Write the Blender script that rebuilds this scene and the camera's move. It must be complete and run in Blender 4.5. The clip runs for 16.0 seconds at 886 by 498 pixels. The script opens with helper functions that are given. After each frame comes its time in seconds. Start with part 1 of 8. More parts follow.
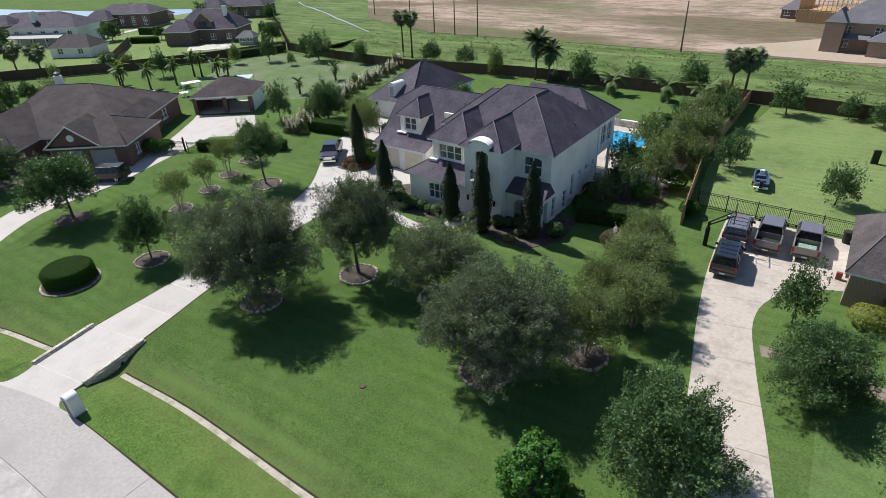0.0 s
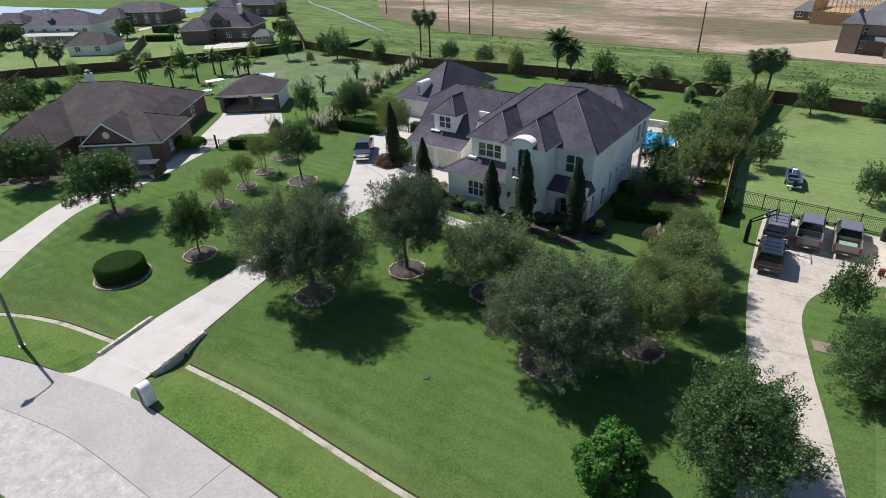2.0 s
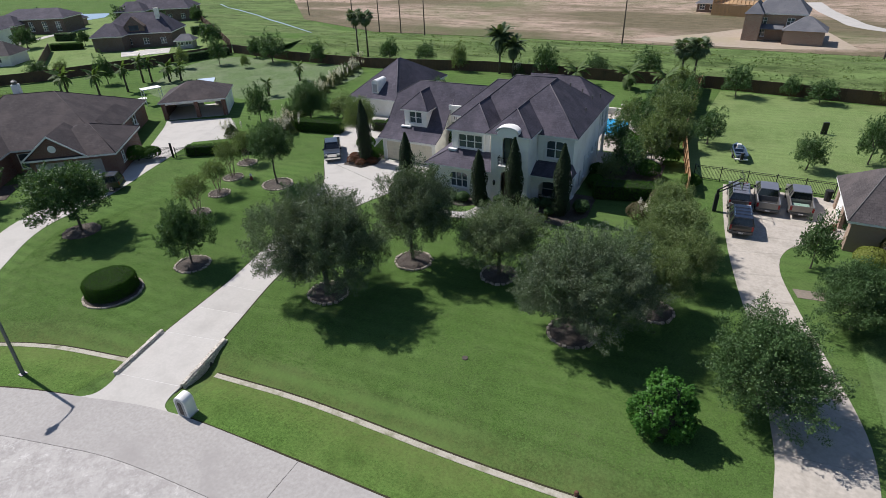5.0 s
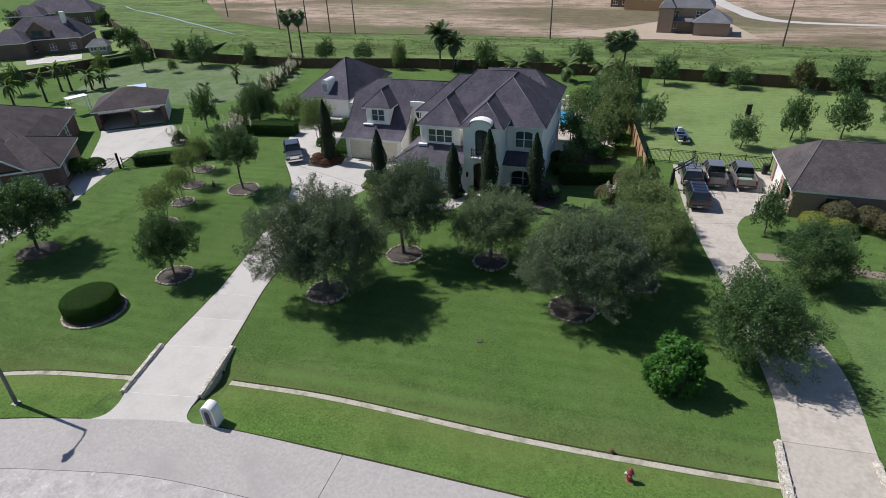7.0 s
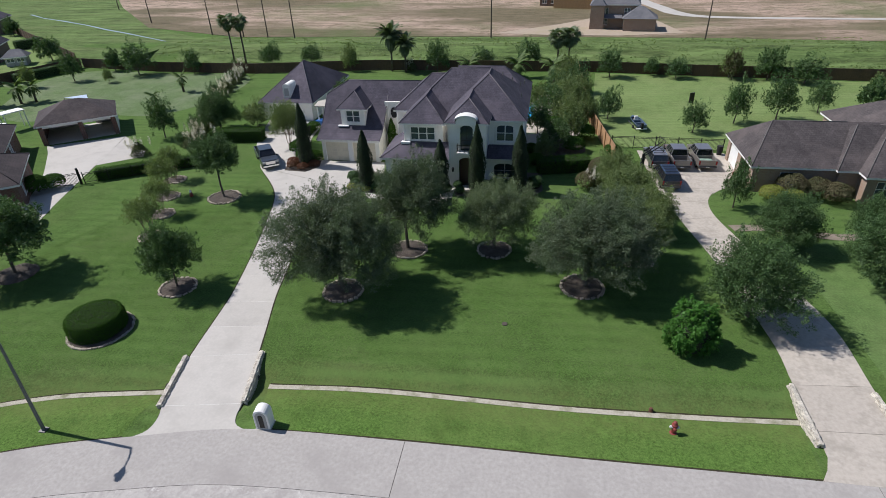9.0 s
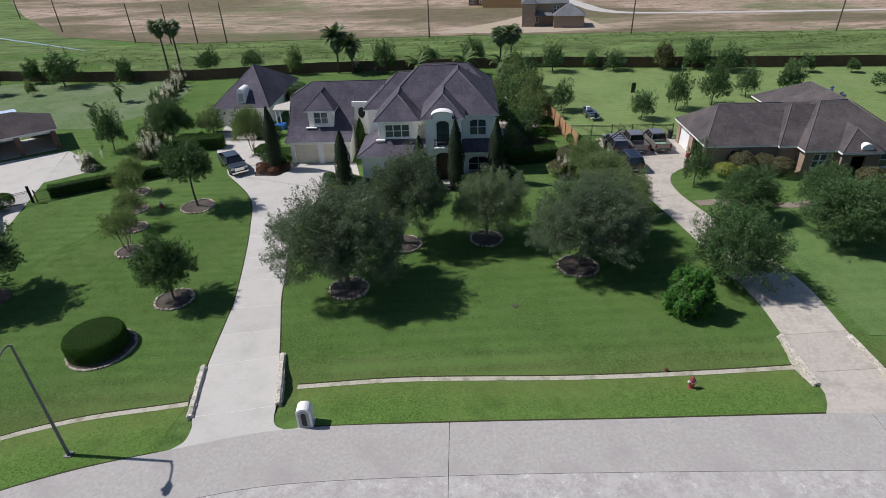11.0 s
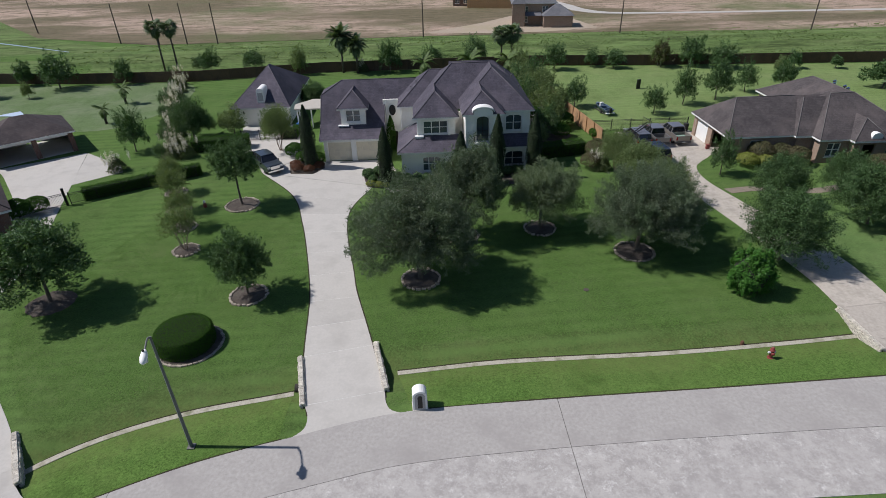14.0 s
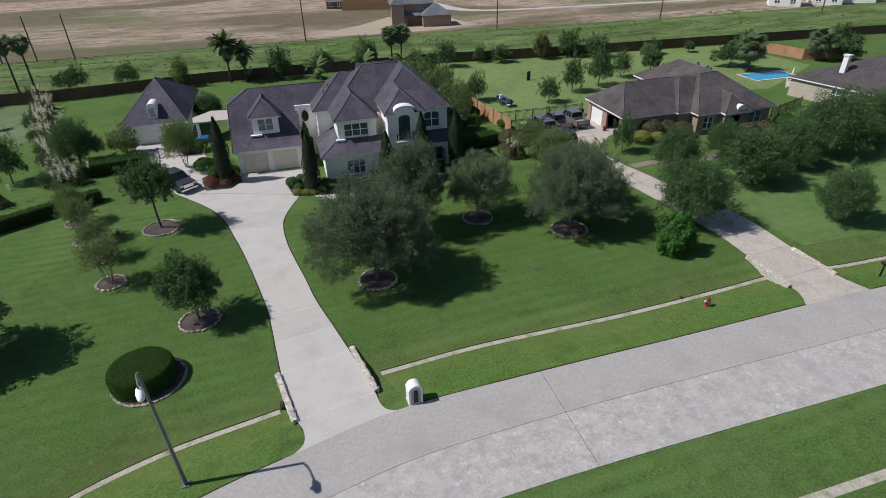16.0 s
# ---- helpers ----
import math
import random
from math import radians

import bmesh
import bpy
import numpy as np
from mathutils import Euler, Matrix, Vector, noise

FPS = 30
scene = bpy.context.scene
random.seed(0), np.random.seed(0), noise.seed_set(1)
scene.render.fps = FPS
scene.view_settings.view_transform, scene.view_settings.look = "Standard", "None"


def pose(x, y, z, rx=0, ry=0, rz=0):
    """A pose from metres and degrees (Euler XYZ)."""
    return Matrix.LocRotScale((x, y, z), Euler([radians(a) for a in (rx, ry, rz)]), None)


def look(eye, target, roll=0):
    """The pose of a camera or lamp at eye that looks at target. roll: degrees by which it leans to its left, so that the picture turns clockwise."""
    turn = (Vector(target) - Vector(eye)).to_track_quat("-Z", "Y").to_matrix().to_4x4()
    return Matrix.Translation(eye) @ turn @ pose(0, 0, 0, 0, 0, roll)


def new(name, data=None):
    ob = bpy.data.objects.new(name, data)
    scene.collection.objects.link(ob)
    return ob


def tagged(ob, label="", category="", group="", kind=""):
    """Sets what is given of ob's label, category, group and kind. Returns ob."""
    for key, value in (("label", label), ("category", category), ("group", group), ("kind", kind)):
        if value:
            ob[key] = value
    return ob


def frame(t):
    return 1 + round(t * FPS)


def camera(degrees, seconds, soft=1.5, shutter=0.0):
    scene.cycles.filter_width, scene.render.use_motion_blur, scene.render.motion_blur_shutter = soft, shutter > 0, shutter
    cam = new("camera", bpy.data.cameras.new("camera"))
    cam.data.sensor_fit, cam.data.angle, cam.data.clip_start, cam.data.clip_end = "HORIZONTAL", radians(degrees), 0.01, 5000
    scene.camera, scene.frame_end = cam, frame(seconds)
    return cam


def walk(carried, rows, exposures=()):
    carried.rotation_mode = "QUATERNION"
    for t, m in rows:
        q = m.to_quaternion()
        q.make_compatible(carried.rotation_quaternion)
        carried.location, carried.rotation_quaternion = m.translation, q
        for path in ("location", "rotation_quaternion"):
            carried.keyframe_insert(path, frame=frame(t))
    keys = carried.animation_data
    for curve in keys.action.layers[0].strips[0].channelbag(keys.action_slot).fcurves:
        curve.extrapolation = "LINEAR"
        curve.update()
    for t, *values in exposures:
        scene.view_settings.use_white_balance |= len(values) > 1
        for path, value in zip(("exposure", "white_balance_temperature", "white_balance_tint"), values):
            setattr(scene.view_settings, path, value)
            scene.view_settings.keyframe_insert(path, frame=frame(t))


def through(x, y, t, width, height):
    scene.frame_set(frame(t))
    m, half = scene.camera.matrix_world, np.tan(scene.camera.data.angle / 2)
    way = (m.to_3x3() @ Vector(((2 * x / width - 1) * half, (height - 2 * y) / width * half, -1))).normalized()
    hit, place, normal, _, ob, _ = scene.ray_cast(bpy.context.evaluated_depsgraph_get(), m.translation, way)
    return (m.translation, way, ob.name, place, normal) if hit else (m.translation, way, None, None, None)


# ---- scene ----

# ---------------------------------------------------------------- camera
cam = camera(77.1, 16.0, soft=0.5)
PATH = [
    (0, (2.99, 2.481, 23.772), (1.939, 3.858, 22.771), -2.8),
    (0.5, (2.373, 1.745, 23.846), (1.323, 3.122, 22.846), -2.8),
    (1, (1.768, 1.023, 23.905), (0.718, 2.4, 22.905), -2.7),
    (1.5, (1.071, 0.256, 24.018), (0.023, 1.633, 23.016), -2.6),
    (2, (0.3, -0.516, 24.079), (-0.746, 0.862, 23.077), -2.5),
    (2.5, (-0.495, -1.37, 24.168), (-1.537, 0.011, 23.165), -2.4),
    (3, (-1.372, -2.206, 24.23), (-2.423, -0.832, 23.227), -2.2),
    (3.5, (-2.315, -3.04, 24.304), (-3.463, -1.745, 23.302), -1.9),
    (4, (-3.073, -3.706, 24.263), (-4.251, -2.436, 23.262), -1.9),
    (4.5, (-3.772, -4.434, 24.142), (-4.814, -3.053, 23.138), -2.2),
    (5, (-4.622, -5.313, 24.076), (-5.432, -3.789, 23.066), -2.5),
    (7.5, (-10.435, -9.413, 24.37), (-10.93, -7.767, 23.347), -2.2),
    (8, (-11.843, -10.239, 24.421), (-12.229, -8.565, 23.397), -2.2),
    (8.5, (-13.276, -10.966, 24.496), (-13.62, -9.284, 23.47), -2.1),
    (9, (-14.664, -11.601, 24.568), (-14.988, -9.915, 23.542), -2.1),
    (11.5, (-21.42, -14.0, 24.613), (-21.45, -12.285, 23.585), -2.0),
    (12, (-22.827, -14.386, 24.627), (-22.835, -12.67, 23.6), -1.9),
    (12.5, (-24.222, -14.678, 24.641), (-24.209, -12.961, 23.614), -1.8),
    (13, (-25.561, -14.917, 24.639), (-25.534, -13.201, 23.612), -1.7),
    (13.5, (-26.908, -15.072, 24.691), (-26.869, -13.356, 23.664), -1.6),
    (14, (-28.231, -15.148, 24.764), (-28.182, -13.433, 23.736), -1.5),
    (14.5, (-29.534, -15.198, 24.822), (-29.48, -13.483, 23.793), -1.4),
    (15, (-30.758, -15.23, 24.848), (-30.615, -13.521, 23.819), -1.5),
    (15.5, (-32.026, -15.247, 24.851), (-31.713, -13.563, 23.819), -1.6),
    (16, (-33.495, -15.194, 24.836), (-33.049, -13.54, 23.804), -1.5),
]
EXPOSURES = [(t, e, k, 13) for t, e, k in ((0, 0.38, 6260), (3.5, 0.27, 6260), (5, 0.18, 6200), (9, 0.09, 6150), (12.5, -0.07, 6150), (16, -0.14, 6130))]
walk(cam, [(t, look(eye, target, roll)) for t, eye, target, roll in PATH], EXPOSURES)

# ---------------------------------------------------------------- light
SUN_TO = Vector((-0.84, 0.12, 1.0)).normalized()
world = bpy.data.worlds.new("world")
scene.world = world
world.use_nodes = True
wn = world.node_tree.nodes
sky = wn.new("ShaderNodeTexSky")
sky.sky_type = "NISHITA"
sky.sun_disc = False
sky.sun_elevation = math.asin(SUN_TO.z)
sky.sun_rotation = math.atan2(SUN_TO.x, SUN_TO.y)
sky.air_density, sky.dust_density, sky.ozone_density = 1.0, 0.4, 2.5
wn["Background"].inputs["Strength"].default_value = 0.082
world.node_tree.links.new(sky.outputs["Color"], wn["Background"].inputs["Color"])
sun = new("sun", bpy.data.lights.new("sun", "SUN"))
sun.data.energy, sun.data.angle, sun.data.color = 5.0, radians(0.53), (1.0, 0.955, 0.89)
sun.matrix_basis = look(SUN_TO * 200, (0, 0, 0))

# ---------------------------------------------------------------- materials
class Graph:
    """A material's node graph with short calls."""

    def __init__(self, name):
        self.m = bpy.data.materials.new(name)
        self.m.use_nodes = True
        self.t = self.m.node_tree
        self.p = self.t.nodes["Principled BSDF"]
        self.out = self.t.nodes["Material Output"]

    def node(self, kind):
        return self.t.nodes.new("ShaderNode" + kind)

    def put(self, sock, value):
        if isinstance(value, bpy.types.NodeSocket):
            self.t.links.new(value, sock)
        elif isinstance(value, tuple) and len(value) == 3 and sock.type == "RGBA":
            sock.default_value = (*value, 1)
        else:
            sock.default_value = value

    def math(self, op, a, b=0.0, clamp=False):
        n = self.node("Math")
        n.operation, n.use_clamp = op, clamp
        self.put(n.inputs[0], a), self.put(n.inputs[1], b)
        return n.outputs[0]

    def mix(self, f, a, b, kind="MIX"):
        n = self.node("Mix")
        n.data_type, n.blend_type = "RGBA", kind
        self.put(n.inputs[0], f), self.put(n.inputs[6], a), self.put(n.inputs[7], b)
        return n.outputs[2]

    def place(self, world=False):
        """Object coordinates, shifted from copy to copy; or the world's."""
        if world:
            return self.node("NewGeometry").outputs["Position"]
        n = self.node("VectorMath")
        n.operation = "ADD"
        self.put(n.inputs[0], self.node("TexCoord").outputs["Object"])
        r = self.math("MULTIPLY", self.node("ObjectInfo").outputs["Random"], 37.0)
        self.t.links.new(r, n.inputs[1])
        return n.outputs[0]

    def noise(self, at, scale, detail=5.0, rough=0.6, lo=0.3, hi=0.7):
        n = self.node("TexNoise")
        self.put(n.inputs["Vector"], at)
        n.inputs["Scale"].default_value, n.inputs["Detail"].default_value, n.inputs["Roughness"].default_value = scale, detail, rough
        r = self.node("MapRange")
        r.inputs[1].default_value, r.inputs[2].default_value = lo, hi
        self.put(r.inputs[0], n.outputs["Fac"])
        return r.outputs[0]

    def bump(self, h, strength, dist=0.02):
        n = self.node("Bump")
        n.inputs["Strength"].default_value, n.inputs["Distance"].default_value = strength, dist
        self.put(n.inputs["Height"], h)
        self.put(self.p.inputs["Normal"], n.outputs[0])

    def done(self, colour, rough=0.8, metal=0.0, spec=0.5):
        self.put(self.p.inputs["Base Color"], colour)
        self.put(self.p.inputs["Roughness"], rough)
        self.p.inputs["Metallic"].default_value = metal
        self.p.inputs["Specular IOR Level"].default_value = spec
        return self.m


def surface(name, a, b, scale=4.0, rough=0.8, bump=0.3, stain=None, stain_scale=0.3, metal=0.0, dist=0.02, world=False, spec=0.5, vary=0.0):
    """Two tones in a fine grain, broad stains, and relief."""
    g = Graph(name)
    at = g.place(world)
    fine = g.noise(at, scale)
    c = g.mix(fine, a, b)
    if stain:
        c = g.mix(g.noise(at, stain_scale, 4.0, 0.65, 0.48, 0.72), c, stain)
    if vary:
        k = g.math("MULTIPLY_ADD", g.node("ObjectInfo").outputs["Random"], vary)
        k.node.inputs[2].default_value = 1 - vary / 2
        v = g.node("CombineXYZ")
        for i in range(3):
            g.put(v.inputs[i], k)
        c = g.mix(1.0, c, v.outputs[0], "MULTIPLY")
    if bump:
        g.bump(g.noise(at, scale * 2.5, 4.0), bump, dist)
    return g.done(c, rough, metal, spec)


def leaf_mat(name, a, b, c, through=0.25, rough=0.55, spec=0.18):
    g = Graph(name)
    rnd = g.node("NewGeometry").outputs["Random Per Island"]
    col = g.mix(rnd, a, b)
    col = g.mix(g.noise(g.place(), 0.55, 3.0, 0.6, 0.42, 0.7), col, c)
    g.done(col, rough, 0.0, spec)
    tr = g.node("BsdfTranslucent")
    g.put(tr.inputs["Color"], g.mix(1.0, col, (1.25, 1.35, 0.6), "MULTIPLY"))
    mx = g.node("MixShader")
    mx.inputs[0].default_value = through
    g.t.links.new(g.p.outputs[0], mx.inputs[1]), g.t.links.new(tr.outputs[0], mx.inputs[2])
    g.t.links.new(mx.outputs[0], g.out.inputs["Surface"])
    return g.m


def lawn_mat(name, a, b, dry, stripes=0.0, stretch=1.0, streaks=0.0, thin=(0.165, 0.160, 0.070)):
    g = Graph(name)
    at = g.place(True)
    if stretch != 1.0:
        st = g.node("Mapping")
        g.put(st.inputs[0], at)
        st.inputs["Scale"].default_value = (stretch, 1.0, 1.0)
        at = st.outputs[0]
    c = g.mix(g.noise(at, 6.5, 9.0, 0.82, 0.37, 0.63), tuple(0.50 * v for v in a), tuple(1.28 * v for v in b))
    c = g.mix(g.math("MULTIPLY", g.noise(at, 0.16, 5.0, 0.65, 0.42, 0.75), 0.6), c, dry)
    c = g.mix(g.math("MULTIPLY", g.noise(at, 0.45, 4.0, 0.6, 0.5, 0.72), 0.5), c, tuple(0.62 * v for v in a))
    c = g.mix(g.math("MULTIPLY", g.noise(at, 1.3, 6.0, 0.75, 0.5, 0.75), 0.45), c, tuple(1.5 * v for v in b))
    att = g.node("Attribute")
    att.attribute_name = "dry"
    c = g.mix(g.math("MULTIPLY", att.outputs["Fac"], g.noise(at, 1.7, 7.0, 0.8, 0.3, 0.6)), c, thin)
    if streaks:
        c = g.mix(g.math("MULTIPLY", g.noise(at, 0.42, 7.0, 0.8, 0.47, 0.66), streaks), c, tuple(0.33 * v for v in a))
        c = g.mix(g.math("MULTIPLY", g.noise(at, 0.23, 6.0, 0.75, 0.5, 0.72), streaks), c, tuple(1.45 * v for v in b))
    if stripes:
        s = g.node("SeparateXYZ")
        g.put(s.inputs[0], at)
        w = g.math("SINE", g.math("MULTIPLY", g.math("ADD", s.outputs[1], g.math("MULTIPLY", s.outputs[0], -0.06)), 5.2))
        w = g.math("MULTIPLY_ADD", w, stripes)
        w.node.inputs[2].default_value = 0.25
        c = g.mix(g.math("MULTIPLY", w, g.noise(at, 0.12, 2.0, 0.5, 0.35, 0.6), True), c, tuple(1.35 * v for v in b))
    g.bump(g.noise(at, 14.0, 6.0, 0.8), 0.45, 0.05)
    return g.done(c, 0.9, 0.0, 0.03)


def roof_mat(name, a, b, stain):
    """Asphalt shingles in courses, with dark streaks."""
    g = Graph(name)
    geo = g.node("NewGeometry")
    tc = g.node("TexCoord").outputs["Object"]
    s, nn = g.node("SeparateXYZ"), g.node("SeparateXYZ")
    g.put(s.inputs[0], tc), g.put(nn.inputs[0], g.node("TexCoord").outputs["Normal"])
    along_y = g.math("GREATER_THAN", g.math("ABSOLUTE", nn.outputs[0]), g.math("ABSOLUTE", nn.outputs[1]))
    u = g.math("ADD", g.math("MULTIPLY", along_y, s.outputs[1]), g.math("MULTIPLY", g.math("SUBTRACT", 1.0, along_y), s.outputs[0]))
    v = g.node("CombineXYZ")
    g.put(v.inputs[0], u), g.put(v.inputs[1], g.math("MULTIPLY", s.outputs[2], 1.5))
    br = g.node("TexBrick")
    g.put(br.inputs["Vector"], v.outputs[0])
    br.inputs["Color1"].default_value, br.inputs["Color2"].default_value, br.inputs["Mortar"].default_value = (*a, 1), (*b, 1), (*[0.62 * q for q in a], 1)
    br.inputs["Scale"].default_value, br.inputs["Mortar Size"].default_value, br.inputs["Brick Width"].default_value, br.inputs["Row Height"].default_value = 1.0, 0.014, 0.30, 0.2
    br.inputs["Mortar Smooth"].default_value = 0.3
    at = g.place(True)
    st = g.node("Mapping")
    g.put(st.inputs[0], at)
    st.inputs["Scale"].default_value = (1.0, 1.0, 0.25)
    c = g.mix(g.noise(st.outputs[0], 0.7, 7.0, 0.78, 0.38, 0.66), br.outputs["Color"], stain)
    c = g.mix(g.math("MULTIPLY", g.noise(at, 0.35, 4.0, 0.6, 0.48, 0.7), 0.45), c, (1.6 * b[0], 1.5 * b[1], 1.4 * b[2]))
    c = g.mix(g.math("MULTIPLY", g.noise(at, 9.0, 6.0, 0.75), 0.45), c, tuple(1.5 * q for q in b))
    g.bump(br.outputs["Fac"], -0.6, 0.015)
    return g.done(c, 0.9, 0.0, 0.2)


def brick_mat(name, a, b, mortar, w=0.21, hgt=0.075):
    g = Graph(name)
    s, nn = g.node("SeparateXYZ"), g.node("SeparateXYZ")
    g.put(s.inputs[0], g.node("TexCoord").outputs["Object"]), g.put(nn.inputs[0], g.node("TexCoord").outputs["Normal"])
    k = g.math("GREATER_THAN", g.math("ABSOLUTE", nn.outputs[0]), 0.7)
    u = g.math("ADD", g.math("MULTIPLY", k, s.outputs[1]), g.math("MULTIPLY", g.math("SUBTRACT", 1.0, k), s.outputs[0]))
    v = g.node("CombineXYZ")
    g.put(v.inputs[0], u), g.put(v.inputs[1], s.outputs[2])
    br = g.node("TexBrick")
    g.put(br.inputs["Vector"], v.outputs[0])
    br.inputs["Color1"].default_value, br.inputs["Color2"].default_value, br.inputs["Mortar"].default_value = (*a, 1), (*b, 1), (*mortar, 1)
    br.inputs["Scale"].default_value, br.inputs["Mortar Size"].default_value, br.inputs["Brick Width"].default_value, br.inputs["Row Height"].default_value = 1.0, 0.012, w, hgt
    c = g.mix(g.math("MULTIPLY", g.noise(g.place(True), 0.8, 5.0), 0.35), br.outputs["Color"], tuple(0.5 * q for q in a))
    g.bump(br.outputs["Fac"], -0.5, 0.01)
    return g.done(c, 0.85, 0.0, 0.3)


LAWN = lawn_mat("lawn", (0.062, 0.111, 0.029), (0.088, 0.150, 0.040), (0.120, 0.155, 0.060), 0.20, thin=(0.110, 0.125, 0.042))
PALE_LAWN = lawn_mat("pale_lawn", (0.130, 0.188, 0.064), (0.162, 0.226, 0.080), (0.205, 0.235, 0.105), 0.10)
MID_LAWN = lawn_mat("thin_lawn", (0.082, 0.140, 0.042), (0.108, 0.180, 0.056), (0.150, 0.185, 0.078), 0.10)
VERGE = lawn_mat("verge_grass", (0.074, 0.138, 0.028), (0.106, 0.188, 0.042), (0.140, 0.182, 0.058), 0.0, thin=(0.125, 0.145, 0.050))
DRY_LAWN = lawn_mat("dry_lawn", (0.105, 0.158, 0.066), (0.140, 0.195, 0.088), (0.23, 0.24, 0.17), 0.0)
MEADOW = lawn_mat("meadow", (0.088, 0.134, 0.046), (0.130, 0.190, 0.064), (0.19, 0.205, 0.10), 0.0, 0.20, 0.9)
def field_mat():
    """Dry grass with streaks, pinkish bare earth in broad patches and some green."""
    g = Graph("dry_field")
    at = g.place(True)
    st = g.node("Mapping")
    g.put(st.inputs[0], at)
    st.inputs["Scale"].default_value = (0.35, 1.0, 1.0)
    c = g.mix(g.noise(st.outputs[0], 0.5, 10.0, 0.88, 0.38, 0.62), (0.200, 0.162, 0.105), (0.105, 0.092, 0.052))
    bare = g.math("MULTIPLY", g.noise(st.outputs[0], 0.035, 3.0, 0.5, 0.44, 0.54), g.noise(st.outputs[0], 0.35, 10.0, 0.88, 0.42, 0.54))
    c = g.mix(bare, c, (0.43, 0.32, 0.25))
    c = g.mix(g.math("MULTIPLY", g.noise(at, 0.02, 4.0, 0.6, 0.52, 0.66), 0.7), c, (0.105, 0.135, 0.05))
    g.bump(g.noise(at, 1.2, 6.0, 0.8), 0.6, 0.2)
    return g.done(c, 0.95, 0.0, 0.1)


FIELD = field_mat()
DIRT = surface("bare_earth", (0.40, 0.33, 0.255), (0.34, 0.275, 0.21), 1.2, 0.95, 0.3, (0.34, 0.29, 0.19), 0.1, world=True, spec=0.1)
ROAD = surface("road_concrete", (0.40, 0.374, 0.346), (0.315, 0.295, 0.272), 5.0, 0.88, 0.25, (0.305, 0.282, 0.262), 0.35, world=True, spec=0.3, dist=0.004)
def worn_road():
    """Old concrete: pale, with fine scaling, darker drifts and small white scars."""
    g = Graph("road_concrete_worn")
    at = g.place(True)
    c = g.mix(g.noise(at, 9.0, 6.0, 0.7), (0.45, 0.422, 0.39), (0.395, 0.37, 0.343))
    c = g.mix(g.math("MULTIPLY", g.noise(at, 0.9, 10.0, 0.88, 0.45, 0.57), 0.8), c, (0.29, 0.268, 0.25))
    c = g.mix(g.math("MULTIPLY", g.noise(at, 1.5, 10.0, 0.88, 0.54, 0.62), 0.8), c, (0.60, 0.575, 0.54))
    c = g.mix(g.math("MULTIPLY", g.noise(at, 0.16, 3.0, 0.5, 0.5, 0.7), 0.4), c, (0.35, 0.325, 0.305))
    g.bump(g.noise(at, 22.0, 4.0), 0.3, 0.004)
    return g.done(c, 0.9, 0.0, 0.3)


ROAD_WORN = worn_road()
DRIVE = surface("driveway_concrete", (0.475, 0.447, 0.405), (0.43, 0.405, 0.368), 6.0, 0.85, 0.2, (0.39, 0.365, 0.33), 0.5, world=True, spec=0.3, dist=0.004, vary=0.08)
DRIVE_OLD = surface("weathered_concrete", (0.47, 0.42, 0.36), (0.39, 0.35, 0.30), 4.0, 0.88, 0.3, (0.31, 0.28, 0.235), 0.5, world=True, spec=0.3, dist=0.004, vary=0.08)
JOINT = surface("joint_tar", (0.05, 0.047, 0.043), (0.08, 0.07, 0.06), 6.0, 0.9, 0.2)
KERB = surface("ribbon_concrete", (0.46, 0.425, 0.345), (0.33, 0.30, 0.235), 7.0, 0.9, 0.4, (0.19, 0.19, 0.11), 1.3, world=True)
STONE = surface("pale_stone", (0.72, 0.67, 0.58), (0.52, 0.47, 0.39), 5.0, 0.9, 0.8, (0.27, 0.23, 0.18), 1.2, vary=0.35)
BEDSTONE = surface("bed_stone", (0.46, 0.40, 0.32), (0.30, 0.255, 0.20), 5.0, 0.9, 0.8, (0.20, 0.17, 0.135), 1.2, vary=0.5)
CAPS = surface("ridge_shingle", (0.115, 0.105, 0.115), (0.075, 0.068, 0.078), 5.0, 0.9, 0.3)
MULCH = surface("bark_mulch", (0.055, 0.044, 0.035), (0.125, 0.10, 0.080), 14.0, 0.95, 1.0, (0.15, 0.125, 0.10), 1.0, dist=0.05)
# Dark colour that holds the shadow of the gap between grass and concrete.
EDGE_SHADE = surface("edge_gap_shade", (0.030, 0.026, 0.018), (0.058, 0.050, 0.030), 9.0, 0.95, 0.8, (0.05, 0.06, 0.022), 1.2, world=True, spec=0.1)
PALE_JOINT = surface("pale_joint", (0.64, 0.62, 0.58), (0.56, 0.54, 0.50), 6.0, 0.9, 0.1, (0.46, 0.44, 0.40), 0.8, world=True)
STUCCO = surface("cream_stucco", (0.84, 0.82, 0.76), (0.81, 0.785, 0.725), 3.0, 0.9, 0.3, (0.70, 0.67, 0.60), 0.35, dist=0.005)
WHITE = surface("white_trim", (0.80, 0.79, 0.76), (0.75, 0.74, 0.71), 3.0, 0.6, 0.05, (0.66, 0.64, 0.60), 0.5)
GDOOR = surface("garage_door_paint", (0.70, 0.64, 0.50), (0.66, 0.60, 0.47), 2.0, 0.6, 0.05, (0.58, 0.53, 0.42), 0.5)
ROOF = roof_mat("dark_shingles", (0.056, 0.050, 0.063), (0.094, 0.085, 0.106), (0.030, 0.027, 0.034))
ROOF_BROWN = roof_mat("brown_shingles", (0.046, 0.038, 0.040), (0.074, 0.061, 0.061), (0.026, 0.021, 0.022))
ROOF_GREY = roof_mat("grey_shingles", (0.058, 0.050, 0.050), (0.094, 0.082, 0.081), (0.028, 0.024, 0.025))
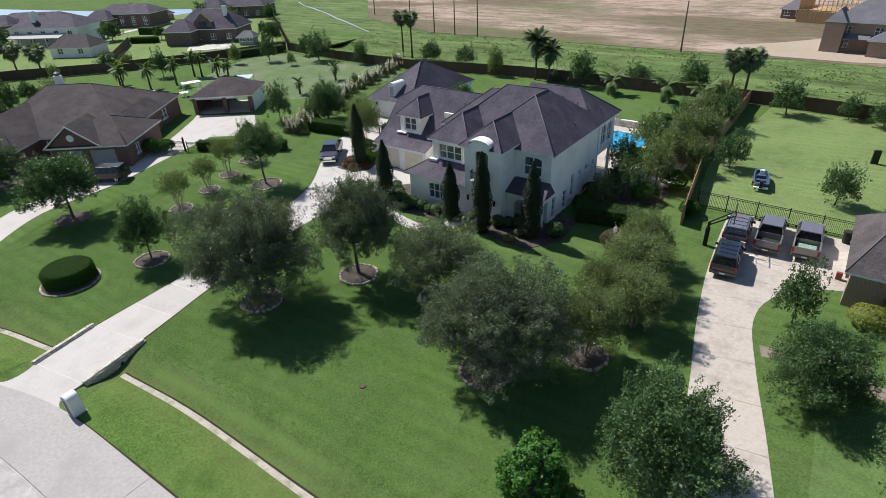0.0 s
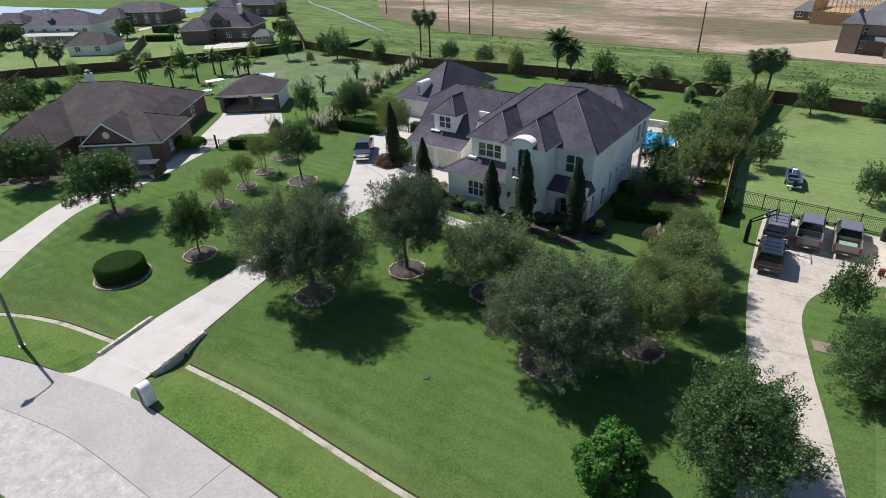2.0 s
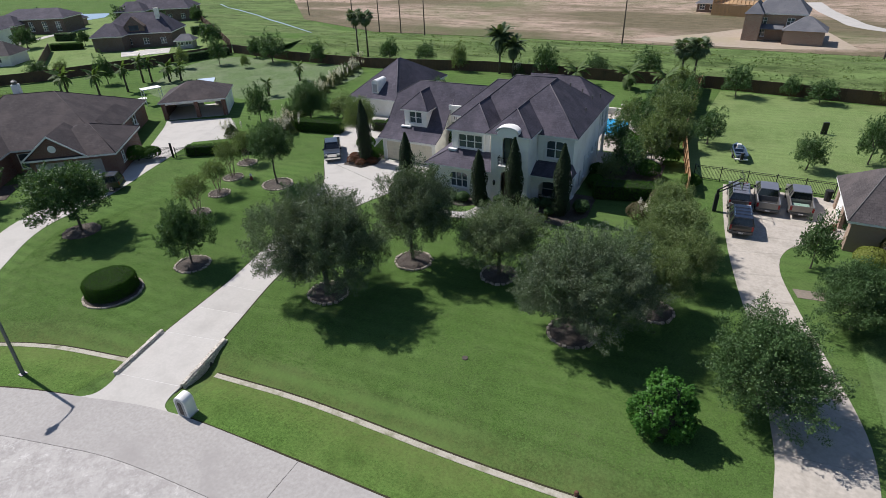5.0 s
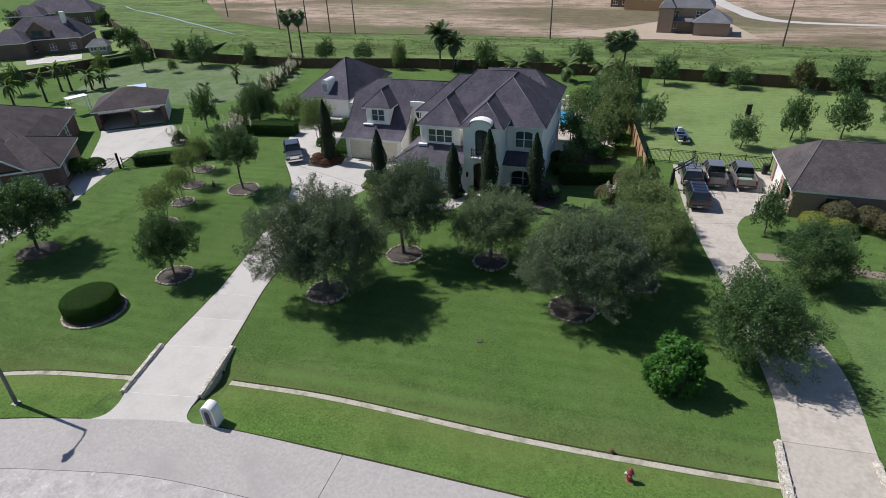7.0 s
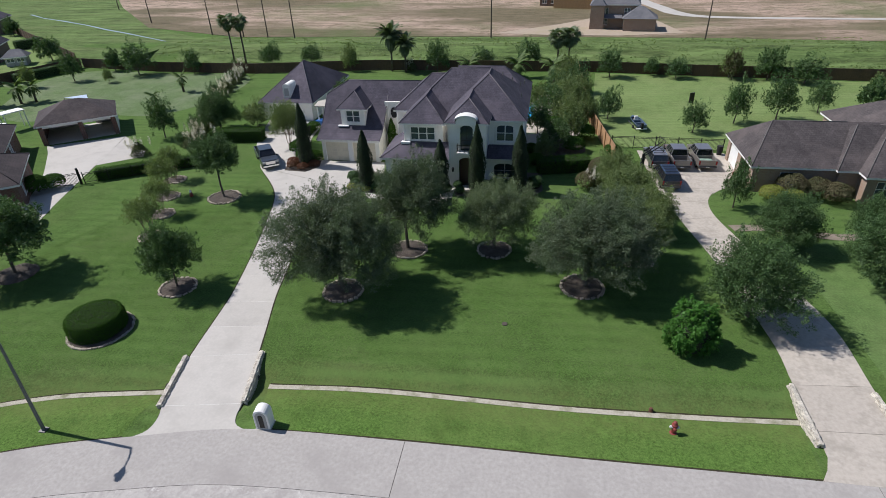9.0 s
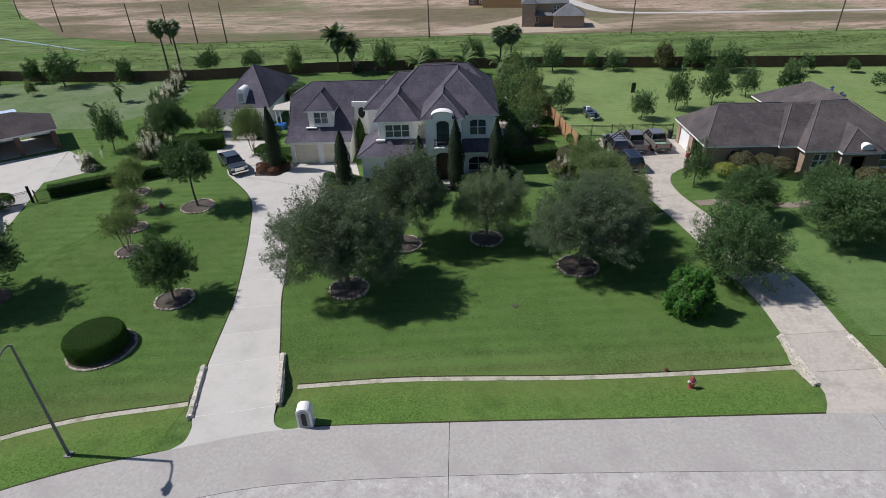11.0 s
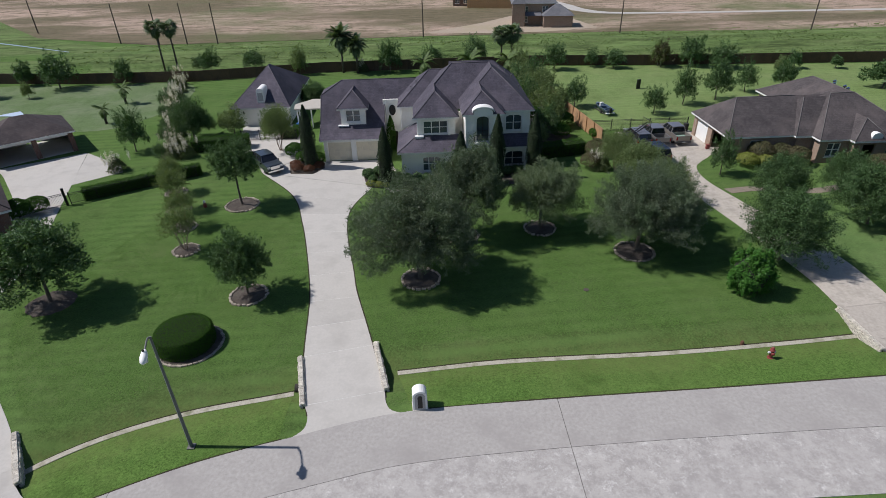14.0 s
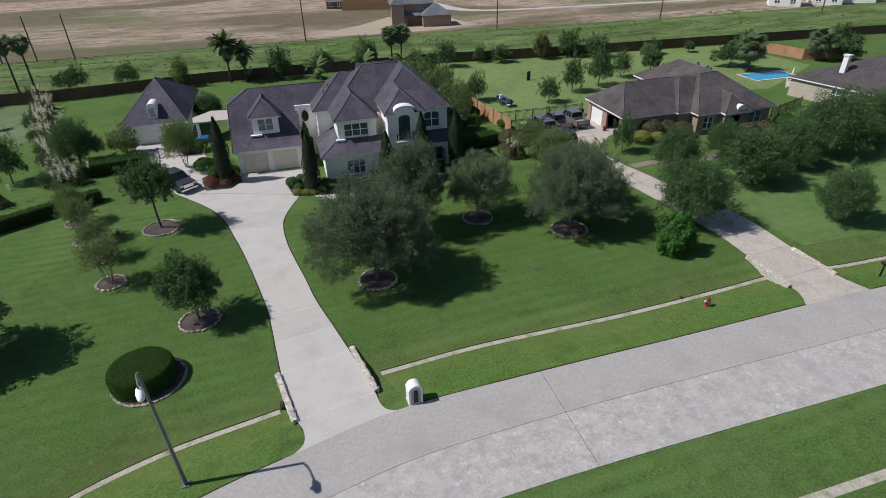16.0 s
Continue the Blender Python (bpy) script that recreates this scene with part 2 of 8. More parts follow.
RED_BRICK = brick_mat("red_brick", (0.17, 0.062, 0.040), (0.115, 0.045, 0.034), (0.24, 0.21, 0.18))
TAN_BRICK = brick_mat("tan_brick", (0.34, 0.22, 0.155), (0.26, 0.16, 0.11), (0.36, 0.32, 0.26))
FENCE_WOOD = surface("fence_wood", (0.125, 0.075, 0.043), (0.085, 0.051, 0.030), 6.0, 0.85, 0.4, (0.06, 0.04, 0.027), 0.6, vary=0.35)
FENCE_NEW = surface("new_fence_wood", (0.43, 0.25, 0.125), (0.34, 0.195, 0.095), 6.0, 0.8, 0.4, (0.24, 0.155, 0.09), 0.6, vary=0.3)
FRAMING = surface("framing_lumber", (0.52, 0.33, 0.16), (0.44, 0.27, 0.13), 5.0, 0.8, 0.3, vary=0.2)
IRON = surface("black_iron", (0.012, 0.012, 0.012), (0.022, 0.021, 0.02), 8.0, 0.45, 0.1, metal=0.3)
POLE = surface("weathered_pole", (0.11, 0.085, 0.065), (0.07, 0.055, 0.042), 6.0, 0.9, 0.5)
STEEL = surface("grey_steel", (0.16, 0.155, 0.15), (0.12, 0.117, 0.112), 6.0, 0.5, 0.1, metal=0.5)
LAMP_POST = surface("lamp_post_grey", (0.15, 0.16, 0.155), (0.11, 0.118, 0.115), 6.0, 0.6, 0.1, metal=0.3)
BARK = surface("grey_bark", (0.125, 0.10, 0.078), (0.07, 0.055, 0.043), 9.0, 0.95, 1.0, (0.16, 0.14, 0.115), 1.5, dist=0.03)
BARK_PALE = surface("pale_bark", (0.27, 0.205, 0.15), (0.19, 0.14, 0.10), 7.0, 0.9, 0.6, (0.33, 0.27, 0.21), 1.5, dist=0.02)
OAK = leaf_mat("oak_leaves", (0.042, 0.066, 0.032), (0.180, 0.215, 0.140), (0.084, 0.128, 0.060), 0.2, 0.5, 0.3)
OAK_GREEN = leaf_mat("green_oak_leaves", (0.036, 0.074, 0.026), (0.118, 0.188, 0.075), (0.070, 0.130, 0.044), 0.2, 0.45)
OAK_PALE = leaf_mat("pale_oak_leaves", (0.064, 0.098, 0.042), (0.200, 0.245, 0.145), (0.115, 0.155, 0.075), 0.25, 0.5, 0.25)
CRAPE = leaf_mat("crape_leaves", (0.088, 0.138, 0.050), (0.205, 0.255, 0.110), (0.145, 0.185, 0.075), 0.3, 0.5)
HEDGE = leaf_mat("hedge_leaves", (0.030, 0.074, 0.012), (0.060, 0.128, 0.022), (0.046, 0.10, 0.018), 0.25, 0.7, 0.06)
LIME = leaf_mat("bright_leaves", (0.034, 0.110, 0.016), (0.075, 0.190, 0.030), (0.055, 0.150, 0.022), 0.22, 0.45)
CYPRESS = leaf_mat("cypress_leaves", (0.022, 0.038, 0.018), (0.045, 0.066, 0.032), (0.032, 0.050, 0.020), 0.15, 0.6)
PALM = leaf_mat("palm_leaves", (0.070, 0.105, 0.048), (0.135, 0.18, 0.088), (0.095, 0.125, 0.062), 0.25, 0.5)
YOUNG_PALM = leaf_mat("young_palm_leaves", (0.095, 0.15, 0.05), (0.165, 0.23, 0.085), (0.13, 0.18, 0.065), 0.35)
BROWNLEAF = leaf_mat("brownish_leaves", (0.070, 0.062, 0.032), (0.135, 0.115, 0.062), (0.085, 0.095, 0.040), 0.2)
PLUME = leaf_mat("pampas_plumes", (0.50, 0.47, 0.43), (0.68, 0.65, 0.61), (0.40, 0.37, 0.33), 0.3, 0.8)
BLADES = leaf_mat("grass_blades", (0.075, 0.10, 0.04), (0.13, 0.15, 0.065), (0.10, 0.12, 0.05), 0.3, 0.6)
REDLEAF = leaf_mat("red_leaves", (0.10, 0.035, 0.022), (0.16, 0.065, 0.035), (0.12, 0.06, 0.03), 0.25, 0.5)
YELLOW = leaf_mat("yellow_leaves", (0.17, 0.20, 0.04), (0.27, 0.29, 0.075), (0.20, 0.23, 0.05), 0.3, 0.5)
GLASS = surface("window_glass", (0.075, 0.10, 0.115), (0.045, 0.06, 0.07), 0.8, 0.07, 0.0, spec=0.8)
CLEAR = Graph("clear_board").done((0.92, 0.94, 0.95), 0.04)
CLEAR.node_tree.nodes["Principled BSDF"].inputs["Transmission Weight"].default_value = 1.0
FLAG = surface("brown_paving", (0.25, 0.205, 0.155), (0.185, 0.155, 0.12), 5.0, 0.9, 0.4, (0.14, 0.12, 0.09), 0.8, world=True)
GREYPANEL = surface("grey_render", (0.40, 0.39, 0.37), (0.35, 0.34, 0.325), 3.0, 0.85, 0.1)
BLACK = surface("black_rubber", (0.012, 0.012, 0.012), (0.02, 0.02, 0.02), 12.0, 0.8, 0.2)
DARK = surface("dark_interior", (0.05, 0.043, 0.036), (0.03, 0.026, 0.022), 2.0, 0.9, 0.1)
CHROME = Graph("chrome").done((0.72, 0.72, 0.72), 0.15, 1.0)
POOL_WATER = Graph("pool_water").done((0.03, 0.30, 0.50), 0.04)
LAKE = Graph("lake_water").done((0.24, 0.33, 0.42), 0.35, 0.0, 0.25)
TANK = surface("hydrant_red", (0.24, 0.045, 0.040), (0.17, 0.030, 0.028), 6.0, 0.5, 0.1)

# ---------------------------------------------------------------- tools
class Form:
    """Collects the faces of one mesh."""

    def __init__(self):
        self.v, self.f = [], []

    def face(self, *pts):
        n = len(self.v)
        self.v += [tuple(p) for p in pts]
        self.f.append(tuple(range(n, n + len(pts))))
        return self

    def box(self, x0, x1, y0, y1, z0, z1):
        return self.prism([(x0, y0), (x1, y0), (x1, y1), (x0, y1)], z0, z1)

    def prism(self, poly, z0, z1):
        """A plan outline, counter-clockwise, from z0 to z1; either height may be a list."""
        n, k = len(self.v), len(poly)
        lo = z0 if isinstance(z0, (list, tuple)) else [z0] * k
        hi = z1 if isinstance(z1, (list, tuple)) else [z1] * k
        self.v += [(x, y, z) for (x, y), z in zip(poly, lo)] + [(x, y, z) for (x, y), z in zip(poly, hi)]
        self.f.append(tuple(range(n + k - 1, n - 1, -1)))
        self.f.append(tuple(range(n + k, n + 2 * k)))
        self.f += [(n + i, n + (i + 1) % k, n + k + (i + 1) % k, n + k + i) for i in range(k)]
        return self

    def side(self, outline, a, b, axis="x"):
        """An outline in (y, z) or (x, z), drawn out along x or y from a to b."""
        n, k = len(self.v), len(outline)
        for c in (a, b):
            self.v += [((c, p, q) if axis == "x" else (p, c, q)) for p, q in outline]
        one, two = tuple(range(n, n + k)), tuple(range(n + 2 * k - 1, n + k - 1, -1))
        self.f += [one, two] + [(n + (i + 1) % k, n + i, n + k + i, n + k + (i + 1) % k) for i in range(k)]
        return self

    def tube(self, pts, radii, k=8, cap=True):
        pts = [Vector(p) for p in pts]
        n0 = len(self.v)
        for i, p in enumerate(pts):
            d = (pts[min(i + 1, len(pts) - 1)] - pts[max(i - 1, 0)]).normalized()
            a = d.orthogonal().normalized() if abs(d.z) < 0.95 else Vector((1, 0, 0))
            a = (a - d * a.dot(d)).normalized()
            b = d.cross(a)
            for j in range(k):
                w = 2 * math.pi * j / k
                self.v.append(tuple(p + (a * math.cos(w) + b * math.sin(w)) * radii[i]))
        for i in range(len(pts) - 1):
            for j in range(k):
                self.f.append((n0 + i * k + j, n0 + i * k + (j + 1) % k, n0 + (i + 1) * k + (j + 1) % k, n0 + (i + 1) * k + j))
        if cap:
            self.f.append(tuple(n0 + (len(pts) - 1) * k + j for j in range(k)))
            self.f.append(tuple(n0 + j for j in range(k - 1, -1, -1)))
        return self

    def lathe(self, profile, k=16, at=(0, 0, 0), squash=1.0):
        pts = [(at[0], at[1], at[2] + z) for r, z in profile]
        n0 = len(self.v)
        for (r, z) in profile:
            for j in range(k):
                w = 2 * math.pi * j / k
                self.v.append((at[0] + r * math.cos(w), at[1] + r * squash * math.sin(w), at[2] + z))
        for i in range(len(profile) - 1):
            for j in range(k):
                self.f.append((n0 + i * k + j, n0 + i * k + (j + 1) % k, n0 + (i + 1) * k + (j + 1) % k, n0 + (i + 1) * k + j))
        self.f.append(tuple(n0 + (len(pts) - 1) * k + j for j in range(k)))
        self.f.append(tuple(n0 + j for j in range(k - 1, -1, -1)))
        return self

    def moved(self, m):
        self.v = [tuple(m @ Vector(p)) for p in self.v]
        return self

    def mesh(self, name, material, smooth=False, bevel=0.0):
        me = bpy.data.meshes.new(name)
        me.from_pydata(self.v, [], self.f)
        if bevel:
            bm = bmesh.new()
            bm.from_mesh(me)
            bmesh.ops.remove_doubles(bm, verts=bm.verts, dist=0.0005)
            bmesh.ops.bevel(bm, geom=[e for e in bm.edges if len(e.link_faces) == 2 and e.calc_face_angle(0) > 0.5], offset=bevel, segments=2, profile=0.7, affect="EDGES", clamp_overlap=True)
            bm.to_mesh(me)
            bm.free()
        if smooth:
            me.polygons.foreach_set("use_smooth", [True] * len(me.polygons))
        me.materials.append(material)
        return me


def thing(name, m, label, category, group="", kind=""):
    """An empty at the base of a thing, to parent its parts."""
    ob = new(name)
    ob.empty_display_size = 0.3
    ob.matrix_basis = m if isinstance(m, Matrix) else Matrix.Translation(m)
    return tagged(ob, label, category, group, kind)


def part(name, form, material, parent, label="", smooth=False, bevel=0.0, m=None, kind=""):
    """One mesh under a thing or a part, in its parent's own coordinates."""
    me = form.mesh(name, material, smooth, bevel) if isinstance(form, Form) else form
    ob = new(name, me)
    ob.parent = parent
    if m is not None:
        ob.matrix_basis = m
    return tagged(ob, label, kind=kind)


def solid(name, form, material, label, category, group="", kind="", smooth=False, bevel=0.0, m=None):
    """A thing that is one mesh."""
    me = form.mesh(name, material, smooth, bevel) if isinstance(form, Form) else form
    ob = new(name, me)
    if m is not None:
        ob.matrix_basis = m
    return tagged(ob, label, category, group, kind)


def curve_points(pts, step=0.8):
    """A smooth line through plan points, in even steps."""
    P = [Vector((*p, 0)) for p in pts]
    P = [2 * P[0] - P[1]] + P + [2 * P[-1] - P[-2]]
    dense = []
    for i in range(1, len(P) - 2):
        a, b, c, d = P[i - 1:i + 3]
        for j in range(24):
            t = j / 24
            dense.append(0.5 * ((2 * b) + (c - a) * t + (2 * a - 5 * b + 4 * c - d) * t * t + (3 * b - a - 3 * c + d) * t ** 3))
    dense.append(P[-2])
    out, left = [dense[0]], step
    for a, b in zip(dense, dense[1:]):
        while (b - a).length >= left:
            a = a + (b - a).normalized() * left
            out.append(a)
            left = step
        left -= (b - a).length
    if (out[-1] - dense[-1]).length > 0.05:
        out.append(dense[-1])
    return [(p.x, p.y) for p in out]


def resample(pts, n):
    """n + 1 points at even distances along a line."""
    c = np.array(curve_points(pts, 0.2))
    s = np.concatenate([[0], np.cumsum(np.linalg.norm(np.diff(c, axis=0), axis=1))])
    w = np.linspace(0, s[-1], n + 1)
    return [(float(np.interp(q, s, c[:, 0])), float(np.interp(q, s, c[:, 1]))) for q in w]


def to_line(x, y, line):
    """Distances from many points to a polyline."""
    best = np.full(np.shape(x), 1e9)
    for (ax, ay), (bx, by) in zip(line, line[1:]):
        dx, dy = bx - ax, by - ay
        t = np.clip(((x - ax) * dx + (y - ay) * dy) / (dx * dx + dy * dy + 1e-9), 0, 1)
        best = np.minimum(best, np.hypot(x - ax - t * dx, y - ay - t * dy))
    return best

# ---------------------------------------------------------------- ground, roads and drives
KERB_LINE = [(-66, -22), (-60.5, -12), (-55.5, -4.5), (-50.6, 0.5), (-46.5, 2.7), (-41.4, 4.9), (-36.5, 6.35), (-30.1, 7.85), (-21, 8.3), (-10.7, 8.55), (0.3, 8.9), (6.4, 9.0), (40, 9.6), (120, 11)]
INNER_LINE = [(-58, -26), (-52.5, -16), (-47, -8.2), (-39.7, -2.3), (-35, -0.7), (-30.8, 0.2), (-27.6, 0.65), (-21, 0.95), (-12.6, 1.1), (-1.7, 1.2), (40, 1.7), (120, 3)]
CROWN_LINE = [(-62, -24), (-56.5, -14), (-51, -6.3), (-45.8, -0.7), (-40.2, 1.7), (-34.4, 3.3), (-29.3, 4.3), (-21, 4.8), (-11.5, 5.05), (1, 5.2), (40, 5.6), (120, 7)]
STRIP = [(-64, -14), (-58, -5), (-54, 1.8), (-49.5, 6.3), (-44, 8.9), (-37, 10.4), (-30.6, 11.8), (-23.5, 12.4), (-13, 12.5), (-5, 12.9), (0.2, 13.3), (12, 12.8), (40, 12.9), (110, 14)]
STRIP = [(x, y - 0.2) for x, y in STRIP]
strip_line = curve_points(STRIP, 2.0)


def height(x, y):
    """The lie of the land: flat, with the roadside swale and the grassed channel behind the gardens."""
    x, y = np.asarray(x, float), np.asarray(y, float)
    d = to_line(x, y, strip_line)
    z = -0.50 * np.exp(-(d / 1.5) ** 2)
    back = np.clip((y - 94) / 4, 0, 1) * np.clip((x + 125) / 25, 0, 1)
    z = z + back * (-1.3 * np.exp(-((y - 104) / 4.5) ** 2) + 0.5 * np.exp(-((y - 114.5) / 3.0) ** 2))
    return z


def steps(*runs):
    return np.unique(np.concatenate([np.arange(a, b, s) for a, b, s in runs]))


def sheet(name, xs, ys, lift=0.0):
    X, Y = np.meshgrid(xs, ys)
    Z = height(X, Y) + lift
    k = len(xs)
    f = Form()
    f.v = list(zip(X.ravel().tolist(), Y.ravel().tolist(), Z.ravel().tolist()))
    i = (np.arange(len(ys) - 1)[:, None] * k + np.arange(k - 1)[None, :]).ravel()
    f.f = np.stack([i, i + 1, i + k + 1, i + k], 1).tolist()
    return f


gx = steps((-2500, -500, 400), (-500, -180, 60), (-180, -70, 12), (-70, 30, 0.6), (30, 130, 8), (130, 500, 60), (500, 2600, 400))
gy = steps((-2000, -200, 400), (-200, -30, 30), (-30, -16, 3), (-16, 17, 0.6), (17, 95, 6), (95, 125, 1.0), (125, 300, 35), (300, 3000, 450))
land = solid("ground", sheet("ground", gx, gy), LAWN, "mown green lawn with a shallow roadside swale", "lawn", kind="structure", smooth=True)


def dryness(ob):
    """Thin yellowed grass along the swale's ribbon."""
    co = np.empty(3 * len(ob.data.vertices))
    ob.data.vertices.foreach_get("co", co)
    d = to_line(co[0::3], co[1::3], strip_line)
    ob.data.attributes.new("dry", "FLOAT", "POINT").data.foreach_set("value", 0.65 * np.exp(-(d / 1.9) ** 2))


dryness(land)


def patch(name, outline, z, material, label, category):
    """A flat plot laid over the ground."""
    return solid(name, Form().prism(outline, z - 0.3, z), material, label, category, kind="structure")


mx = steps((-320, -130, 30), (-130, 130, 8), (130, 480, 50))
my = steps((93, 126, 1.0))
solid("meadow", sheet("meadow", mx[mx > -112], my, 0.03), MEADOW, "rough green grass channel behind the back fences", "meadow", kind="structure", smooth=True)
patch("meadow_west", [(-112, 93.2), (-104, 93.2), (-104, 126), (-126, 140), (-165, 182), (-260, 300), (-340, 300), (-186, 152), (-131, 109.5)], 0.04, MEADOW, "rough green grass beside a narrow creek", "meadow")
patch("field", [(-92, 125.6), (-30, 126), (20, 124), (80, 117.5), (480, 90), (900, 900), (-600, 900), (-262, 300), (-166, 182), (-127, 140)], 0.06, FIELD, "dry tan open field with bare patches", "field")
patch("bare_yard", [(-27, 130), (-12, 127), (2, 126.5), (16, 130), (12, 150), (9, 158), (-3, 152), (-12, 142)], 0.10, DIRT, "pale bare earth round a building site", "earth")
patch("creek", [(-190, 166.2), (-178, 158.4), (-166.4, 152.6), (-150, 143.9), (-138, 136.4), (-129, 131.6), (-108.5, 119.9), (-108.4, 120.15), (-128.8, 132.2), (-138.2, 137.3), (-149.8, 144.4), (-166.2, 153.3), (-178.4, 159.0), (-189.7, 166.8)], 0.07, LAKE, "narrow pale creek in the grass", "water")
patch("lake", [(-560, 40), (-340, 20), (-300, 40), (-274, 58), (-253, 76), (-234, 100), (-207, 113), (-206, 128), (-215, 137), (-236, 128), (-259, 117), (-316, 106), (-395, 95)], 0.05, LAKE, "calm grey-blue lake beyond the houses", "water")


def ribbon(name, a, b, n, thick, material, parent, gap=0.02, z=0.03, ground=False):
    """Slabs between two edge lines, with joints left open between them."""
    A, B = resample(a, n), resample(b, n)
    for i in range(n):
        p, q, r, s = A[i], A[i + 1], B[i + 1], B[i]
        u, w = Vector((*q, 0)) - Vector((*p, 0)), Vector((*r, 0)) - Vector((*s, 0))
        u, w = u.normalized() * gap / 2, w.normalized() * gap / 2
        m = 4
        mid_a = [tuple(np.array(p) + (np.array(q) - np.array(p)) * k / m) for k in range(m + 1)]
        mid_b = [tuple(np.array(s) + (np.array(r) - np.array(s)) * k / m) for k in range(m + 1)]
        fa = resample(a, n * m)[i * m:i * m + m + 1]
        fb = resample(b, n * m)[i * m:i * m + m + 1]
        fa[0], fa[-1] = (fa[0][0] + u.x, fa[0][1] + u.y), (fa[-1][0] - u.x, fa[-1][1] - u.y)
        fb[0], fb[-1] = (fb[0][0] + w.x, fb[0][1] + w.y), (fb[-1][0] - w.x, fb[-1][1] - w.y)
        out = fa + fb[::-1]
        area = sum(out[k][0] * out[(k + 1) % len(out)][1] - out[(k + 1) % len(out)][0] * out[k][1] for k in range(len(out)))
        part("slab", Form().prism(out if area > 0 else out[::-1], z - thick, z), material, parent)


def paving(name, label, category="driveway"):
    return thing(name, (0, 0, 0), label, category, kind="structure")


road = paving("road", "curving pale concrete street with worn lanes", "road")
JOINTS = [-45.0, -21.0, 2.6, 26.0, 50.0, 80.0]


def cut_line(pts):
    """A line cut into runs at the cross joints."""
    c, runs, cur = curve_points(pts, 0.4), [], []
    marks = list(JOINTS)
    for p, q in zip(c, c[1:]):
        cur.append(p)
        if marks and p[0] < marks[0] <= q[0]:
            t = (marks[0] - p[0]) / (q[0] - p[0])
            m = (marks[0], p[1] + t * (q[1] - p[1]))
            cur.append((m[0] - 0.015, m[1]))
            runs.append(cur)
            cur = [(m[0] + 0.015, m[1])]
            marks.pop(0)
    runs.append(cur + [c[-1]])
    return runs


def gap_line(pts, d):
    return [(x, y + d) for x, y in pts]


for a, b, material in ((KERB_LINE, gap_line(CROWN_LINE, 0.012), ROAD), (gap_line(CROWN_LINE, -0.012), INNER_LINE, ROAD_WORN)):
    for ra, rb in zip(cut_line(a), cut_line(b)):
        out = rb + ra[::-1]
        part("slab", Form().prism(out, -0.22, 0.03), material, road)
bed = paving("road_bed", "dark tar in the joints of the street", "road")
part("joint_filler", Form().prism(curve_points([(x + 0.05, y + 0.12) for x, y in INNER_LINE], 1.0) + curve_points([(x, y - 0.12) for x, y in KERB_LINE], 1.0)[::-1], -0.19, 0.012), JOINT, bed)


def edge_ribbon(name, line, w, z, parent, material, n, lift=True):
    """A narrow concrete ribbon that follows the land, in pieces."""
    c = np.array(curve_points(line, 0.5))
    d = np.gradient(c, axis=0)
    d /= np.linalg.norm(d, axis=1)[:, None]
    off = np.stack([-d[:, 1], d[:, 0]], 1) * w / 2
    L, R = c + off, c - off
    cut = np.linspace(0, len(c) - 1, n + 1).astype(int)
    for i, j in zip(cut, cut[1:]):
        f = Form()
        for k in range(i, j):
            quad = [tuple(R[k]), tuple(R[k + 1]), tuple(L[k + 1]), tuple(L[k])]
            zz = [float(height(*q)) + z for q in quad]
            f.prism(quad, [q - 0.2 for q in zz], zz)
        part("strip", f, material, parent)


verge = paving("swale_ribbon", "narrow weathered concrete ribbon along the swale", "kerb")
edge_ribbon("strip", STRIP[1:4] + STRIP[4:6], 0.36, 0.05, verge, KERB, 10)
edge_ribbon("strip", STRIP[6:10] + [(0.7, 13.13)], 0.36, 0.05, verge, KERB, 12)
edge_ribbon("strip", [(5.3, 12.9), (12, 12.6), (40, 12.7), (80, 13.3)], 0.36, 0.05, verge, KERB, 12)
walkside = paving("far_ribbon", "narrow weathered concrete ribbon across the street", "kerb")
ribbon("slab", [(-30, -4.25), (-11.4, -3.94), (40, -3.3)], [(-30, -3.75), (-11.4, -3.43), (40, -2.8)], 40, 0.15, KERB, walkside, 0.02, 0.03)

drive = paving("driveway", "pale smooth concrete driveway that sweeps up to the garages")
DRIVE_W = curve_points([(-36.47, 6.27), (-35.75, 6.95), (-35.7, 7.9), (-36.0, 8.75), (-36.2, 10.0), (-36.77, 13.05), (-37.24, 17.84), (-37.55, 20.4), (-38.62, 25.7), (-40.11, 31.85), (-42.2, 38.2), (-46.9, 44.6)], 0.25)
DRIVE_E = curve_points([(-30.08, 7.74), (-30.9, 8.1), (-31.22, 8.85), (-31.35, 9.8), (-32.33, 13.91), (-33.06, 16.8), (-34.0, 20.4), (-34.55, 23.5), (-35.6, 29.0), (-35.95, 33.0), (-35.6, 35.6), (-34.0, 39.8)], 0.25)
CUTS = [(6.27, 7.74), (8.75, 9.62), (13.05, 13.91), (16.12, 16.8), (19.22, 19.6), (22.75, 23.2), (26.35, 26.6), (30.07, 30.0), (33.84, 33.4), (38.2, 36.4), (44.6, 39.8)]


def between(line, y0, y1, gap):
    """The stretch of an edge line from y0 to y1, a little short of both."""
    y = np.array([p[1] for p in line])
    x = np.array([p[0] for p in line])
    q = np.concatenate([[y0 + gap], y[(y > y0 + gap + 0.05) & (y < y1 - gap - 0.05)], [y1 - gap]])
    return [(float(np.interp(v, y, x)), float(v)) for v in q]


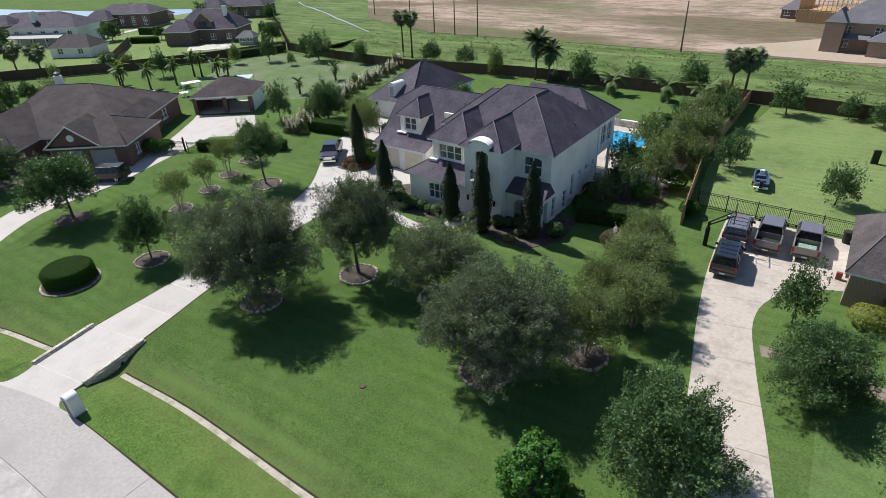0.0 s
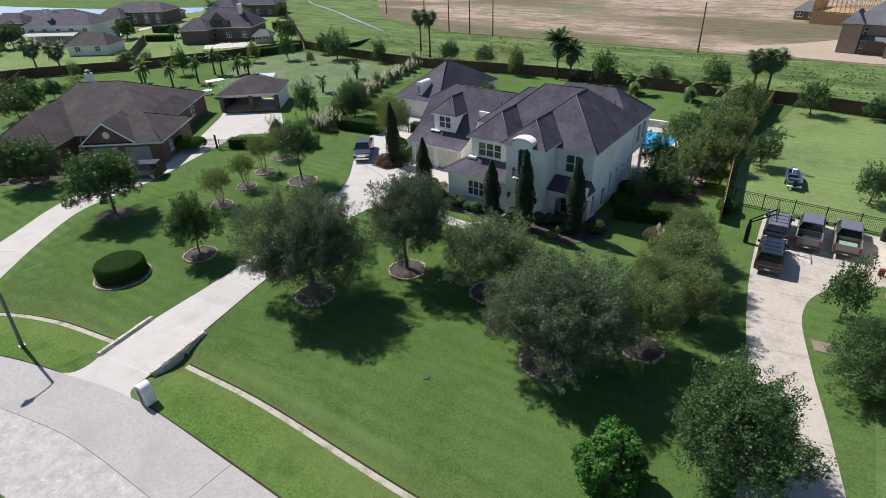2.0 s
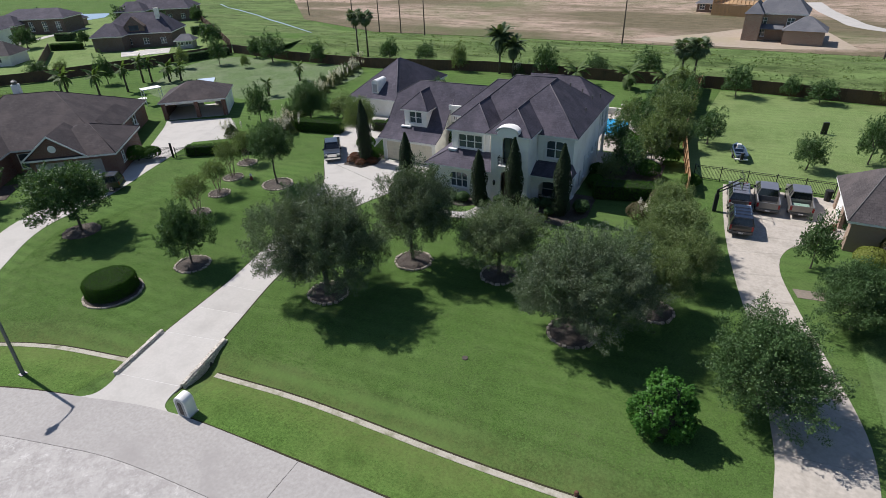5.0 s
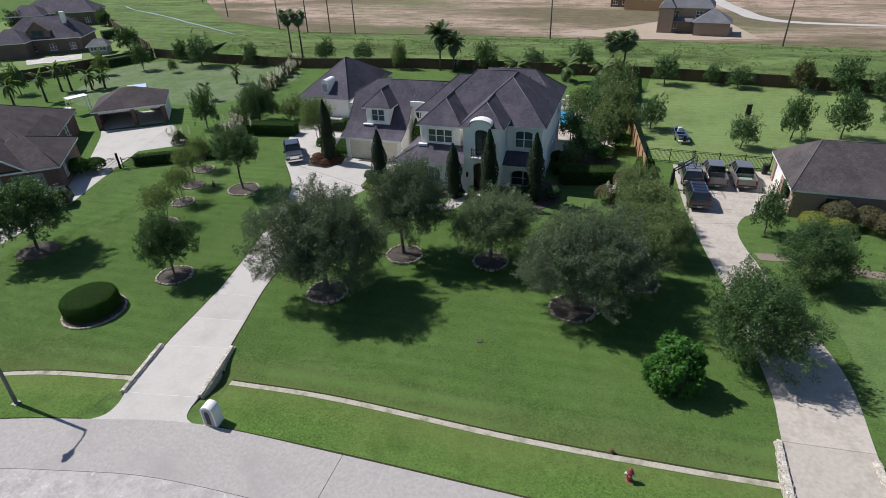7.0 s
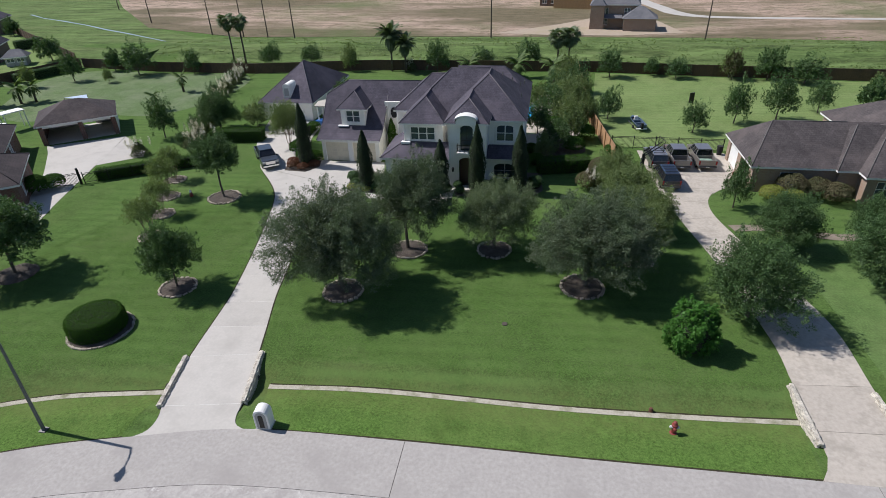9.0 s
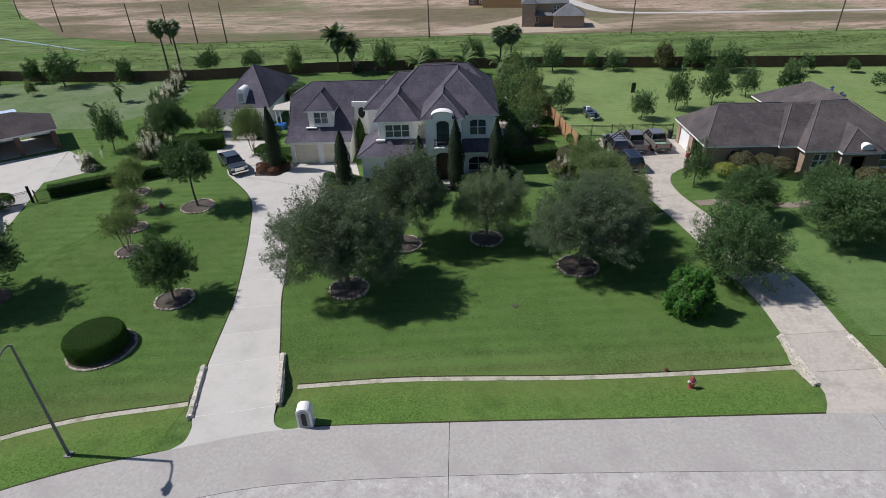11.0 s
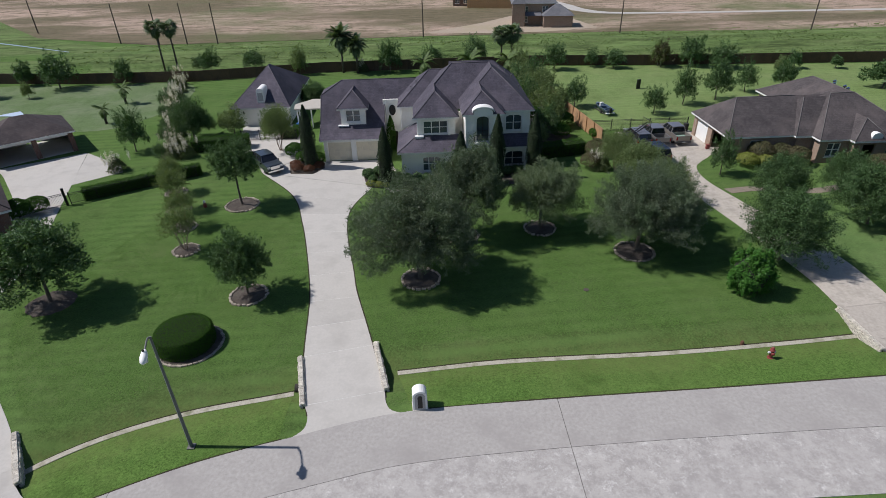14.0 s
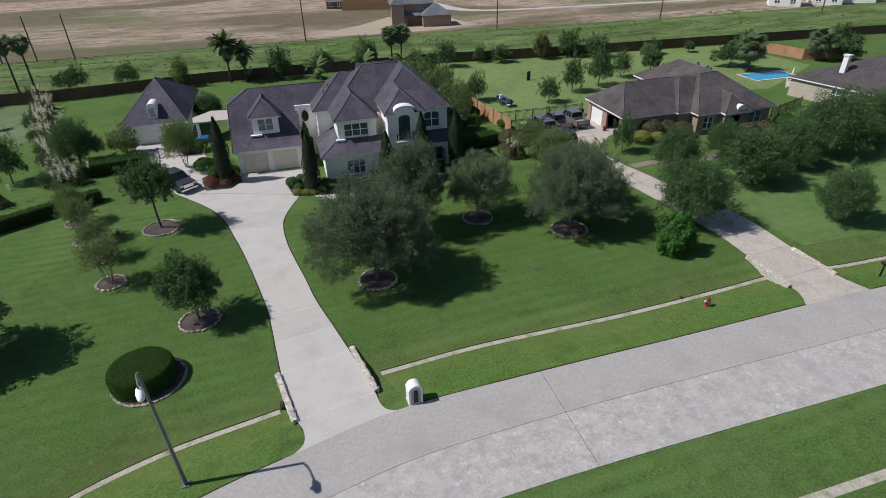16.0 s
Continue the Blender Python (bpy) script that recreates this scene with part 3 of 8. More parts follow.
for (l0, r0), (l1, r1) in zip(CUTS, CUTS[1:]):
    part("slab", Form().prism(between(DRIVE_E, r0, r1, 0.022) + between(DRIVE_W, l0, l1, 0.022)[::-1], -0.22, 0.024), DRIVE, drive)
    if l1 < 40:
        part("joint", Form().prism(between(DRIVE_E, r1 - 0.03, r1 + 0.03, 0.006) + between(DRIVE_W, l1 - 0.03, l1 + 0.03, 0.006)[::-1], -0.1, 0.019), PALE_JOINT, drive, "pale joint")
part("slab", Form().prism([(-36.6, 5.8), (-30.0, 7.2), (-30.1, 7.76), (-36.45, 6.3)], -0.2, 0.016), DRIVE, drive)
for out in ([(-46.88, 44.62), (-34.02, 39.82), (-31.6, 43.6), (-32.6, 47.4), (-40.4, 47.4), (-43.0, 49.0)],
            [(-46.95, 44.68), (-43.05, 49.06), (-44.6, 55.3), (-52.4, 55.9), (-50.8, 51.6), (-48.2, 47.6)],
            [(-52.4, 55.95), (-44.6, 55.35), (-45.2, 61.9), (-53.6, 61.9)],
            [(-33.98, 39.78), (-32.0, 39.2), (-30.2, 40.2), (-31.55, 43.5)]):
    part("slab", Form().prism(out, -0.2, 0.03), DRIVE, drive)
path = paving("front_path", "pale concrete path to the front door", "path")
ribbon("slab", [(-32.0, 38.0), (-27, 36.6), (-23.6, 37.8), (-23.3, 42)], [(-32.6, 39.2), (-27, 37.9), (-24.9, 38.6), (-24.6, 42)], 8, 0.15, DRIVE, path)

drive_n = paving("neighbour_driveway", "weathered brownish concrete driveway with worn slabs")
ribbon("slab", [(0.1, 8.9), (0.95, 10.8), (1.0, 16), (1.0, 20), (-0.2, 29), (-1.4, 35.2), (-2.2, 40), (-2.7, 44), (-3.2, 50), (-3.4, 54.0)], [(6.1, 9.0), (5.4, 11.4), (5.4, 16), (5.5, 21.5), (4.3, 27), (2.6, 33.2), (1.5, 38.5), (2.3, 42.3), (5.6, 46.0), (6.3, 53.9)], 13, 0.25, DRIVE_OLD, drive_n, 0.02, 0.024)
part("slab", Form().prism([(5.62, 46.0), (2.4, 42.35), (4.0, 44.6), (7.3, 45.9), (8.4, 46.9), (6.9, 50.5), (6.3, 53.9)][::1], -0.2, 0.018), DRIVE_OLD, drive_n)
path_n = paving("neighbour_path", "narrow weathered concrete path across the lawn", "path")
ribbon("slab", [(2.3, 35.9), (6, 36.2), (11, 35.2), (16, 36.5)], [(2.6, 34.8), (6, 35.1), (11, 34.1), (16, 35.4)], 8, 0.15, FLAG, path_n)

drive_w = paving("west_driveway", "pale concrete driveway past the brick house")
ribbon("slab", [(-52.4, -1.0), (-54.2, 1.7), (-56.9, 4.9), (-61.5, 12.4), (-65.5, 19), (-66.6, 27), (-69.5, 36), (-76, 45), (-79.3, 48.7)], [(-47.6, 2.3), (-50.2, 4.2), (-52.4, 7.6), (-57.6, 13.5), (-61.6, 19.5), (-62.5, 27.3), (-64.7, 34), (-67.6, 43), (-71.0, 53.4)], 13, 0.25, DRIVE, drive_w, 0.008, 0.024)
part("slab", Form().prism([(-67.7, 43.2), (-63.5, 46.5), (-64.6, 48.5), (-70.9, 53.3)][::1], -0.2, 0.018), DRIVE, drive_w)
part("slab", Form().prism([(-52.6, -2.0), (-47.2, 1.6), (-48.4, 3.2), (-53.2, 0.0)], -0.2, 0.016), DRIVE, drive_w)
patio = paving("patio", "pale stone pool terrace beside the house", "patio")
part("slab", Form().box(-15.4, -9.8, 57.0, 75.0, -0.2, 0.035), DRIVE_OLD, patio)
part("slab", Form().box(-25, -15.45, 59.2, 75.0, -0.2, 0.03), DRIVE_OLD, patio)
new_road = paving("new_road", "pale concrete street across the field", "road")
ribbon("slab", [(10, 200), (12, 182), (15, 168), (17.5, 158), (26, 151), (50, 147.5), (90, 144), (160, 138)], [(14, 201), (16, 183), (19, 170), (21.5, 160), (28, 153.4), (50, 150), (90, 146.5), (160, 140.5)], 14, 0.2, DRIVE, new_road, 0.02, 0.12)
# Dark strips laid along the concrete, in place of its shaded edge gap.
edge_gap = paving("edge_shade_strip", "thin dark strip standing in for the shaded gap where lawn meets concrete", "soil edge")
edge_ribbon("strip", [(x - 0.045, y) for x, y in DRIVE_W[8::10]], 0.11, 0.010, edge_gap, EDGE_SHADE, 6)
edge_ribbon("strip", [(x + 0.045, y) for x, y in DRIVE_E[8::10]], 0.11, 0.010, edge_gap, EDGE_SHADE, 6)
edge_ribbon("strip", [(x, y + 0.235) for x, y in STRIP[2:6]], 0.15, 0.018, edge_gap, EDGE_SHADE, 4)
edge_ribbon("strip", [(x, y + 0.235) for x, y in STRIP[6:10] + [(0.6, 13.13)]], 0.15, 0.018, edge_gap, EDGE_SHADE, 6)
edge_ribbon("strip", [(x, y + 0.235) for x, y in [(5.5, 12.9), (12, 12.6), (40, 12.7)]], 0.15, 0.018, edge_gap, EDGE_SHADE, 4)
edge_ribbon("strip", [(-29.6, 8.0), (-21, 8.36), (-10.7, 8.61), (0.2, 8.96)], 0.12, 0.022, edge_gap, EDGE_SHADE, 6)
edge_ribbon("strip", [(-47.6, 2.25), (-46.5, 2.76), (-41.4, 4.96), (-36.9, 6.28)], 0.12, 0.022, edge_gap, EDGE_SHADE, 4)
edge_ribbon("strip", [(6.5, 9.06), (40, 9.66)], 0.12, 0.022, edge_gap, EDGE_SHADE, 5)
patch("garden_path", [(-184.5, 45.2), (-197, 58), (-199, 62.8), (-200.6, 62), (-198.8, 57.4), (-187, 44.5)], 0.06, DRIVE, "pale concrete drive between the far houses", "driveway")
patch("garden_path", [(-176.6, 80), (-180, 85.5), (-183, 94.5), (-187.6, 110), (-190, 109.6), (-186, 94), (-182.6, 84.4), (-178.4, 79.6)], 0.06, DRIVE, "pale concrete drive in front of the brick house", "driveway")
patch("pool_deck", [(-132.9, 80.5), (-125.4, 87.7), (-130.4, 92.5), (-138.4, 84.7)], 0.08, DRIVE, "pale pool deck behind the brick villa", "patio")

dry_plot = [(-101, 62), (-92, 58), (-82, 62), (-72, 63), (-67, 74), (-70, 87), (-88, 88), (-105, 89), (-109, 79)]
patch("far_lawn", [(-150, 26.5), (-139.3, 45.6), (-127.9, 58.0), (-117.2, 75.1), (-110.2, 92), (-114, 95.6), (-158, 127), (-205, 160), (-205, 135), (-206, 113), (-234, 100), (-253, 76), (-260, 55), (-200, 35)], 0.008, PALE_LAWN, "sunny mown lawns round the far houses", "lawn")
patch("front_lawn", [(6.6, 15.6), (60, 15.6), (60, 34), (22, 37), (12, 36), (6, 31)], 0.008, MID_LAWN, "sunny thin lawn in front of the neighbour's house", "lawn")
patch("dry_lawn", curve_points(dry_plot + dry_plot[:1], 1.5)[:-1], 0.012, DRY_LAWN, "thin pale dry lawn behind the carport", "lawn")


def verge_sheet(a, b, n, label):
    """The strip of thinner grass between two lines, laid on the land."""
    A, B = resample(a, n), resample(b, n)
    f, m = Form(), 6
    for p, q in zip(A, B):
        for k in range(m + 1):
            x, y = p[0] + (q[0] - p[0]) * k / m, p[1] + (q[1] - p[1]) * k / m
            f.v.append((x, y, float(height(x, y)) + 0.012))
    f.f = [(i * (m + 1) + k, (i + 1) * (m + 1) + k, (i + 1) * (m + 1) + k + 1, i * (m + 1) + k + 1) for i in range(len(A) - 1) for k in range(m)]
    dryness(solid("verge", f, VERGE, label, "lawn", kind="structure", smooth=True))


verge_sheet([(-29.6, 7.95), (-21, 8.32), (-10.7, 8.57), (0.2, 8.92)], [(-30.6, 11.6), (-23.5, 12.2), (-13, 12.3), (-5, 12.7), (0.4, 13.1)], 60, "thin sunny grass verge between street and ribbon")
verge_sheet([(-48.4, 1.9), (-46.5, 2.75), (-41.4, 4.95), (-37.0, 6.25)], [(-50.2, 5.4), (-47, 7.4), (-44, 8.7), (-37, 10.2)], 30, "thin sunny grass verge beside the lamp post")
verge_sheet([(6.6, 9.03), (40, 9.63), (90, 10.6)], [(5.8, 12.9), (12, 12.6), (40, 12.7), (90, 13.4)], 60, "thin grass verge past the second driveway")

patch("back_lawn", [(-6.0, 55.0), (6.4, 54.8), (9, 53.2), (18, 56), (27.5, 58), (40, 56), (58, 66), (56, 85.8), (30, 87.8), (10.2, 89.6), (-6.0, 91.6), (-8.0, 66), (-6.8, 57)], 0.010, PALE_LAWN, "sunny mown lawn behind the neighbour's house", "lawn")

# ---------------------------------------------------------------- buildings
def hip(x0, x1, y0, y1, z, top, run=None, along="x", drop=0.22):
    """A hipped roof as one closed solid: eaves at z, ridge at top, with a fascia. run: the ends' slope in plan."""
    f = Form()
    if along == "x":
        run = (y1 - y0) / 2 if run is None else run
        ra, rb = (run, run) if not isinstance(run, tuple) else run
        ym = (y0 + y1) / 2
        r0, r1 = (x0 + ra, ym, top), (x1 - rb, ym, top)
    else:
        run = (x1 - x0) / 2 if run is None else run
        ra, rb = (run, run) if not isinstance(run, tuple) else run
        xm = (x0 + x1) / 2
        r0, r1 = (xm, y0 + ra, top), (xm, y1 - rb, top)
    a, b, c, d = (x0, y0, z), (x1, y0, z), (x1, y1, z), (x0, y1, z)
    if along == "x":
        f.face(a, b, r1, r0), f.face(c, d, r0, r1), f.face(b, c, r1), f.face(d, a, r0)
    else:
        f.face(a, b, r0), f.face(b, c, r1, r0), f.face(c, d, r1), f.face(d, a, r0, r1)
    return f


def eaves(x0, x1, y0, y1, z, w=0.12, deep=0.2):
    """The white fascia and soffit under a roof's edge."""
    return Form().box(x0 + 0.03, x1 - 0.03, y0 + 0.03, y1 - 0.03, z - deep, z - 0.004)


def ridge_caps(parent, pts, r=0.05, material=None):
    for a, b in pts:
        part("ridge_cap", Form().tube([a, b], [r, r], 6), material or CAPS, parent, smooth=True)


def wall(name, p0, p1, z0, z1, openings, parent, material, th=0.25):
    """A wall between two plan points, seen with its outside on the right of p0 to p1; openings (u0, u1, v0, v1) go through it."""
    p0, p1 = Vector((*p0, 0)), Vector((*p1, 0))
    d = p1 - p0
    L = d.length
    d.normalize()
    us = sorted({0.004, L - 0.004, *[o[0] for o in openings], *[o[1] for o in openings]})
    vs = sorted({z0, z1, *[o[2] for o in openings], *[o[3] for o in openings]})
    f = Form()
    for a, b in zip(us, us[1:]):
        run = None
        for c, e in zip(vs, vs[1:]):
            if any(o[0] <= (a + b) / 2 <= o[1] and o[2] <= (c + e) / 2 <= o[3] for o in openings):
                continue
            f.box(a, b, 0, th, c, e)
    index, verts, seen = {}, [], {}
    for q in f.f:
        ids = []
        for i in q:
            key = tuple(round(c, 4) for c in f.v[i])
            if key not in index:
                index[key] = len(verts)
                verts.append(key)
            ids.append(index[key])
        seen.setdefault(tuple(sorted(ids)), []).append(tuple(ids))
    f.v, f.f = verts, [q[0] for q in seen.values() if len(q) == 1]
    m = Matrix.Translation((*p0.xy, 0)) @ Matrix.Rotation(math.atan2(d.y, d.x), 4, "Z")
    return part(name, f, material, parent, m=m), m


def window(parent, m, u0, u1, v0, v1, cols=2, rows=2, arch=0.0, frame=0.07, material=None):
    """A framed window in a wall's opening: frame, panes, bars, sill; arch: the rise of its curved head."""
    material = material or WHITE
    win = part("window", Form().box(u0, u1, 0.17, 0.19, v0, v1), GLASS, parent, m=m)
    f = Form()
    f.box(u0, u0 + frame, 0.05, 0.2, v0, v1).box(u1 - frame, u1, 0.05, 0.2, v0, v1)
    f.box(u0 + frame, u1 - frame, 0.05, 0.2, v0, v0 + frame).box(u0 + frame, u1 - frame, 0.05, 0.2, v1 - frame, v1)
    part("window_frame", f, material, win)
    for i in range(1, cols):
        u = u0 + (u1 - u0) * i / cols
        part("mullion", Form().box(u - 0.05, u + 0.05, 0.08, 0.2, v0 + frame, v1 - frame), material, win)
    for i in range(1, rows):
        v = v0 + (v1 - v0) * i / rows
        part("glazing_bar", Form().box(u0 + frame, u1 - frame, 0.1, 0.2, v - 0.03, v + 0.03), material, win)
    part("window_sill", Form().box(u0 - 0.08, u1 + 0.08, -0.08, 0.16, v0 - 0.09, v0 - 0.002), material, win)
    if arch:
        n = 12
        pts = []
        for i in range(n + 1):
            a = math.pi * i / n
            pts.append(((u0 + u1) / 2 - (u1 - u0) / 2 * math.cos(a), v1 - arch + arch * math.sin(a)))
        f = Form()
        for (a, b), (c, e) in zip(pts, pts[1:]):
            f.face((a, 0.004, b), (c, 0.004, e), (c, 0.004, v1), (a, 0.004, v1))
            f.face((a, 0.004, b), (a, 0.16, b), (c, 0.16, e), (c, 0.004, e))
        part("arch_head", f, STUCCO if material is WHITE else material, win)
    return win


house = thing("house", (-24, 48, 0), "large two-storey cream stucco house with dark hipped shingle roofs", "house")
H = Matrix.Translation((-24, 48, 0)).inverted()


def hpart(name, f, material, label="", parent=None, **kw):
    """A part of the house, given in world coordinates."""
    return part(name, f.moved(H) if parent is None else f, material, parent or house, label, **kw)


def hwall(p0, p1, z0, z1, openings=(), material=None):
    q0, q1 = (p0[0] + 24, p0[1] - 48), (p1[0] + 24, p1[1] - 48)
    w, m = wall("wall", q0, q1, z0, z1, [o[:4] for o in openings], house, material or STUCCO)
    for o in openings:
        if len(o) > 4:
            window(house, m, *o[:4], **o[4])
    return w


EAVE, HIGH, LOW = 6.53, 7.0, 6.2


# east block, whose west slope runs on into the entrance bay's
f = Form()
f.face((-24.3, 43.79, 6.53), (-16.15, 43.79, 6.53), (-20.5, 48.24, 10.19), (-24.3, 44.36, 7.0))
f.face((-16.15, 43.79, 6.53), (-16.15, 55.2, 6.53), (-20.5, 50.75, 10.19), (-20.5, 48.24, 10.19))
f.face((-16.15, 55.2, 6.53), (-24.3, 55.2, 6.53), (-24.3, 54.6, 7.0), (-20.5, 50.75, 10.19))
f.face((-24.3, 54.6, 7.0), (-24.3, 44.36, 7.0), (-20.5, 48.24, 10.19), (-20.5, 50.75, 10.19))
hpart("roof", f, ROOF, "dark brown shingle roof")
# middle block
f = Form()
f.face((-29.45, 46.15, LOW), (-20.5, 46.15, LOW), (-20.5, 50.75, 10.2), (-24.85, 50.75, 10.2))
f.face((-29.45, 55.35, LOW), (-29.45, 46.15, LOW), (-24.85, 50.75, 10.2))
f.face((-20.5, 55.35, LOW), (-29.45, 55.35, LOW), (-24.85, 50.75, 10.2), (-20.5, 50.75, 10.2))
hpart("roof", f, ROOF)
hpart("roof", hip(-29.45, -24.45, 43.2, 48.9, LOW + 0.006, 8.38, (2.6, 0.1), "y"), ROOF)
hpart("roof", hip(-24.3, -19.75, 41.15, 47.6, HIGH + 0.006, 8.91, (2.3, 0.1), "y"), ROOF)
hpart("roof", hip(-31.25, -22.0, 47.97, 56.5, 6.1, 9.24, (3.8, 0.1)), ROOF)
hpart("roof", hip(-25.0, -16.15, 52.1, 59.3, EAVE + 0.006, 9.3, (0.1, 3.3)), ROOF)
for e in ((-19.85, -16.15, 43.79, 59.3, EAVE), (-29.45, -24.45, 43.2, 50.0, LOW), (-24.3, -19.75, 41.15, 45.4, HIGH), (-31.25, -29.0, 47.97, 56.5, 6.09)):
    hpart("eave", eaves(*e, deep=0.16), WHITE, "white painted eaves")
ridge_caps(house, [((-0.85, 2.75, 10.2), (3.5, 2.75, 10.2)), ((3.5, 0.24, 10.19), (3.5, 2.75, 10.2)), ((3.5, 0.24, 10.19), (7.85, -4.21, 6.53)), ((3.5, 0.24, 10.19), (1.97, -1.3, 8.92)), ((-0.85, 2.75, 10.2), (-2.95, 0.65, 8.4)),
                   ((-2.95, -2.2, 8.38), (-2.95, 0.65, 8.38)), ((-2.95, -2.2, 8.38), (-5.45, -4.8, LOW)), ((-2.95, -2.2, 8.38), (-0.45, -4.8, LOW)),
                   ((1.97, -4.55, 8.91), (1.97, -1.3, 8.91)), ((1.97, -4.55, 8.91), (-0.3, -6.85, HIGH)), ((1.97, -4.55, 8.91), (4.25, -6.85, HIGH)),
                   ((-3.45, 4.23, 9.24), (1.0, 4.23, 9.24)), ((-3.45, 4.23, 9.24), (-7.25, -0.03, 6.1)), ((0.5, 7.7, 9.3), (4.55, 7.7, 9.3)), ((4.55, 7.7, 9.3), (7.85, 11.3, EAVE))])
# main walls
hwall((-16.6, 44.2), (-16.6, 54.7), 0, EAVE - 0.15, [(0.55, 1.25, 0.1, 2.15, dict(cols=1, rows=3)), (2.8, 3.6, 0.15, 2.0, dict(cols=1, rows=3)), (4.5, 5.1, 0.75, 3.05, dict(cols=1)), (6.15, 6.7, 2.3, 2.95, dict(cols=1, rows=1)), (7.7, 8.3, 2.3, 2.95, dict(cols=1, rows=1)), (9.35, 9.9, 2.3, 2.95, dict(cols=1, rows=1))])
hwall((-16.6, 54.7), (-16.6, 58.9), 3.1, EAVE - 0.15, [(0.7, 2.0, 3.75, 5.8, dict(cols=2)), (2.25, 3.5, 3.75, 5.8, dict(cols=2))])
hwall((-16.6, 54.7), (-21.0, 54.7), 0, 3.1)
hwall((-21.0, 54.7), (-21.0, 58.9), 0, 3.1, [(0.6, 3.4, 0.1, 2.5, dict(cols=3))])
hwall((-16.6, 58.9), (-21.0, 58.9), 3.1, EAVE - 0.15)
hwall((-21.0, 58.9), (-30.8, 58.9), 0, 5.9)
hwall((-30.8, 58.9), (-30.8, 48.4), 0, 5.9)
hwall((-30.8, 48.4), (-29.05, 48.4), 0, 5.9)
hwall((-29.05, 48.4), (-29.05, 43.65), 0, LOW - 0.15)
hwall((-29.05, 43.65), (-24.85, 43.65), 0, LOW - 0.15, [(0.7, 3.35, 4.27, 5.72, dict(cols=3, rows=2))])
hwall((-24.85, 43.65), (-24.85, 45.5), 0, LOW - 0.15)
hwall((-24.85, 45.5), (-23.9, 45.5), 0, LOW - 0.15)
hwall((-23.9, 45.5), (-23.9, 41.55), 0, HIGH - 0.15)
hwall((-23.9, 41.55), (-20.15, 41.55), 0, HIGH - 0.15, [(1.0, 2.6, 0.1, 3.3), (1.17, 2.47, 4.0, 6.7)])
hwall((-20.15, 41.55), (-20.15, 44.2), 0, HIGH - 0.15)
hwall((-20.15, 44.2), (-16.6, 44.2), 0, EAVE - 0.15, [(0.85, 2.65, 4.18, 5.95, dict(cols=2, rows=2, arch=0.35)), (0.6, 3.0, 0.1, 2.5, dict(cols=2, rows=3))])
# moulded surrounds of the upper front windows
hpart("window_surround", Form().box(-28.62, -28.37, 43.58, 43.64, 4.0, 5.98).box(-25.68, -25.43, 43.58, 43.64, 4.0, 5.98).box(-28.37, -25.68, 43.58, 43.64, 5.74, 5.98), STUCCO)
hpart("window_surround", Form().box(-19.52, -19.32, 44.13, 44.19, 4.0, 6.15).box(-17.48, -17.28, 44.13, 44.19, 4.0, 6.15).box(-19.32, -17.48, 44.13, 44.19, 5.97, 6.15), STUCCO)
for x, y, z1 in ((-16.55, 54.62, 6.3), (-30.9, 48.32, 5.9), (-28.98, 43.58, 6.0), (-20.08, 44.12, 6.3), (-32.75, 51.12, 5.9)):
    hpart("downpipe", Form().tube([(x, y, 0.15), (x, y, z1)], [0.05, 0.05], 8), WHITE, "white downpipe")
# curved gable over the entrance bay
AX, AZ = -22.08, 7.22


def bow(half, rise, z, n=14):
    """Points along a flat arch, from left to right."""
    return [(AX - half * math.cos(math.pi * k / n), z + rise * math.sin(math.pi * k / n)) for k in range(n + 1)]


hpart("curved_gable", Form().side(bow(1.0, 0.46, AZ)[::-1] + [(AX - 1.0, HIGH - 0.17), (AX + 1.0, HIGH - 0.17)], 41.12, 42.6, "y"), STUCCO)
hpart("arch_moulding", Form().side(bow(1.14, 0.48, AZ + 0.15)[::-1] + bow(1.14, 0.48, AZ + 0.02), 41.0, 42.7, "y"), WHITE, "curved white moulding over the entrance")

# the one-storey bay
f = Form()
f.face((-31.3, 41.5, 2.98), (-23.95, 41.5, 2.98), (-23.95, 43.64, 4.15), (-29.1, 43.64, 4.15))
f.face((-31.3, 48.3, 2.98), (-31.3, 41.5, 2.98), (-29.1, 43.64, 4.15), (-29.1, 48.3, 4.15))
hpart("roof", f, ROOF)
hpart("fascia", Form().box(-31.28, -23.92, 41.52, 43.6, 2.78, 2.975).box(-31.28, -29.1, 43.6, 48.3, 2.78, 2.975), WHITE)
hwall((-30.85, 48.4), (-30.85, 41.95), 0, 2.78)
hwall((-30.85, 41.95), (-23.92, 41.95), 0, 2.78, [(2.3, 4.25, 0.65, 2.3, dict(cols=3, rows=2, arch=0.3))])
hpart("vent_hood", Form().box(-29.3, -28.35, 43.15, 43.6, 3.98, 4.2), WHITE)
ridge_caps(house, [((-7.3, -6.5, 2.99), (-5.1, -4.36, 4.16))], 0.045, CAPS)

# the porch beside the entrance
f = Form()
f.face((-20.15, 42.35, 2.95), (-16.2, 42.35, 2.95), (-16.75, 44.18, 3.85), (-20.15, 44.18, 3.85))
f.face((-16.2, 42.35, 2.95), (-16.2, 44.4, 2.95), (-16.6, 44.18, 3.85), (-16.75, 44.18, 3.85))
hpart("porch_roof", f, ROOF)
hpart("porch_fascia", Form().box(-20.13, -16.22, 42.38, 44.18, 2.78, 2.945), WHITE)
hwall((-20.15, 42.75), (-16.6, 42.75), 0, 2.78, [(0.75, 2.9, 0.0, 2.35)])
hwall((-16.6, 42.75), (-16.6, 44.2), 0, 2.78, [(0.35, 1.1, 0.0, 2.2)])
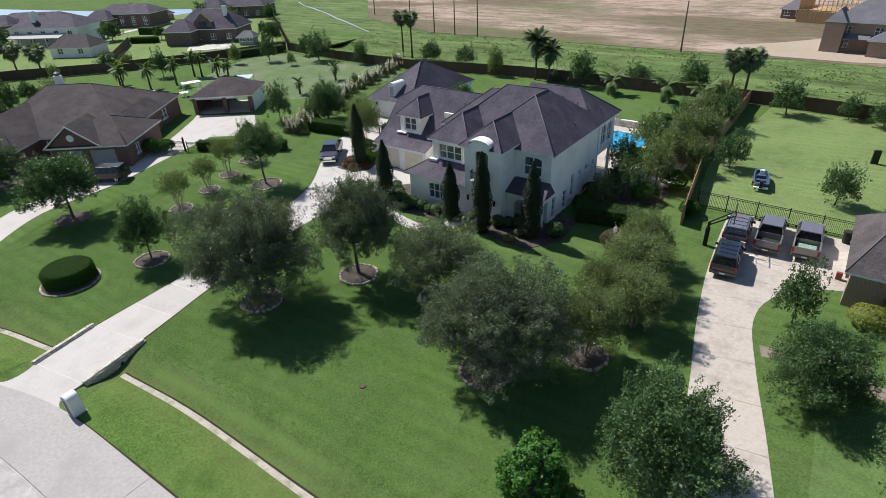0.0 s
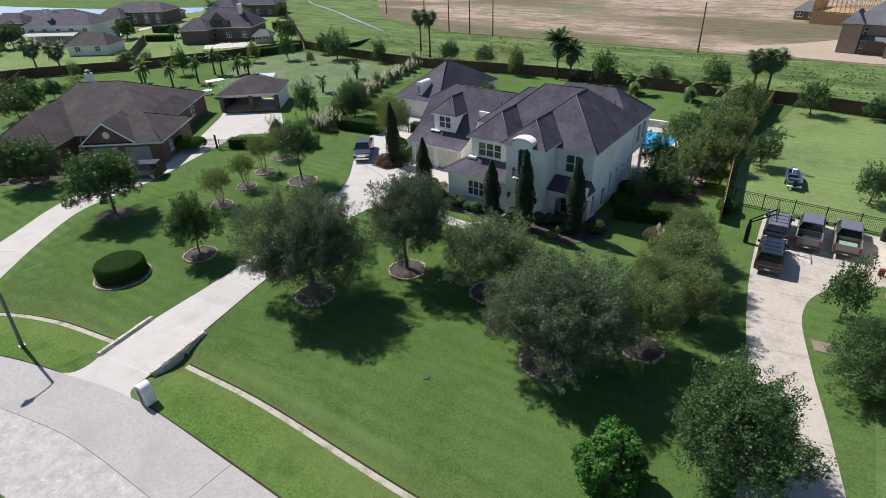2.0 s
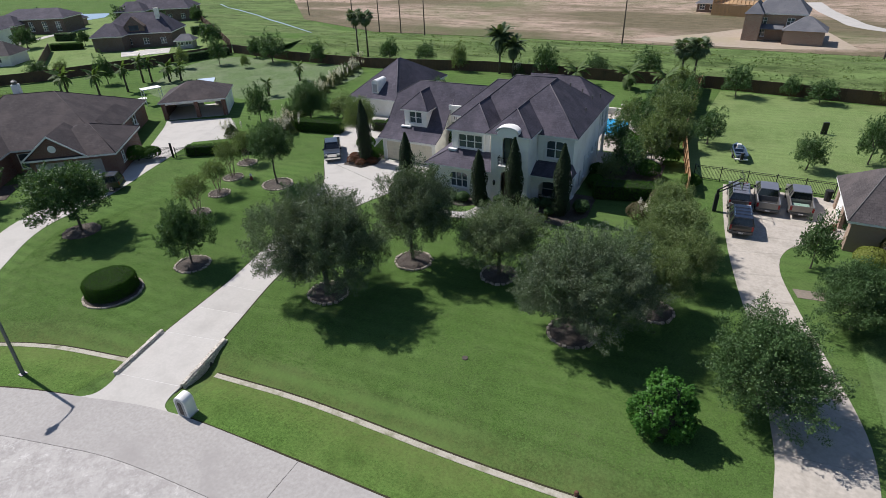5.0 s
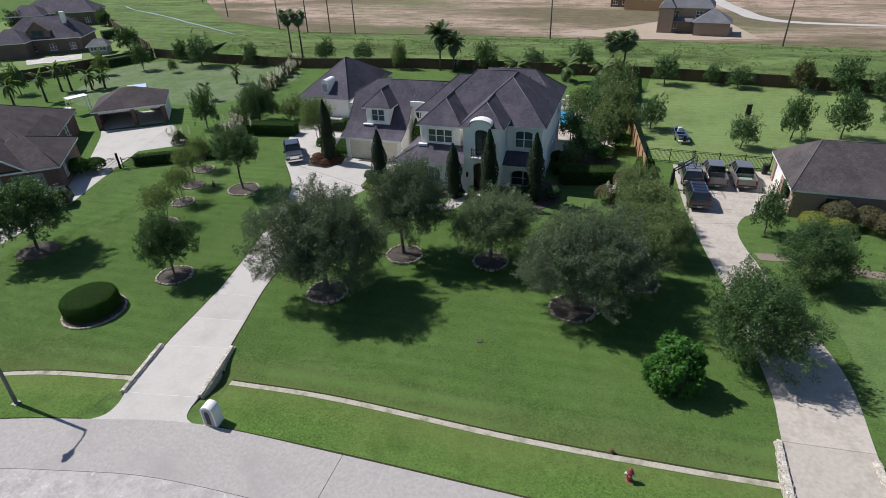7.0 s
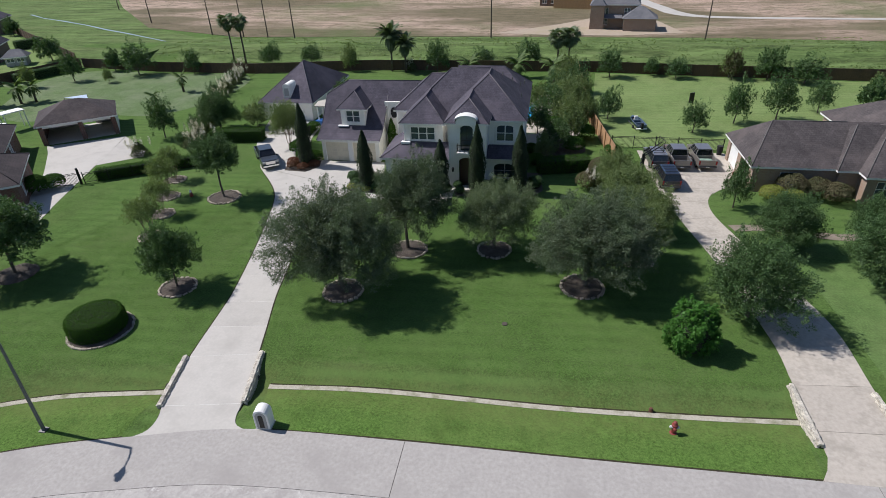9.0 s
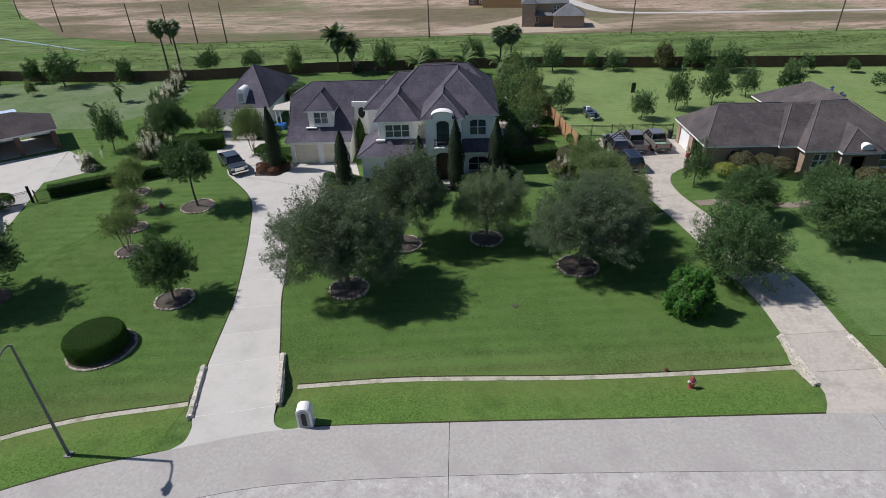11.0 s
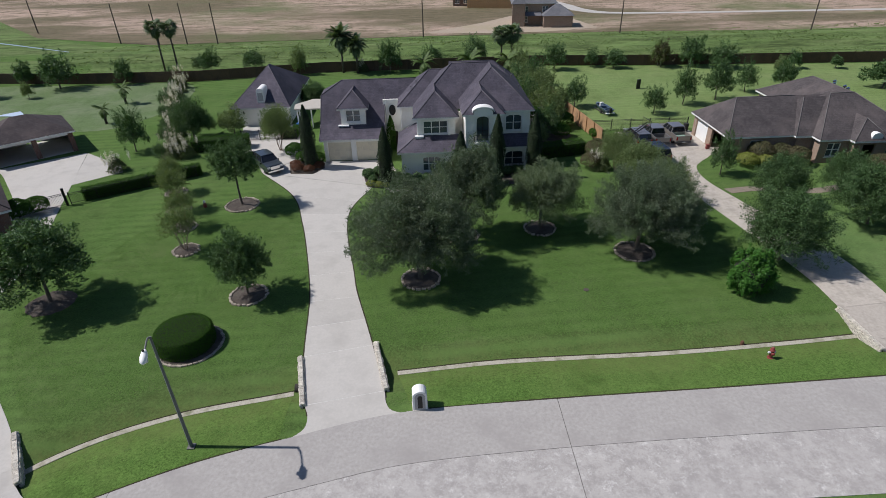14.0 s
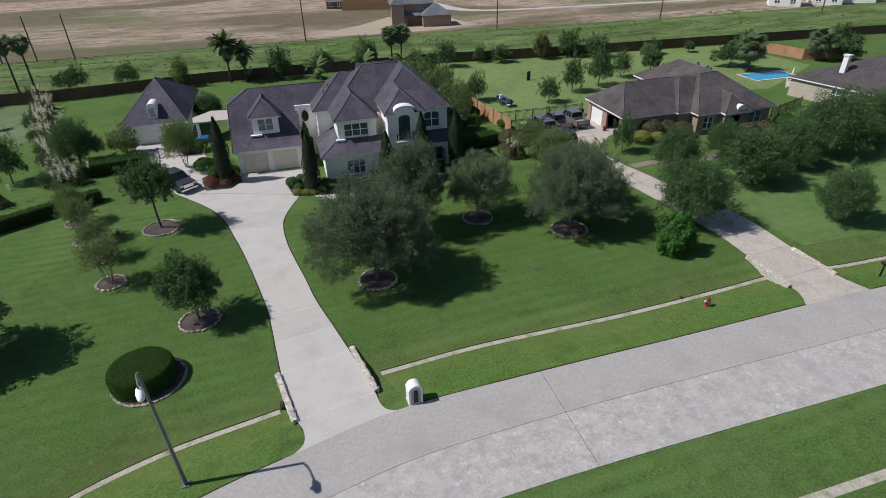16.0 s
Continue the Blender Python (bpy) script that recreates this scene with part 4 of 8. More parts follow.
f = Form().side([(x + 3.76, z) for x, z in bow(1.075, 0.5, 1.85, 12)] + [(-17.245, 2.36), (-19.395, 2.36)], 42.754, 42.99, "y")
hpart("porch_arch", f, STUCCO)
f = Form().box(-19.4, -17.25, 42.86, 42.9, 0.82, 0.87)
for k in range(14):
    x = -19.37 + 0.163 * k
    f.box(x - 0.012, x + 0.012, 42.87, 42.89, 0.05, 0.82)
hpart("porch_railing", f, IRON, "black iron porch railing")

# entrance doors, balcony and lanterns
hpart("front_door", Form().box(-22.9, -21.3, 42.4, 42.48, 0.1, 3.3), surface("dark_door", (0.07, 0.04, 0.025), (0.05, 0.03, 0.02), 5.0, 0.5, 0.2), "dark wooden front door")
hpart("balcony_door", Form().box(-22.73, -21.43, 41.98, 42.05, 4.0, 6.7), GLASS, "dark glazed balcony door")
hpart("door_frame", Form().box(-22.1, -22.04, 41.93, 41.975, 4.0, 6.6).box(-22.73, -22.1, 41.94, 41.975, 5.0, 5.05).box(-22.04, -21.43, 41.94, 41.975, 5.0, 5.05), IRON)
for half, z0, rise, top in ((0.65, 6.3, 0.4, 6.71), (0.8, 2.85, 0.45, 3.31)):
    f = Form().side(bow(half, rise, z0, 12) + [(AX + half, top), (AX - half, top)], 41.555, 41.78, "y")
    hpart("arch_head", f, STUCCO)
hpart("balcony_floor", Form().box(-23.0, -21.16, 41.0, 41.53, 3.84, 3.98), WHITE)
f = Form().box(-23.0, -21.16, 41.02, 41.06, 4.8, 4.86)
for k in range(15):
    x = -22.98 + 1.8 * k / 14
    f.box(x - 0.014, x + 0.014, 41.025, 41.05, 3.98, 4.8)
for y in (41.15, 41.3, 41.45):
    f.box(-23.0, -22.97, y, y + 0.02, 3.98, 4.8).box(-21.19, -21.16, y, y + 0.02, 3.98, 4.8)
f.box(-23.0, -22.97, 41.06, 41.54, 4.8, 4.86).box(-21.19, -21.16, 41.06, 41.54, 4.8, 4.86)
hpart("balcony_railing", f, IRON, "black iron balcony railing")
for x in (-23.5, -20.68):
    hpart("wall_lantern", Form().lathe([(0.03, 0), (0.10, 0.06), (0.13, 0.42), (0.15, 0.44), (0.02, 0.6)], 8, (x, 41.38, 1.75)), IRON)
hpart("door_step", Form().box(-23.3, -20.9, 40.6, 41.53, 0.0, 0.16), DRIVE)

# garage wing: flared roof, clipped gable, dormer
y_of = [47.1, 48.3, 49.5, 52.28, 53.6]
z_of = [2.72, 3.15, 3.85, 6.6, 8.0]
f = Form()
for a, b, x0, x1 in ((0, 1, -40.5, -32.9), (1, 2, -40.5, -32.9), (2, 3, -40.5, -32.9)):
    f.face((x0, y_of[a], z_of[a]), (x1, y_of[a], z_of[a]), (x1, y_of[b], z_of[b]), (x0, y_of[b], z_of[b]))
    f.face((x1, 107.2 - y_of[a], z_of[a]), (x0, 107.2 - y_of[a], z_of[a]), (x0, 107.2 - y_of[b], z_of[b]), (-29.0 if a == 2 else x1, 107.2 - y_of[b], z_of[b]))
f.face((-40.5, 52.28, 6.6), (-29.0, 52.28, 6.6), (-29.0, 53.6, 8.0), (-38.0, 53.6, 8.0))
f.face((-29.0, 54.92, 6.6), (-40.5, 54.92, 6.6), (-38.0, 53.6, 8.0), (-29.0, 53.6, 8.0))
f.face((-40.5, 54.92, 6.6), (-40.5, 52.28, 6.6), (-38.0, 53.6, 8.0))
f.face((-32.9, 51.25, 5.58), (-29.0, 51.25, 5.58), (-29.0, 52.28, 6.6), (-32.9, 52.28, 6.6))
hpart("roof", f, ROOF, "steep flared dark shingle roof over the garages")
ridge_caps(house, [((-14.0, 5.6, 8.0), (-5.0, 5.6, 8.0)), ((-14.0, 5.6, 8.0), (-16.5, 4.28, 6.6)), ((-16.5, 4.28, 6.6), (-16.5, 1.5, 3.85)), ((-16.5, 1.5, 3.85), (-16.5, 0.3, 3.15)), ((-16.5, 0.3, 3.15), (-16.5, -0.9, 2.72)),
                   ((-8.9, 4.28, 6.6), (-8.9, 1.5, 3.85)), ((-8.9, 1.5, 3.85), (-8.9, 0.3, 3.15)), ((-8.9, 0.3, 3.15), (-8.9, -0.9, 2.72))], 0.045, CAPS)
hpart("fascia", Form().box(-40.48, -32.92, 47.12, 47.45, 2.52, 2.71), WHITE)
yz = [(47.55, 0), (60.2, 0), (60.2, 2.7), (58.8, 2.95), (57.3, 3.55), (54.9, 6.5), (52.3, 6.5), (49.5, 3.75), (48.3, 3.05), (47.55, 2.75)]
hpart("gable_wall", Form().side(yz, -40.1, -39.85), STUCCO)
hpart("gable_wall", Form().side([(47.55, 0), (51.2, 0), (51.2, 5.4), (49.5, 3.72), (48.3, 3.02), (47.55, 2.72)], -33.35, -33.1), STUCCO)
hwall((-40.1, 47.5), (-33.1, 47.5), 0, 2.6, [(0.45, 3.2, 0.0, 2.3), (3.8, 6.5, 0.0, 2.3)])
hpart("door_surround", Form().box(-36.86, -36.34, 47.40, 47.49, 0.0, 2.5), WHITE)
hwall((-33.1, 51.2), (-30.8, 51.2), 0, 6.1, [(0.6, 1.6, 0.0, 2.2)])
hpart("oval_window", Form().lathe([(0.0, 0.0), (0.34, 0.0), (0.40, 0.05), (0.40, 0.1)], 20, (0, 0, 0), 1.6).moved(Matrix.Translation((-32.0, 51.18, 4.85)) @ Matrix.Rotation(math.pi / 2, 4, "X")), IRON)
hpart("court_door", Form().box(-32.5, -31.5, 51.35, 51.4, 0.0, 2.2), DARK)
hpart("rear_wall", Form().box(-39.9, -30.8, 59.9, 60.15, 0, 2.7), STUCCO)
for x in (-39.65, -36.3):
    door = hpart("garage_door", Form().box(x, x + 2.75, 47.64, 47.68, 0.0, 2.3), GDOOR, "cream panelled garage door")
    for k in range(4):
        for j in range(4):
            a = x + 24 + 0.08 + j * 0.66
            part("panel", Form().box(a, a + 0.58, -0.375, -0.362, 0.06 + k * 0.56, 0.5 + k * 0.56), GDOOR, door)
f = Form()
f.face((-38.4, 49.05, 5.75), (-34.7, 49.05, 5.75), (-36.55, 50.9, 7.45))
f.face((-34.7, 49.05, 5.75), (-34.7, 51.6, 5.75), (-36.55, 53.3, 7.45), (-36.55, 50.9, 7.45))
f.face((-38.4, 51.6, 5.75), (-38.4, 49.05, 5.75), (-36.55, 50.9, 7.45), (-36.55, 53.3, 7.45))
hpart("dormer_roof", f, ROOF)
hpart("dormer_fascia", Form().box(-38.37, -34.73, 49.08, 51.3, 5.6, 5.745), WHITE)
ridge_caps(house, [((-12.55, 2.9, 7.45), (-12.55, 5.2, 7.45)), ((-12.55, 2.9, 7.45), (-14.4, 1.05, 5.75)), ((-12.55, 2.9, 7.45), (-10.7, 1.05, 5.75))], 0.045, CAPS)
hwall((-38.0, 49.37), (-35.1, 49.37), 3.3, 5.6, [(0.6, 2.3, 4.1, 5.5, dict(cols=2, rows=2))])
for x in (-35.35, -38.0):
    hpart("dormer_cheek", Form().side([(49.62, 3.7), (51.6, 5.6), (49.62, 5.6)], x, x + 0.25), STUCCO)
hpart("dormer_ledge", Form().box(-38.35, -37.1, 48.95, 49.36, 3.68, 3.82), WHITE)
# pipes on the roof
for x, y, z in ((-19.3, 51.6, 9.1), (-18.3, 52.8, 8.3), (-17.4, 53.6, 7.5), (-17.0, 55.6, 7.2), (-17.1, 49.8, 7.25), (-29.0, 51.0, 7.9), (-29.6, 50.2, 7.4)):
    hpart("vent_pipe", Form().lathe([(0.05, 0), (0.05, 0.55), (0.08, 0.56), (0.08, 0.62)], 8, (x, y, z - 0.15)), STEEL)
# covered terrace under the upper floor
hpart("terrace_floor", Form().box(-21.0, -14.7, 54.0, 58.6, 0.0, 0.14), DRIVE)
hpart("terrace_ceiling", Form().box(-20.7, -16.62, 54.96, 58.64, 2.95, 3.09), WHITE)
hpart("column", Form().lathe([(0.24, 0), (0.24, 0.15), (0.17, 0.2), (0.15, 2.65), (0.22, 2.7), (0.22, 2.86)], 12, (-16.86, 58.6, 0.14)), WHITE)

# detached garage with its louvred stack, and the covered link
shed = thing("detached_garage", (-51, 62, 0), "cream stucco garage with a steep dark pyramid roof", "garage")
part("roof", hip(-3.9, 4.4, -0.4, 16.0, 2.6, 6.6, (8.0, 7.6), "y"), ROOF, shed)
part("fascia", eaves(-3.9, 4.4, -0.4, 16.0, 2.6), WHITE, shed)
for p0, p1, op in (((-3.5, 0.0), (4.0, 0.0), []), ((4.0, 0.0), (4.0, 15.6), []), ((4.0, 15.6), (-3.5, 15.6), []), ((-3.5, 15.6), (-3.5, 0.0), [])):
    wall("wall", p0, p1, 0, 2.4, op, shed, STUCCO)
ridge_caps(shed, [((0.25, 7.6, 6.6), (0.25, 8.4, 6.6)), ((0.25, 7.6, 6.6), (-3.9, -0.4, 2.6)), ((0.25, 7.6, 6.6), (4.4, -0.4, 2.6))], 0.045, CAPS)
f = Form()
prof = [(-0.5, 3.3), (0.5, 3.3), (0.5, 5.1)] + [(0.5 * math.cos(a), 5.1 + 0.35 * math.sin(a)) for a in (0.5, 1.0, 1.57, 2.1, 2.6)] + [(-0.5, 5.1)]
f.side([(x + 0.3, z - 0.45) for x, z in prof], 0.55, 3.0, "y")
part("roof_vent", f, WHITE, shed, "white arched roof vent")
part("vent_louvre", Form().box(-0.05, 0.65, 0.52, 0.55, 3.3, 4.4), GREYPANEL, shed)
part("wall_lamp", Form().lathe([(0.03, 0), (0.08, 0.05), (0.1, 0.3), (0.03, 0.42)], 8, (-2.2, -0.1, 1.7)), IRON, shed)
link = thing("covered_walkway", (-46.0, 62.2, 0), "white flat-roofed covered walkway between the garages", "walkway roof")
part("canopy", Form().prism([(0.2, -2.1), (4.7, -2.1), (4.6, 2.1), (2.1, 2.7), (-0.1, 0.2)], 2.55, 2.72), surface("beige_canopy", (0.46, 0.42, 0.36), (0.40, 0.365, 0.31), 3.0, 0.8, 0.1), link, bevel=0.02)
for x, y in ((0.5, -1.8), (2.4, -1.8), (4.4, -1.8), (0.4, 0.2), (4.3, 1.8)):
    part("post", Form().box(x - 0.08, x + 0.08, y - 0.08, y + 0.08, 0, 2.55), WHITE, link)

# the brick house to the west
west = thing("brick_house", Matrix.Translation((-66.0, 31.3, 0)) @ Matrix.Rotation(radians(38), 4, "Z"), "low red brick house with broad dark brown hipped roofs", "house")
for r, e in ((hip(-21.2, -2.4, 4.3, 24, 2.9, 7.3, (5.4, 7.6)), (-21.2, -2.4, 4.3, 24, 2.9)), (hip(-21.2, -12.7, -0.6, 14, 2.91, 6.0, (4.4, 3.5), "y"), (-21.2, -12.7, -0.6, 8, 2.894)),
             (hip(-9.6, 0.2, -0.1, 10.2, 2.92, 5.2, (4.9, 3.8)), (-9.6, 0.2, -0.1, 10.2, 2.888)), (hip(-6.4, -2.4, 8, 18.9, 2.93, 4.4, (2.0, 2.0), "y"), (-6.4, -2.4, 8, 18.9, 2.882))):
    part("roof", r, ROOF_BROWN, west)
    part("fascia", eaves(*e), WHITE, west)
part("gable", Form().side([(-9.3, 2.9), (-3.2, 2.9), (-6.25, 5.3)], 0.12, 0.3, "y"), RED_BRICK, west)
f = Form()
for x0, x1 in ((-9.75, -6.25), (-2.75, -6.25)):
    f.face((x0, -0.15, 2.88), (-6.25, -0.15, 5.55), (-6.25, 5.2, 5.55), (x0, 5.2, 2.88)) if x0 < -6 else f.face((-6.25, -0.15, 5.55), (x0, -0.15, 2.88), (x0, 5.2, 2.88), (-6.25, 5.2, 5.55))
part("gable_roof", f, ROOF_BROWN, west)
f = Form()
for s in (-1, 1):
    f.side([(-6.25, 5.54), (-6.25 + s * 3.5, 2.87), (-6.25 + s * 3.5, 2.67), (-6.25, 5.32)][::s], -0.19, -0.12, "y")
part("bargeboard", f, WHITE, west)
part("gable_vent", Form().lathe([(0.42, 0.0), (0.42, 0.06), (0.3, 0.07)], 16).moved(Matrix.Translation((-6.25, 0.1, 3.95)) @ Matrix.Rotation(math.pi / 2, 4, "X")), WHITE, west)
for p0, p1, op in (((-9.2, 0.35), (-0.2, 0.35), [(0.5, 3.6, 0.0, 2.3), (4.4, 7.5, 0.0, 2.3)]), ((-0.2, 0.35), (-0.2, 9.8), [(2.0, 3.2, 0.9, 2.2)]), ((-0.2, 9.8), (-2.8, 9.8), []), ((-2.8, 9.8), (-2.8, 23.6), [(1.5, 3.4, 0.9, 2.3), (7, 9, 0.9, 2.3)]),
                   ((-2.8, 23.6), (-20.8, 23.6), []), ((-20.8, 23.6), (-20.8, -0.2), []), ((-20.8, -0.2), (-13.1, -0.2), [(1.6, 3.4, 0.7, 2.4), (4.6, 6.4, 0.7, 2.4)]), ((-13.1, -0.2), (-13.1, 4.7), []), ((-13.1, 4.7), (-9.2, 4.7), [(0.7, 3.2, 0.5, 2.4)]), ((-9.2, 4.7), (-9.2, 0.35), [])):
    w, m = wall("wall", p0, p1, 0, 2.7, op, west, RED_BRICK)
    for o in op:
        if o[2] > 0:
            window(west, m, *o, cols=2, rows=2)
        else:
            part("garage_door", Form().box(o[0], o[1], 0.15, 0.19, 0, o[3]), GREYPANEL, west, m=m)
part("chimney", Form().box(-15.3, -14.5, 15.3, 16.1, 5.5, 8.2), WHITE, west)
part("chimney_cap", Form().lathe([(0.28, 8.2), (0.28, 8.5), (0.4, 8.55), (0.1, 8.75)], 12, (-14.9, 15.7, 0)), STEEL, west)
ridge_caps(west, [((-15.8, 14.15, 7.3), (-10.0, 14.15, 7.3)), ((-10.0, 14.15, 7.3), (-2.4, 4.3, 2.9)), ((-10.0, 14.15, 7.3), (-2.4, 24, 2.9)), ((-15.8, 14.15, 7.3), (-21.2, 4.3, 2.9)), ((-16.95, 3.8, 6.0), (-12.7, -0.6, 2.91)), ((-16.95, 3.8, 6.0), (-21.2, -0.6, 2.91)), ((-3.6, 5.05, 5.2), (0.2, -0.1, 2.92)), ((-3.6, 5.05, 5.2), (0.2, 10.2, 2.92))], 0.05, ROOF_BROWN)

port = thing("carport", Matrix.Translation((-76.2, 51.6, 0)) @ Matrix.Rotation(radians(38), 4, "Z"), "open two-bay brick carport with a dark hipped roof", "carport")
part("roof", hip(-4.9, 4.9, -0.4, 8.2, 2.7, 4.7, (4.0, 4.0)), ROOF_BROWN, port)
part("fascia", eaves(-4.9, 4.9, -0.4, 8.2, 2.7), WHITE, port)
for x in (-4.3, 0.35, 4.3):
    part("pier", Form().box(x - 0.28, x + 0.28, 0.0, 0.55, 0, 2.5), RED_BRICK, port)
part("beam", Form().box(-4.5, 4.5, 0.05, 0.45, 2.2, 2.5), WHITE, port)
part("back_wall", Form().box(-4.5, -0.2, 7.4, 7.6, 0, 2.5).box(1.6, 4.5, 7.4, 7.6, 0, 2.5), GREYPANEL, port)
part("side_wall", Form().box(4.4, 4.6, 0.56, 7.39, 0, 2.5), WHITE, port)
part("side_wall", Form().box(-4.6, -4.4, 0.56, 7.39, 0, 2.5), RED_BRICK, port)
part("floor_slab", Form().box(-4.4, 4.4, 0.0, 7.4, -0.1, 0.05), DRIVE, port)

# the neighbour's long grey-roofed house
north = thing("ranch_house", (14, 48, 0), "long single-storey brick house with grey-brown hipped roofs", "house")
NORTH = (((-8.4, 6, -4.9, 4.8), 2.8, 5.9, (2.6, 0.1), "x"), ((-0.9, 8, -5.3, 3.0), 2.81, 6.0, (2.4, 0.1), "x"), ((0.9, 12.5, -6.8, 4.6), 2.82, 6.35, (3.6, 5.2), "x"),
         ((4.2, 8.4, -7.6, 0), 2.83, 4.75, (2.1, 0.1), "y"), ((4.4, 13.4, -3.0, 13.4), 2.84, 5.7, (3.0, 4.5), "y"))
for k, (q, z, z1, run, along) in enumerate(NORTH):
    part("roof", hip(*q, z, z1, run, along), ROOF_GREY, north)
    part("fascia", eaves(*q, z - 0.003 * k), WHITE, north)
CAP = surface("pale_ridge", (0.135, 0.125, 0.118), (0.11, 0.10, 0.095), 5.0, 0.9, 0.2)
ridge_caps(north, [((-5.8, -0.05, 5.9), (1.0, -0.05, 5.9)), ((-5.8, -0.05, 5.9), (-8.4, -4.9, 2.8)), ((1.5, -1.15, 6.0), (-0.9, -5.3, 2.81)), ((4.5, -1.1, 6.35), (7.3, -1.1, 6.35)), ((4.5, -1.1, 6.35), (0.9, -6.8, 2.82)), ((7.3, -1.1, 6.35), (12.5, -6.8, 2.82)),
                   ((6.3, -5.5, 4.75), (4.2, -7.6, 2.83)), ((6.3, -5.5, 4.75), (8.4, -7.6, 2.83)), ((8.9, 0.8, 5.7), (8.9, 8.9, 5.7)), ((8.9, 8.9, 5.7), (4.4, 13.4, 2.84)), ((8.9, 8.9, 5.7), (13.4, 13.4, 2.84))], 0.05, CAP)
for p0, p1, op in (((-8.0, 4.4), (-8.0, -4.5), [(0.8, 3.8, 0, 2.3), (4.9, 7.9, 0, 2.3)]), ((-8.0, -4.5), (-0.5, -4.5), [(2.5, 4.0, 0.8, 2.2)]), ((-0.5, -4.5), (-0.5, -4.9), []), ((-0.5, -4.9), (1.3, -4.9), []), ((1.3, -4.9), (1.3, -6.4), []), ((1.3, -6.4), (4.6, -6.4), [(0.9, 2.4, 0.7, 2.3)]),
                   ((4.6, -6.4), (4.6, -7.2), []), ((4.6, -7.2), (8.0, -7.2), [(1.0, 2.4, 0.0, 2.3)]), ((8.0, -7.2), (8.0, -6.4), []), ((8.0, -6.4), (12.1, -6.4), [(1.0, 3.0, 0.7, 2.3)]), ((12.1, -6.4), (12.1, 4.2), []), ((12.1, 4.2), (13.0, 4.2), []), ((13.0, 4.2), (13.0, 13.0), []), ((13.0, 13.0), (4.8, 13.0), []), ((4.8, 13.0), (4.8, 4.4), []), ((4.8, 4.4), (-8.0, 4.4), [])):
    w, m = wall("wall", p0, p1, 0, 2.62, op, north, TAN_BRICK)
    for k, o in enumerate(op):
        if o[2] > 0:
            window(north, m, *o, cols=2, rows=2)
        elif o == (0.8, 3.8, 0, 2.3):
            part("garage_door", Form().box(o[0], o[1], 0.15, 0.19, 0, o[3]), WHITE, north, "white garage door", m=m)
        else:
            part("open_doorway", Form().box(o[0], o[1], 3.2, 3.3, 0, o[3]), DARK, north, m=m)
prof = [(6.1, 2.95), (7.3, 2.95)] + [(6.7 + 0.6 * math.cos(a), 3.2 + 0.45 * math.sin(a)) for a in np.linspace(0, math.pi, 9)]
part("eyebrow_dormer", Form().side(prof, -7.4, -5.8, "y"), WHITE, north)
for x, y in ((9.3, 2.6), (9.6, 3.6), (9.2, 5.0), (9.9, 6.0)):
    part("roof_turbine", Form().lathe([(0.1, 0), (0.1, 0.35), (0.2, 0.4), (0.22, 0.55), (0.05, 0.68)], 10, (x, y, 5.2)), CHROME, north)
east = thing("stone_house", Matrix.Translation((39.2, 52.5, 0)) @ Matrix.Rotation(radians(13), 4, "Z"), "pale stone house with a broad grey-brown roof", "house")
part("roof", hip(0, 24, -17, 0, 2.8, 6.3, (8.0, 8.0)), ROOF_GREY, east)
part("fascia", eaves(0, 24, -17, 0, 2.8), WHITE, east)
PALE_STONE = brick_mat("pale_stonework", (0.50, 0.43, 0.34), (0.42, 0.36, 0.28), (0.5, 0.46, 0.4), 0.4, 0.18)
for p0, p1, op in (((0.4, -16.6), (23.6, -16.6), [(3, 5, 0.8, 2.2), (9, 11, 0.8, 2.2)]), ((23.6, -16.6), (23.6, -0.4), []), ((23.6, -0.4), (0.4, -0.4), []), ((0.4, -0.4), (0.4, -16.6), [(6, 7.4, 0.9, 2.2)])):
    w, m = wall("wall", p0, p1, 0, 2.6, op, east, PALE_STONE)
    for o in op:
        window(east, m, *o, cols=2, rows=2)
part("chimney", Form().box(2.8, 3.5, -6.1, -5.4, 3.4, 6.4), WHITE, east, bevel=0.04)
part("chimney_cap", Form().box(2.7, 3.6, -6.2, -5.3, 6.4, 6.55), WHITE, east)


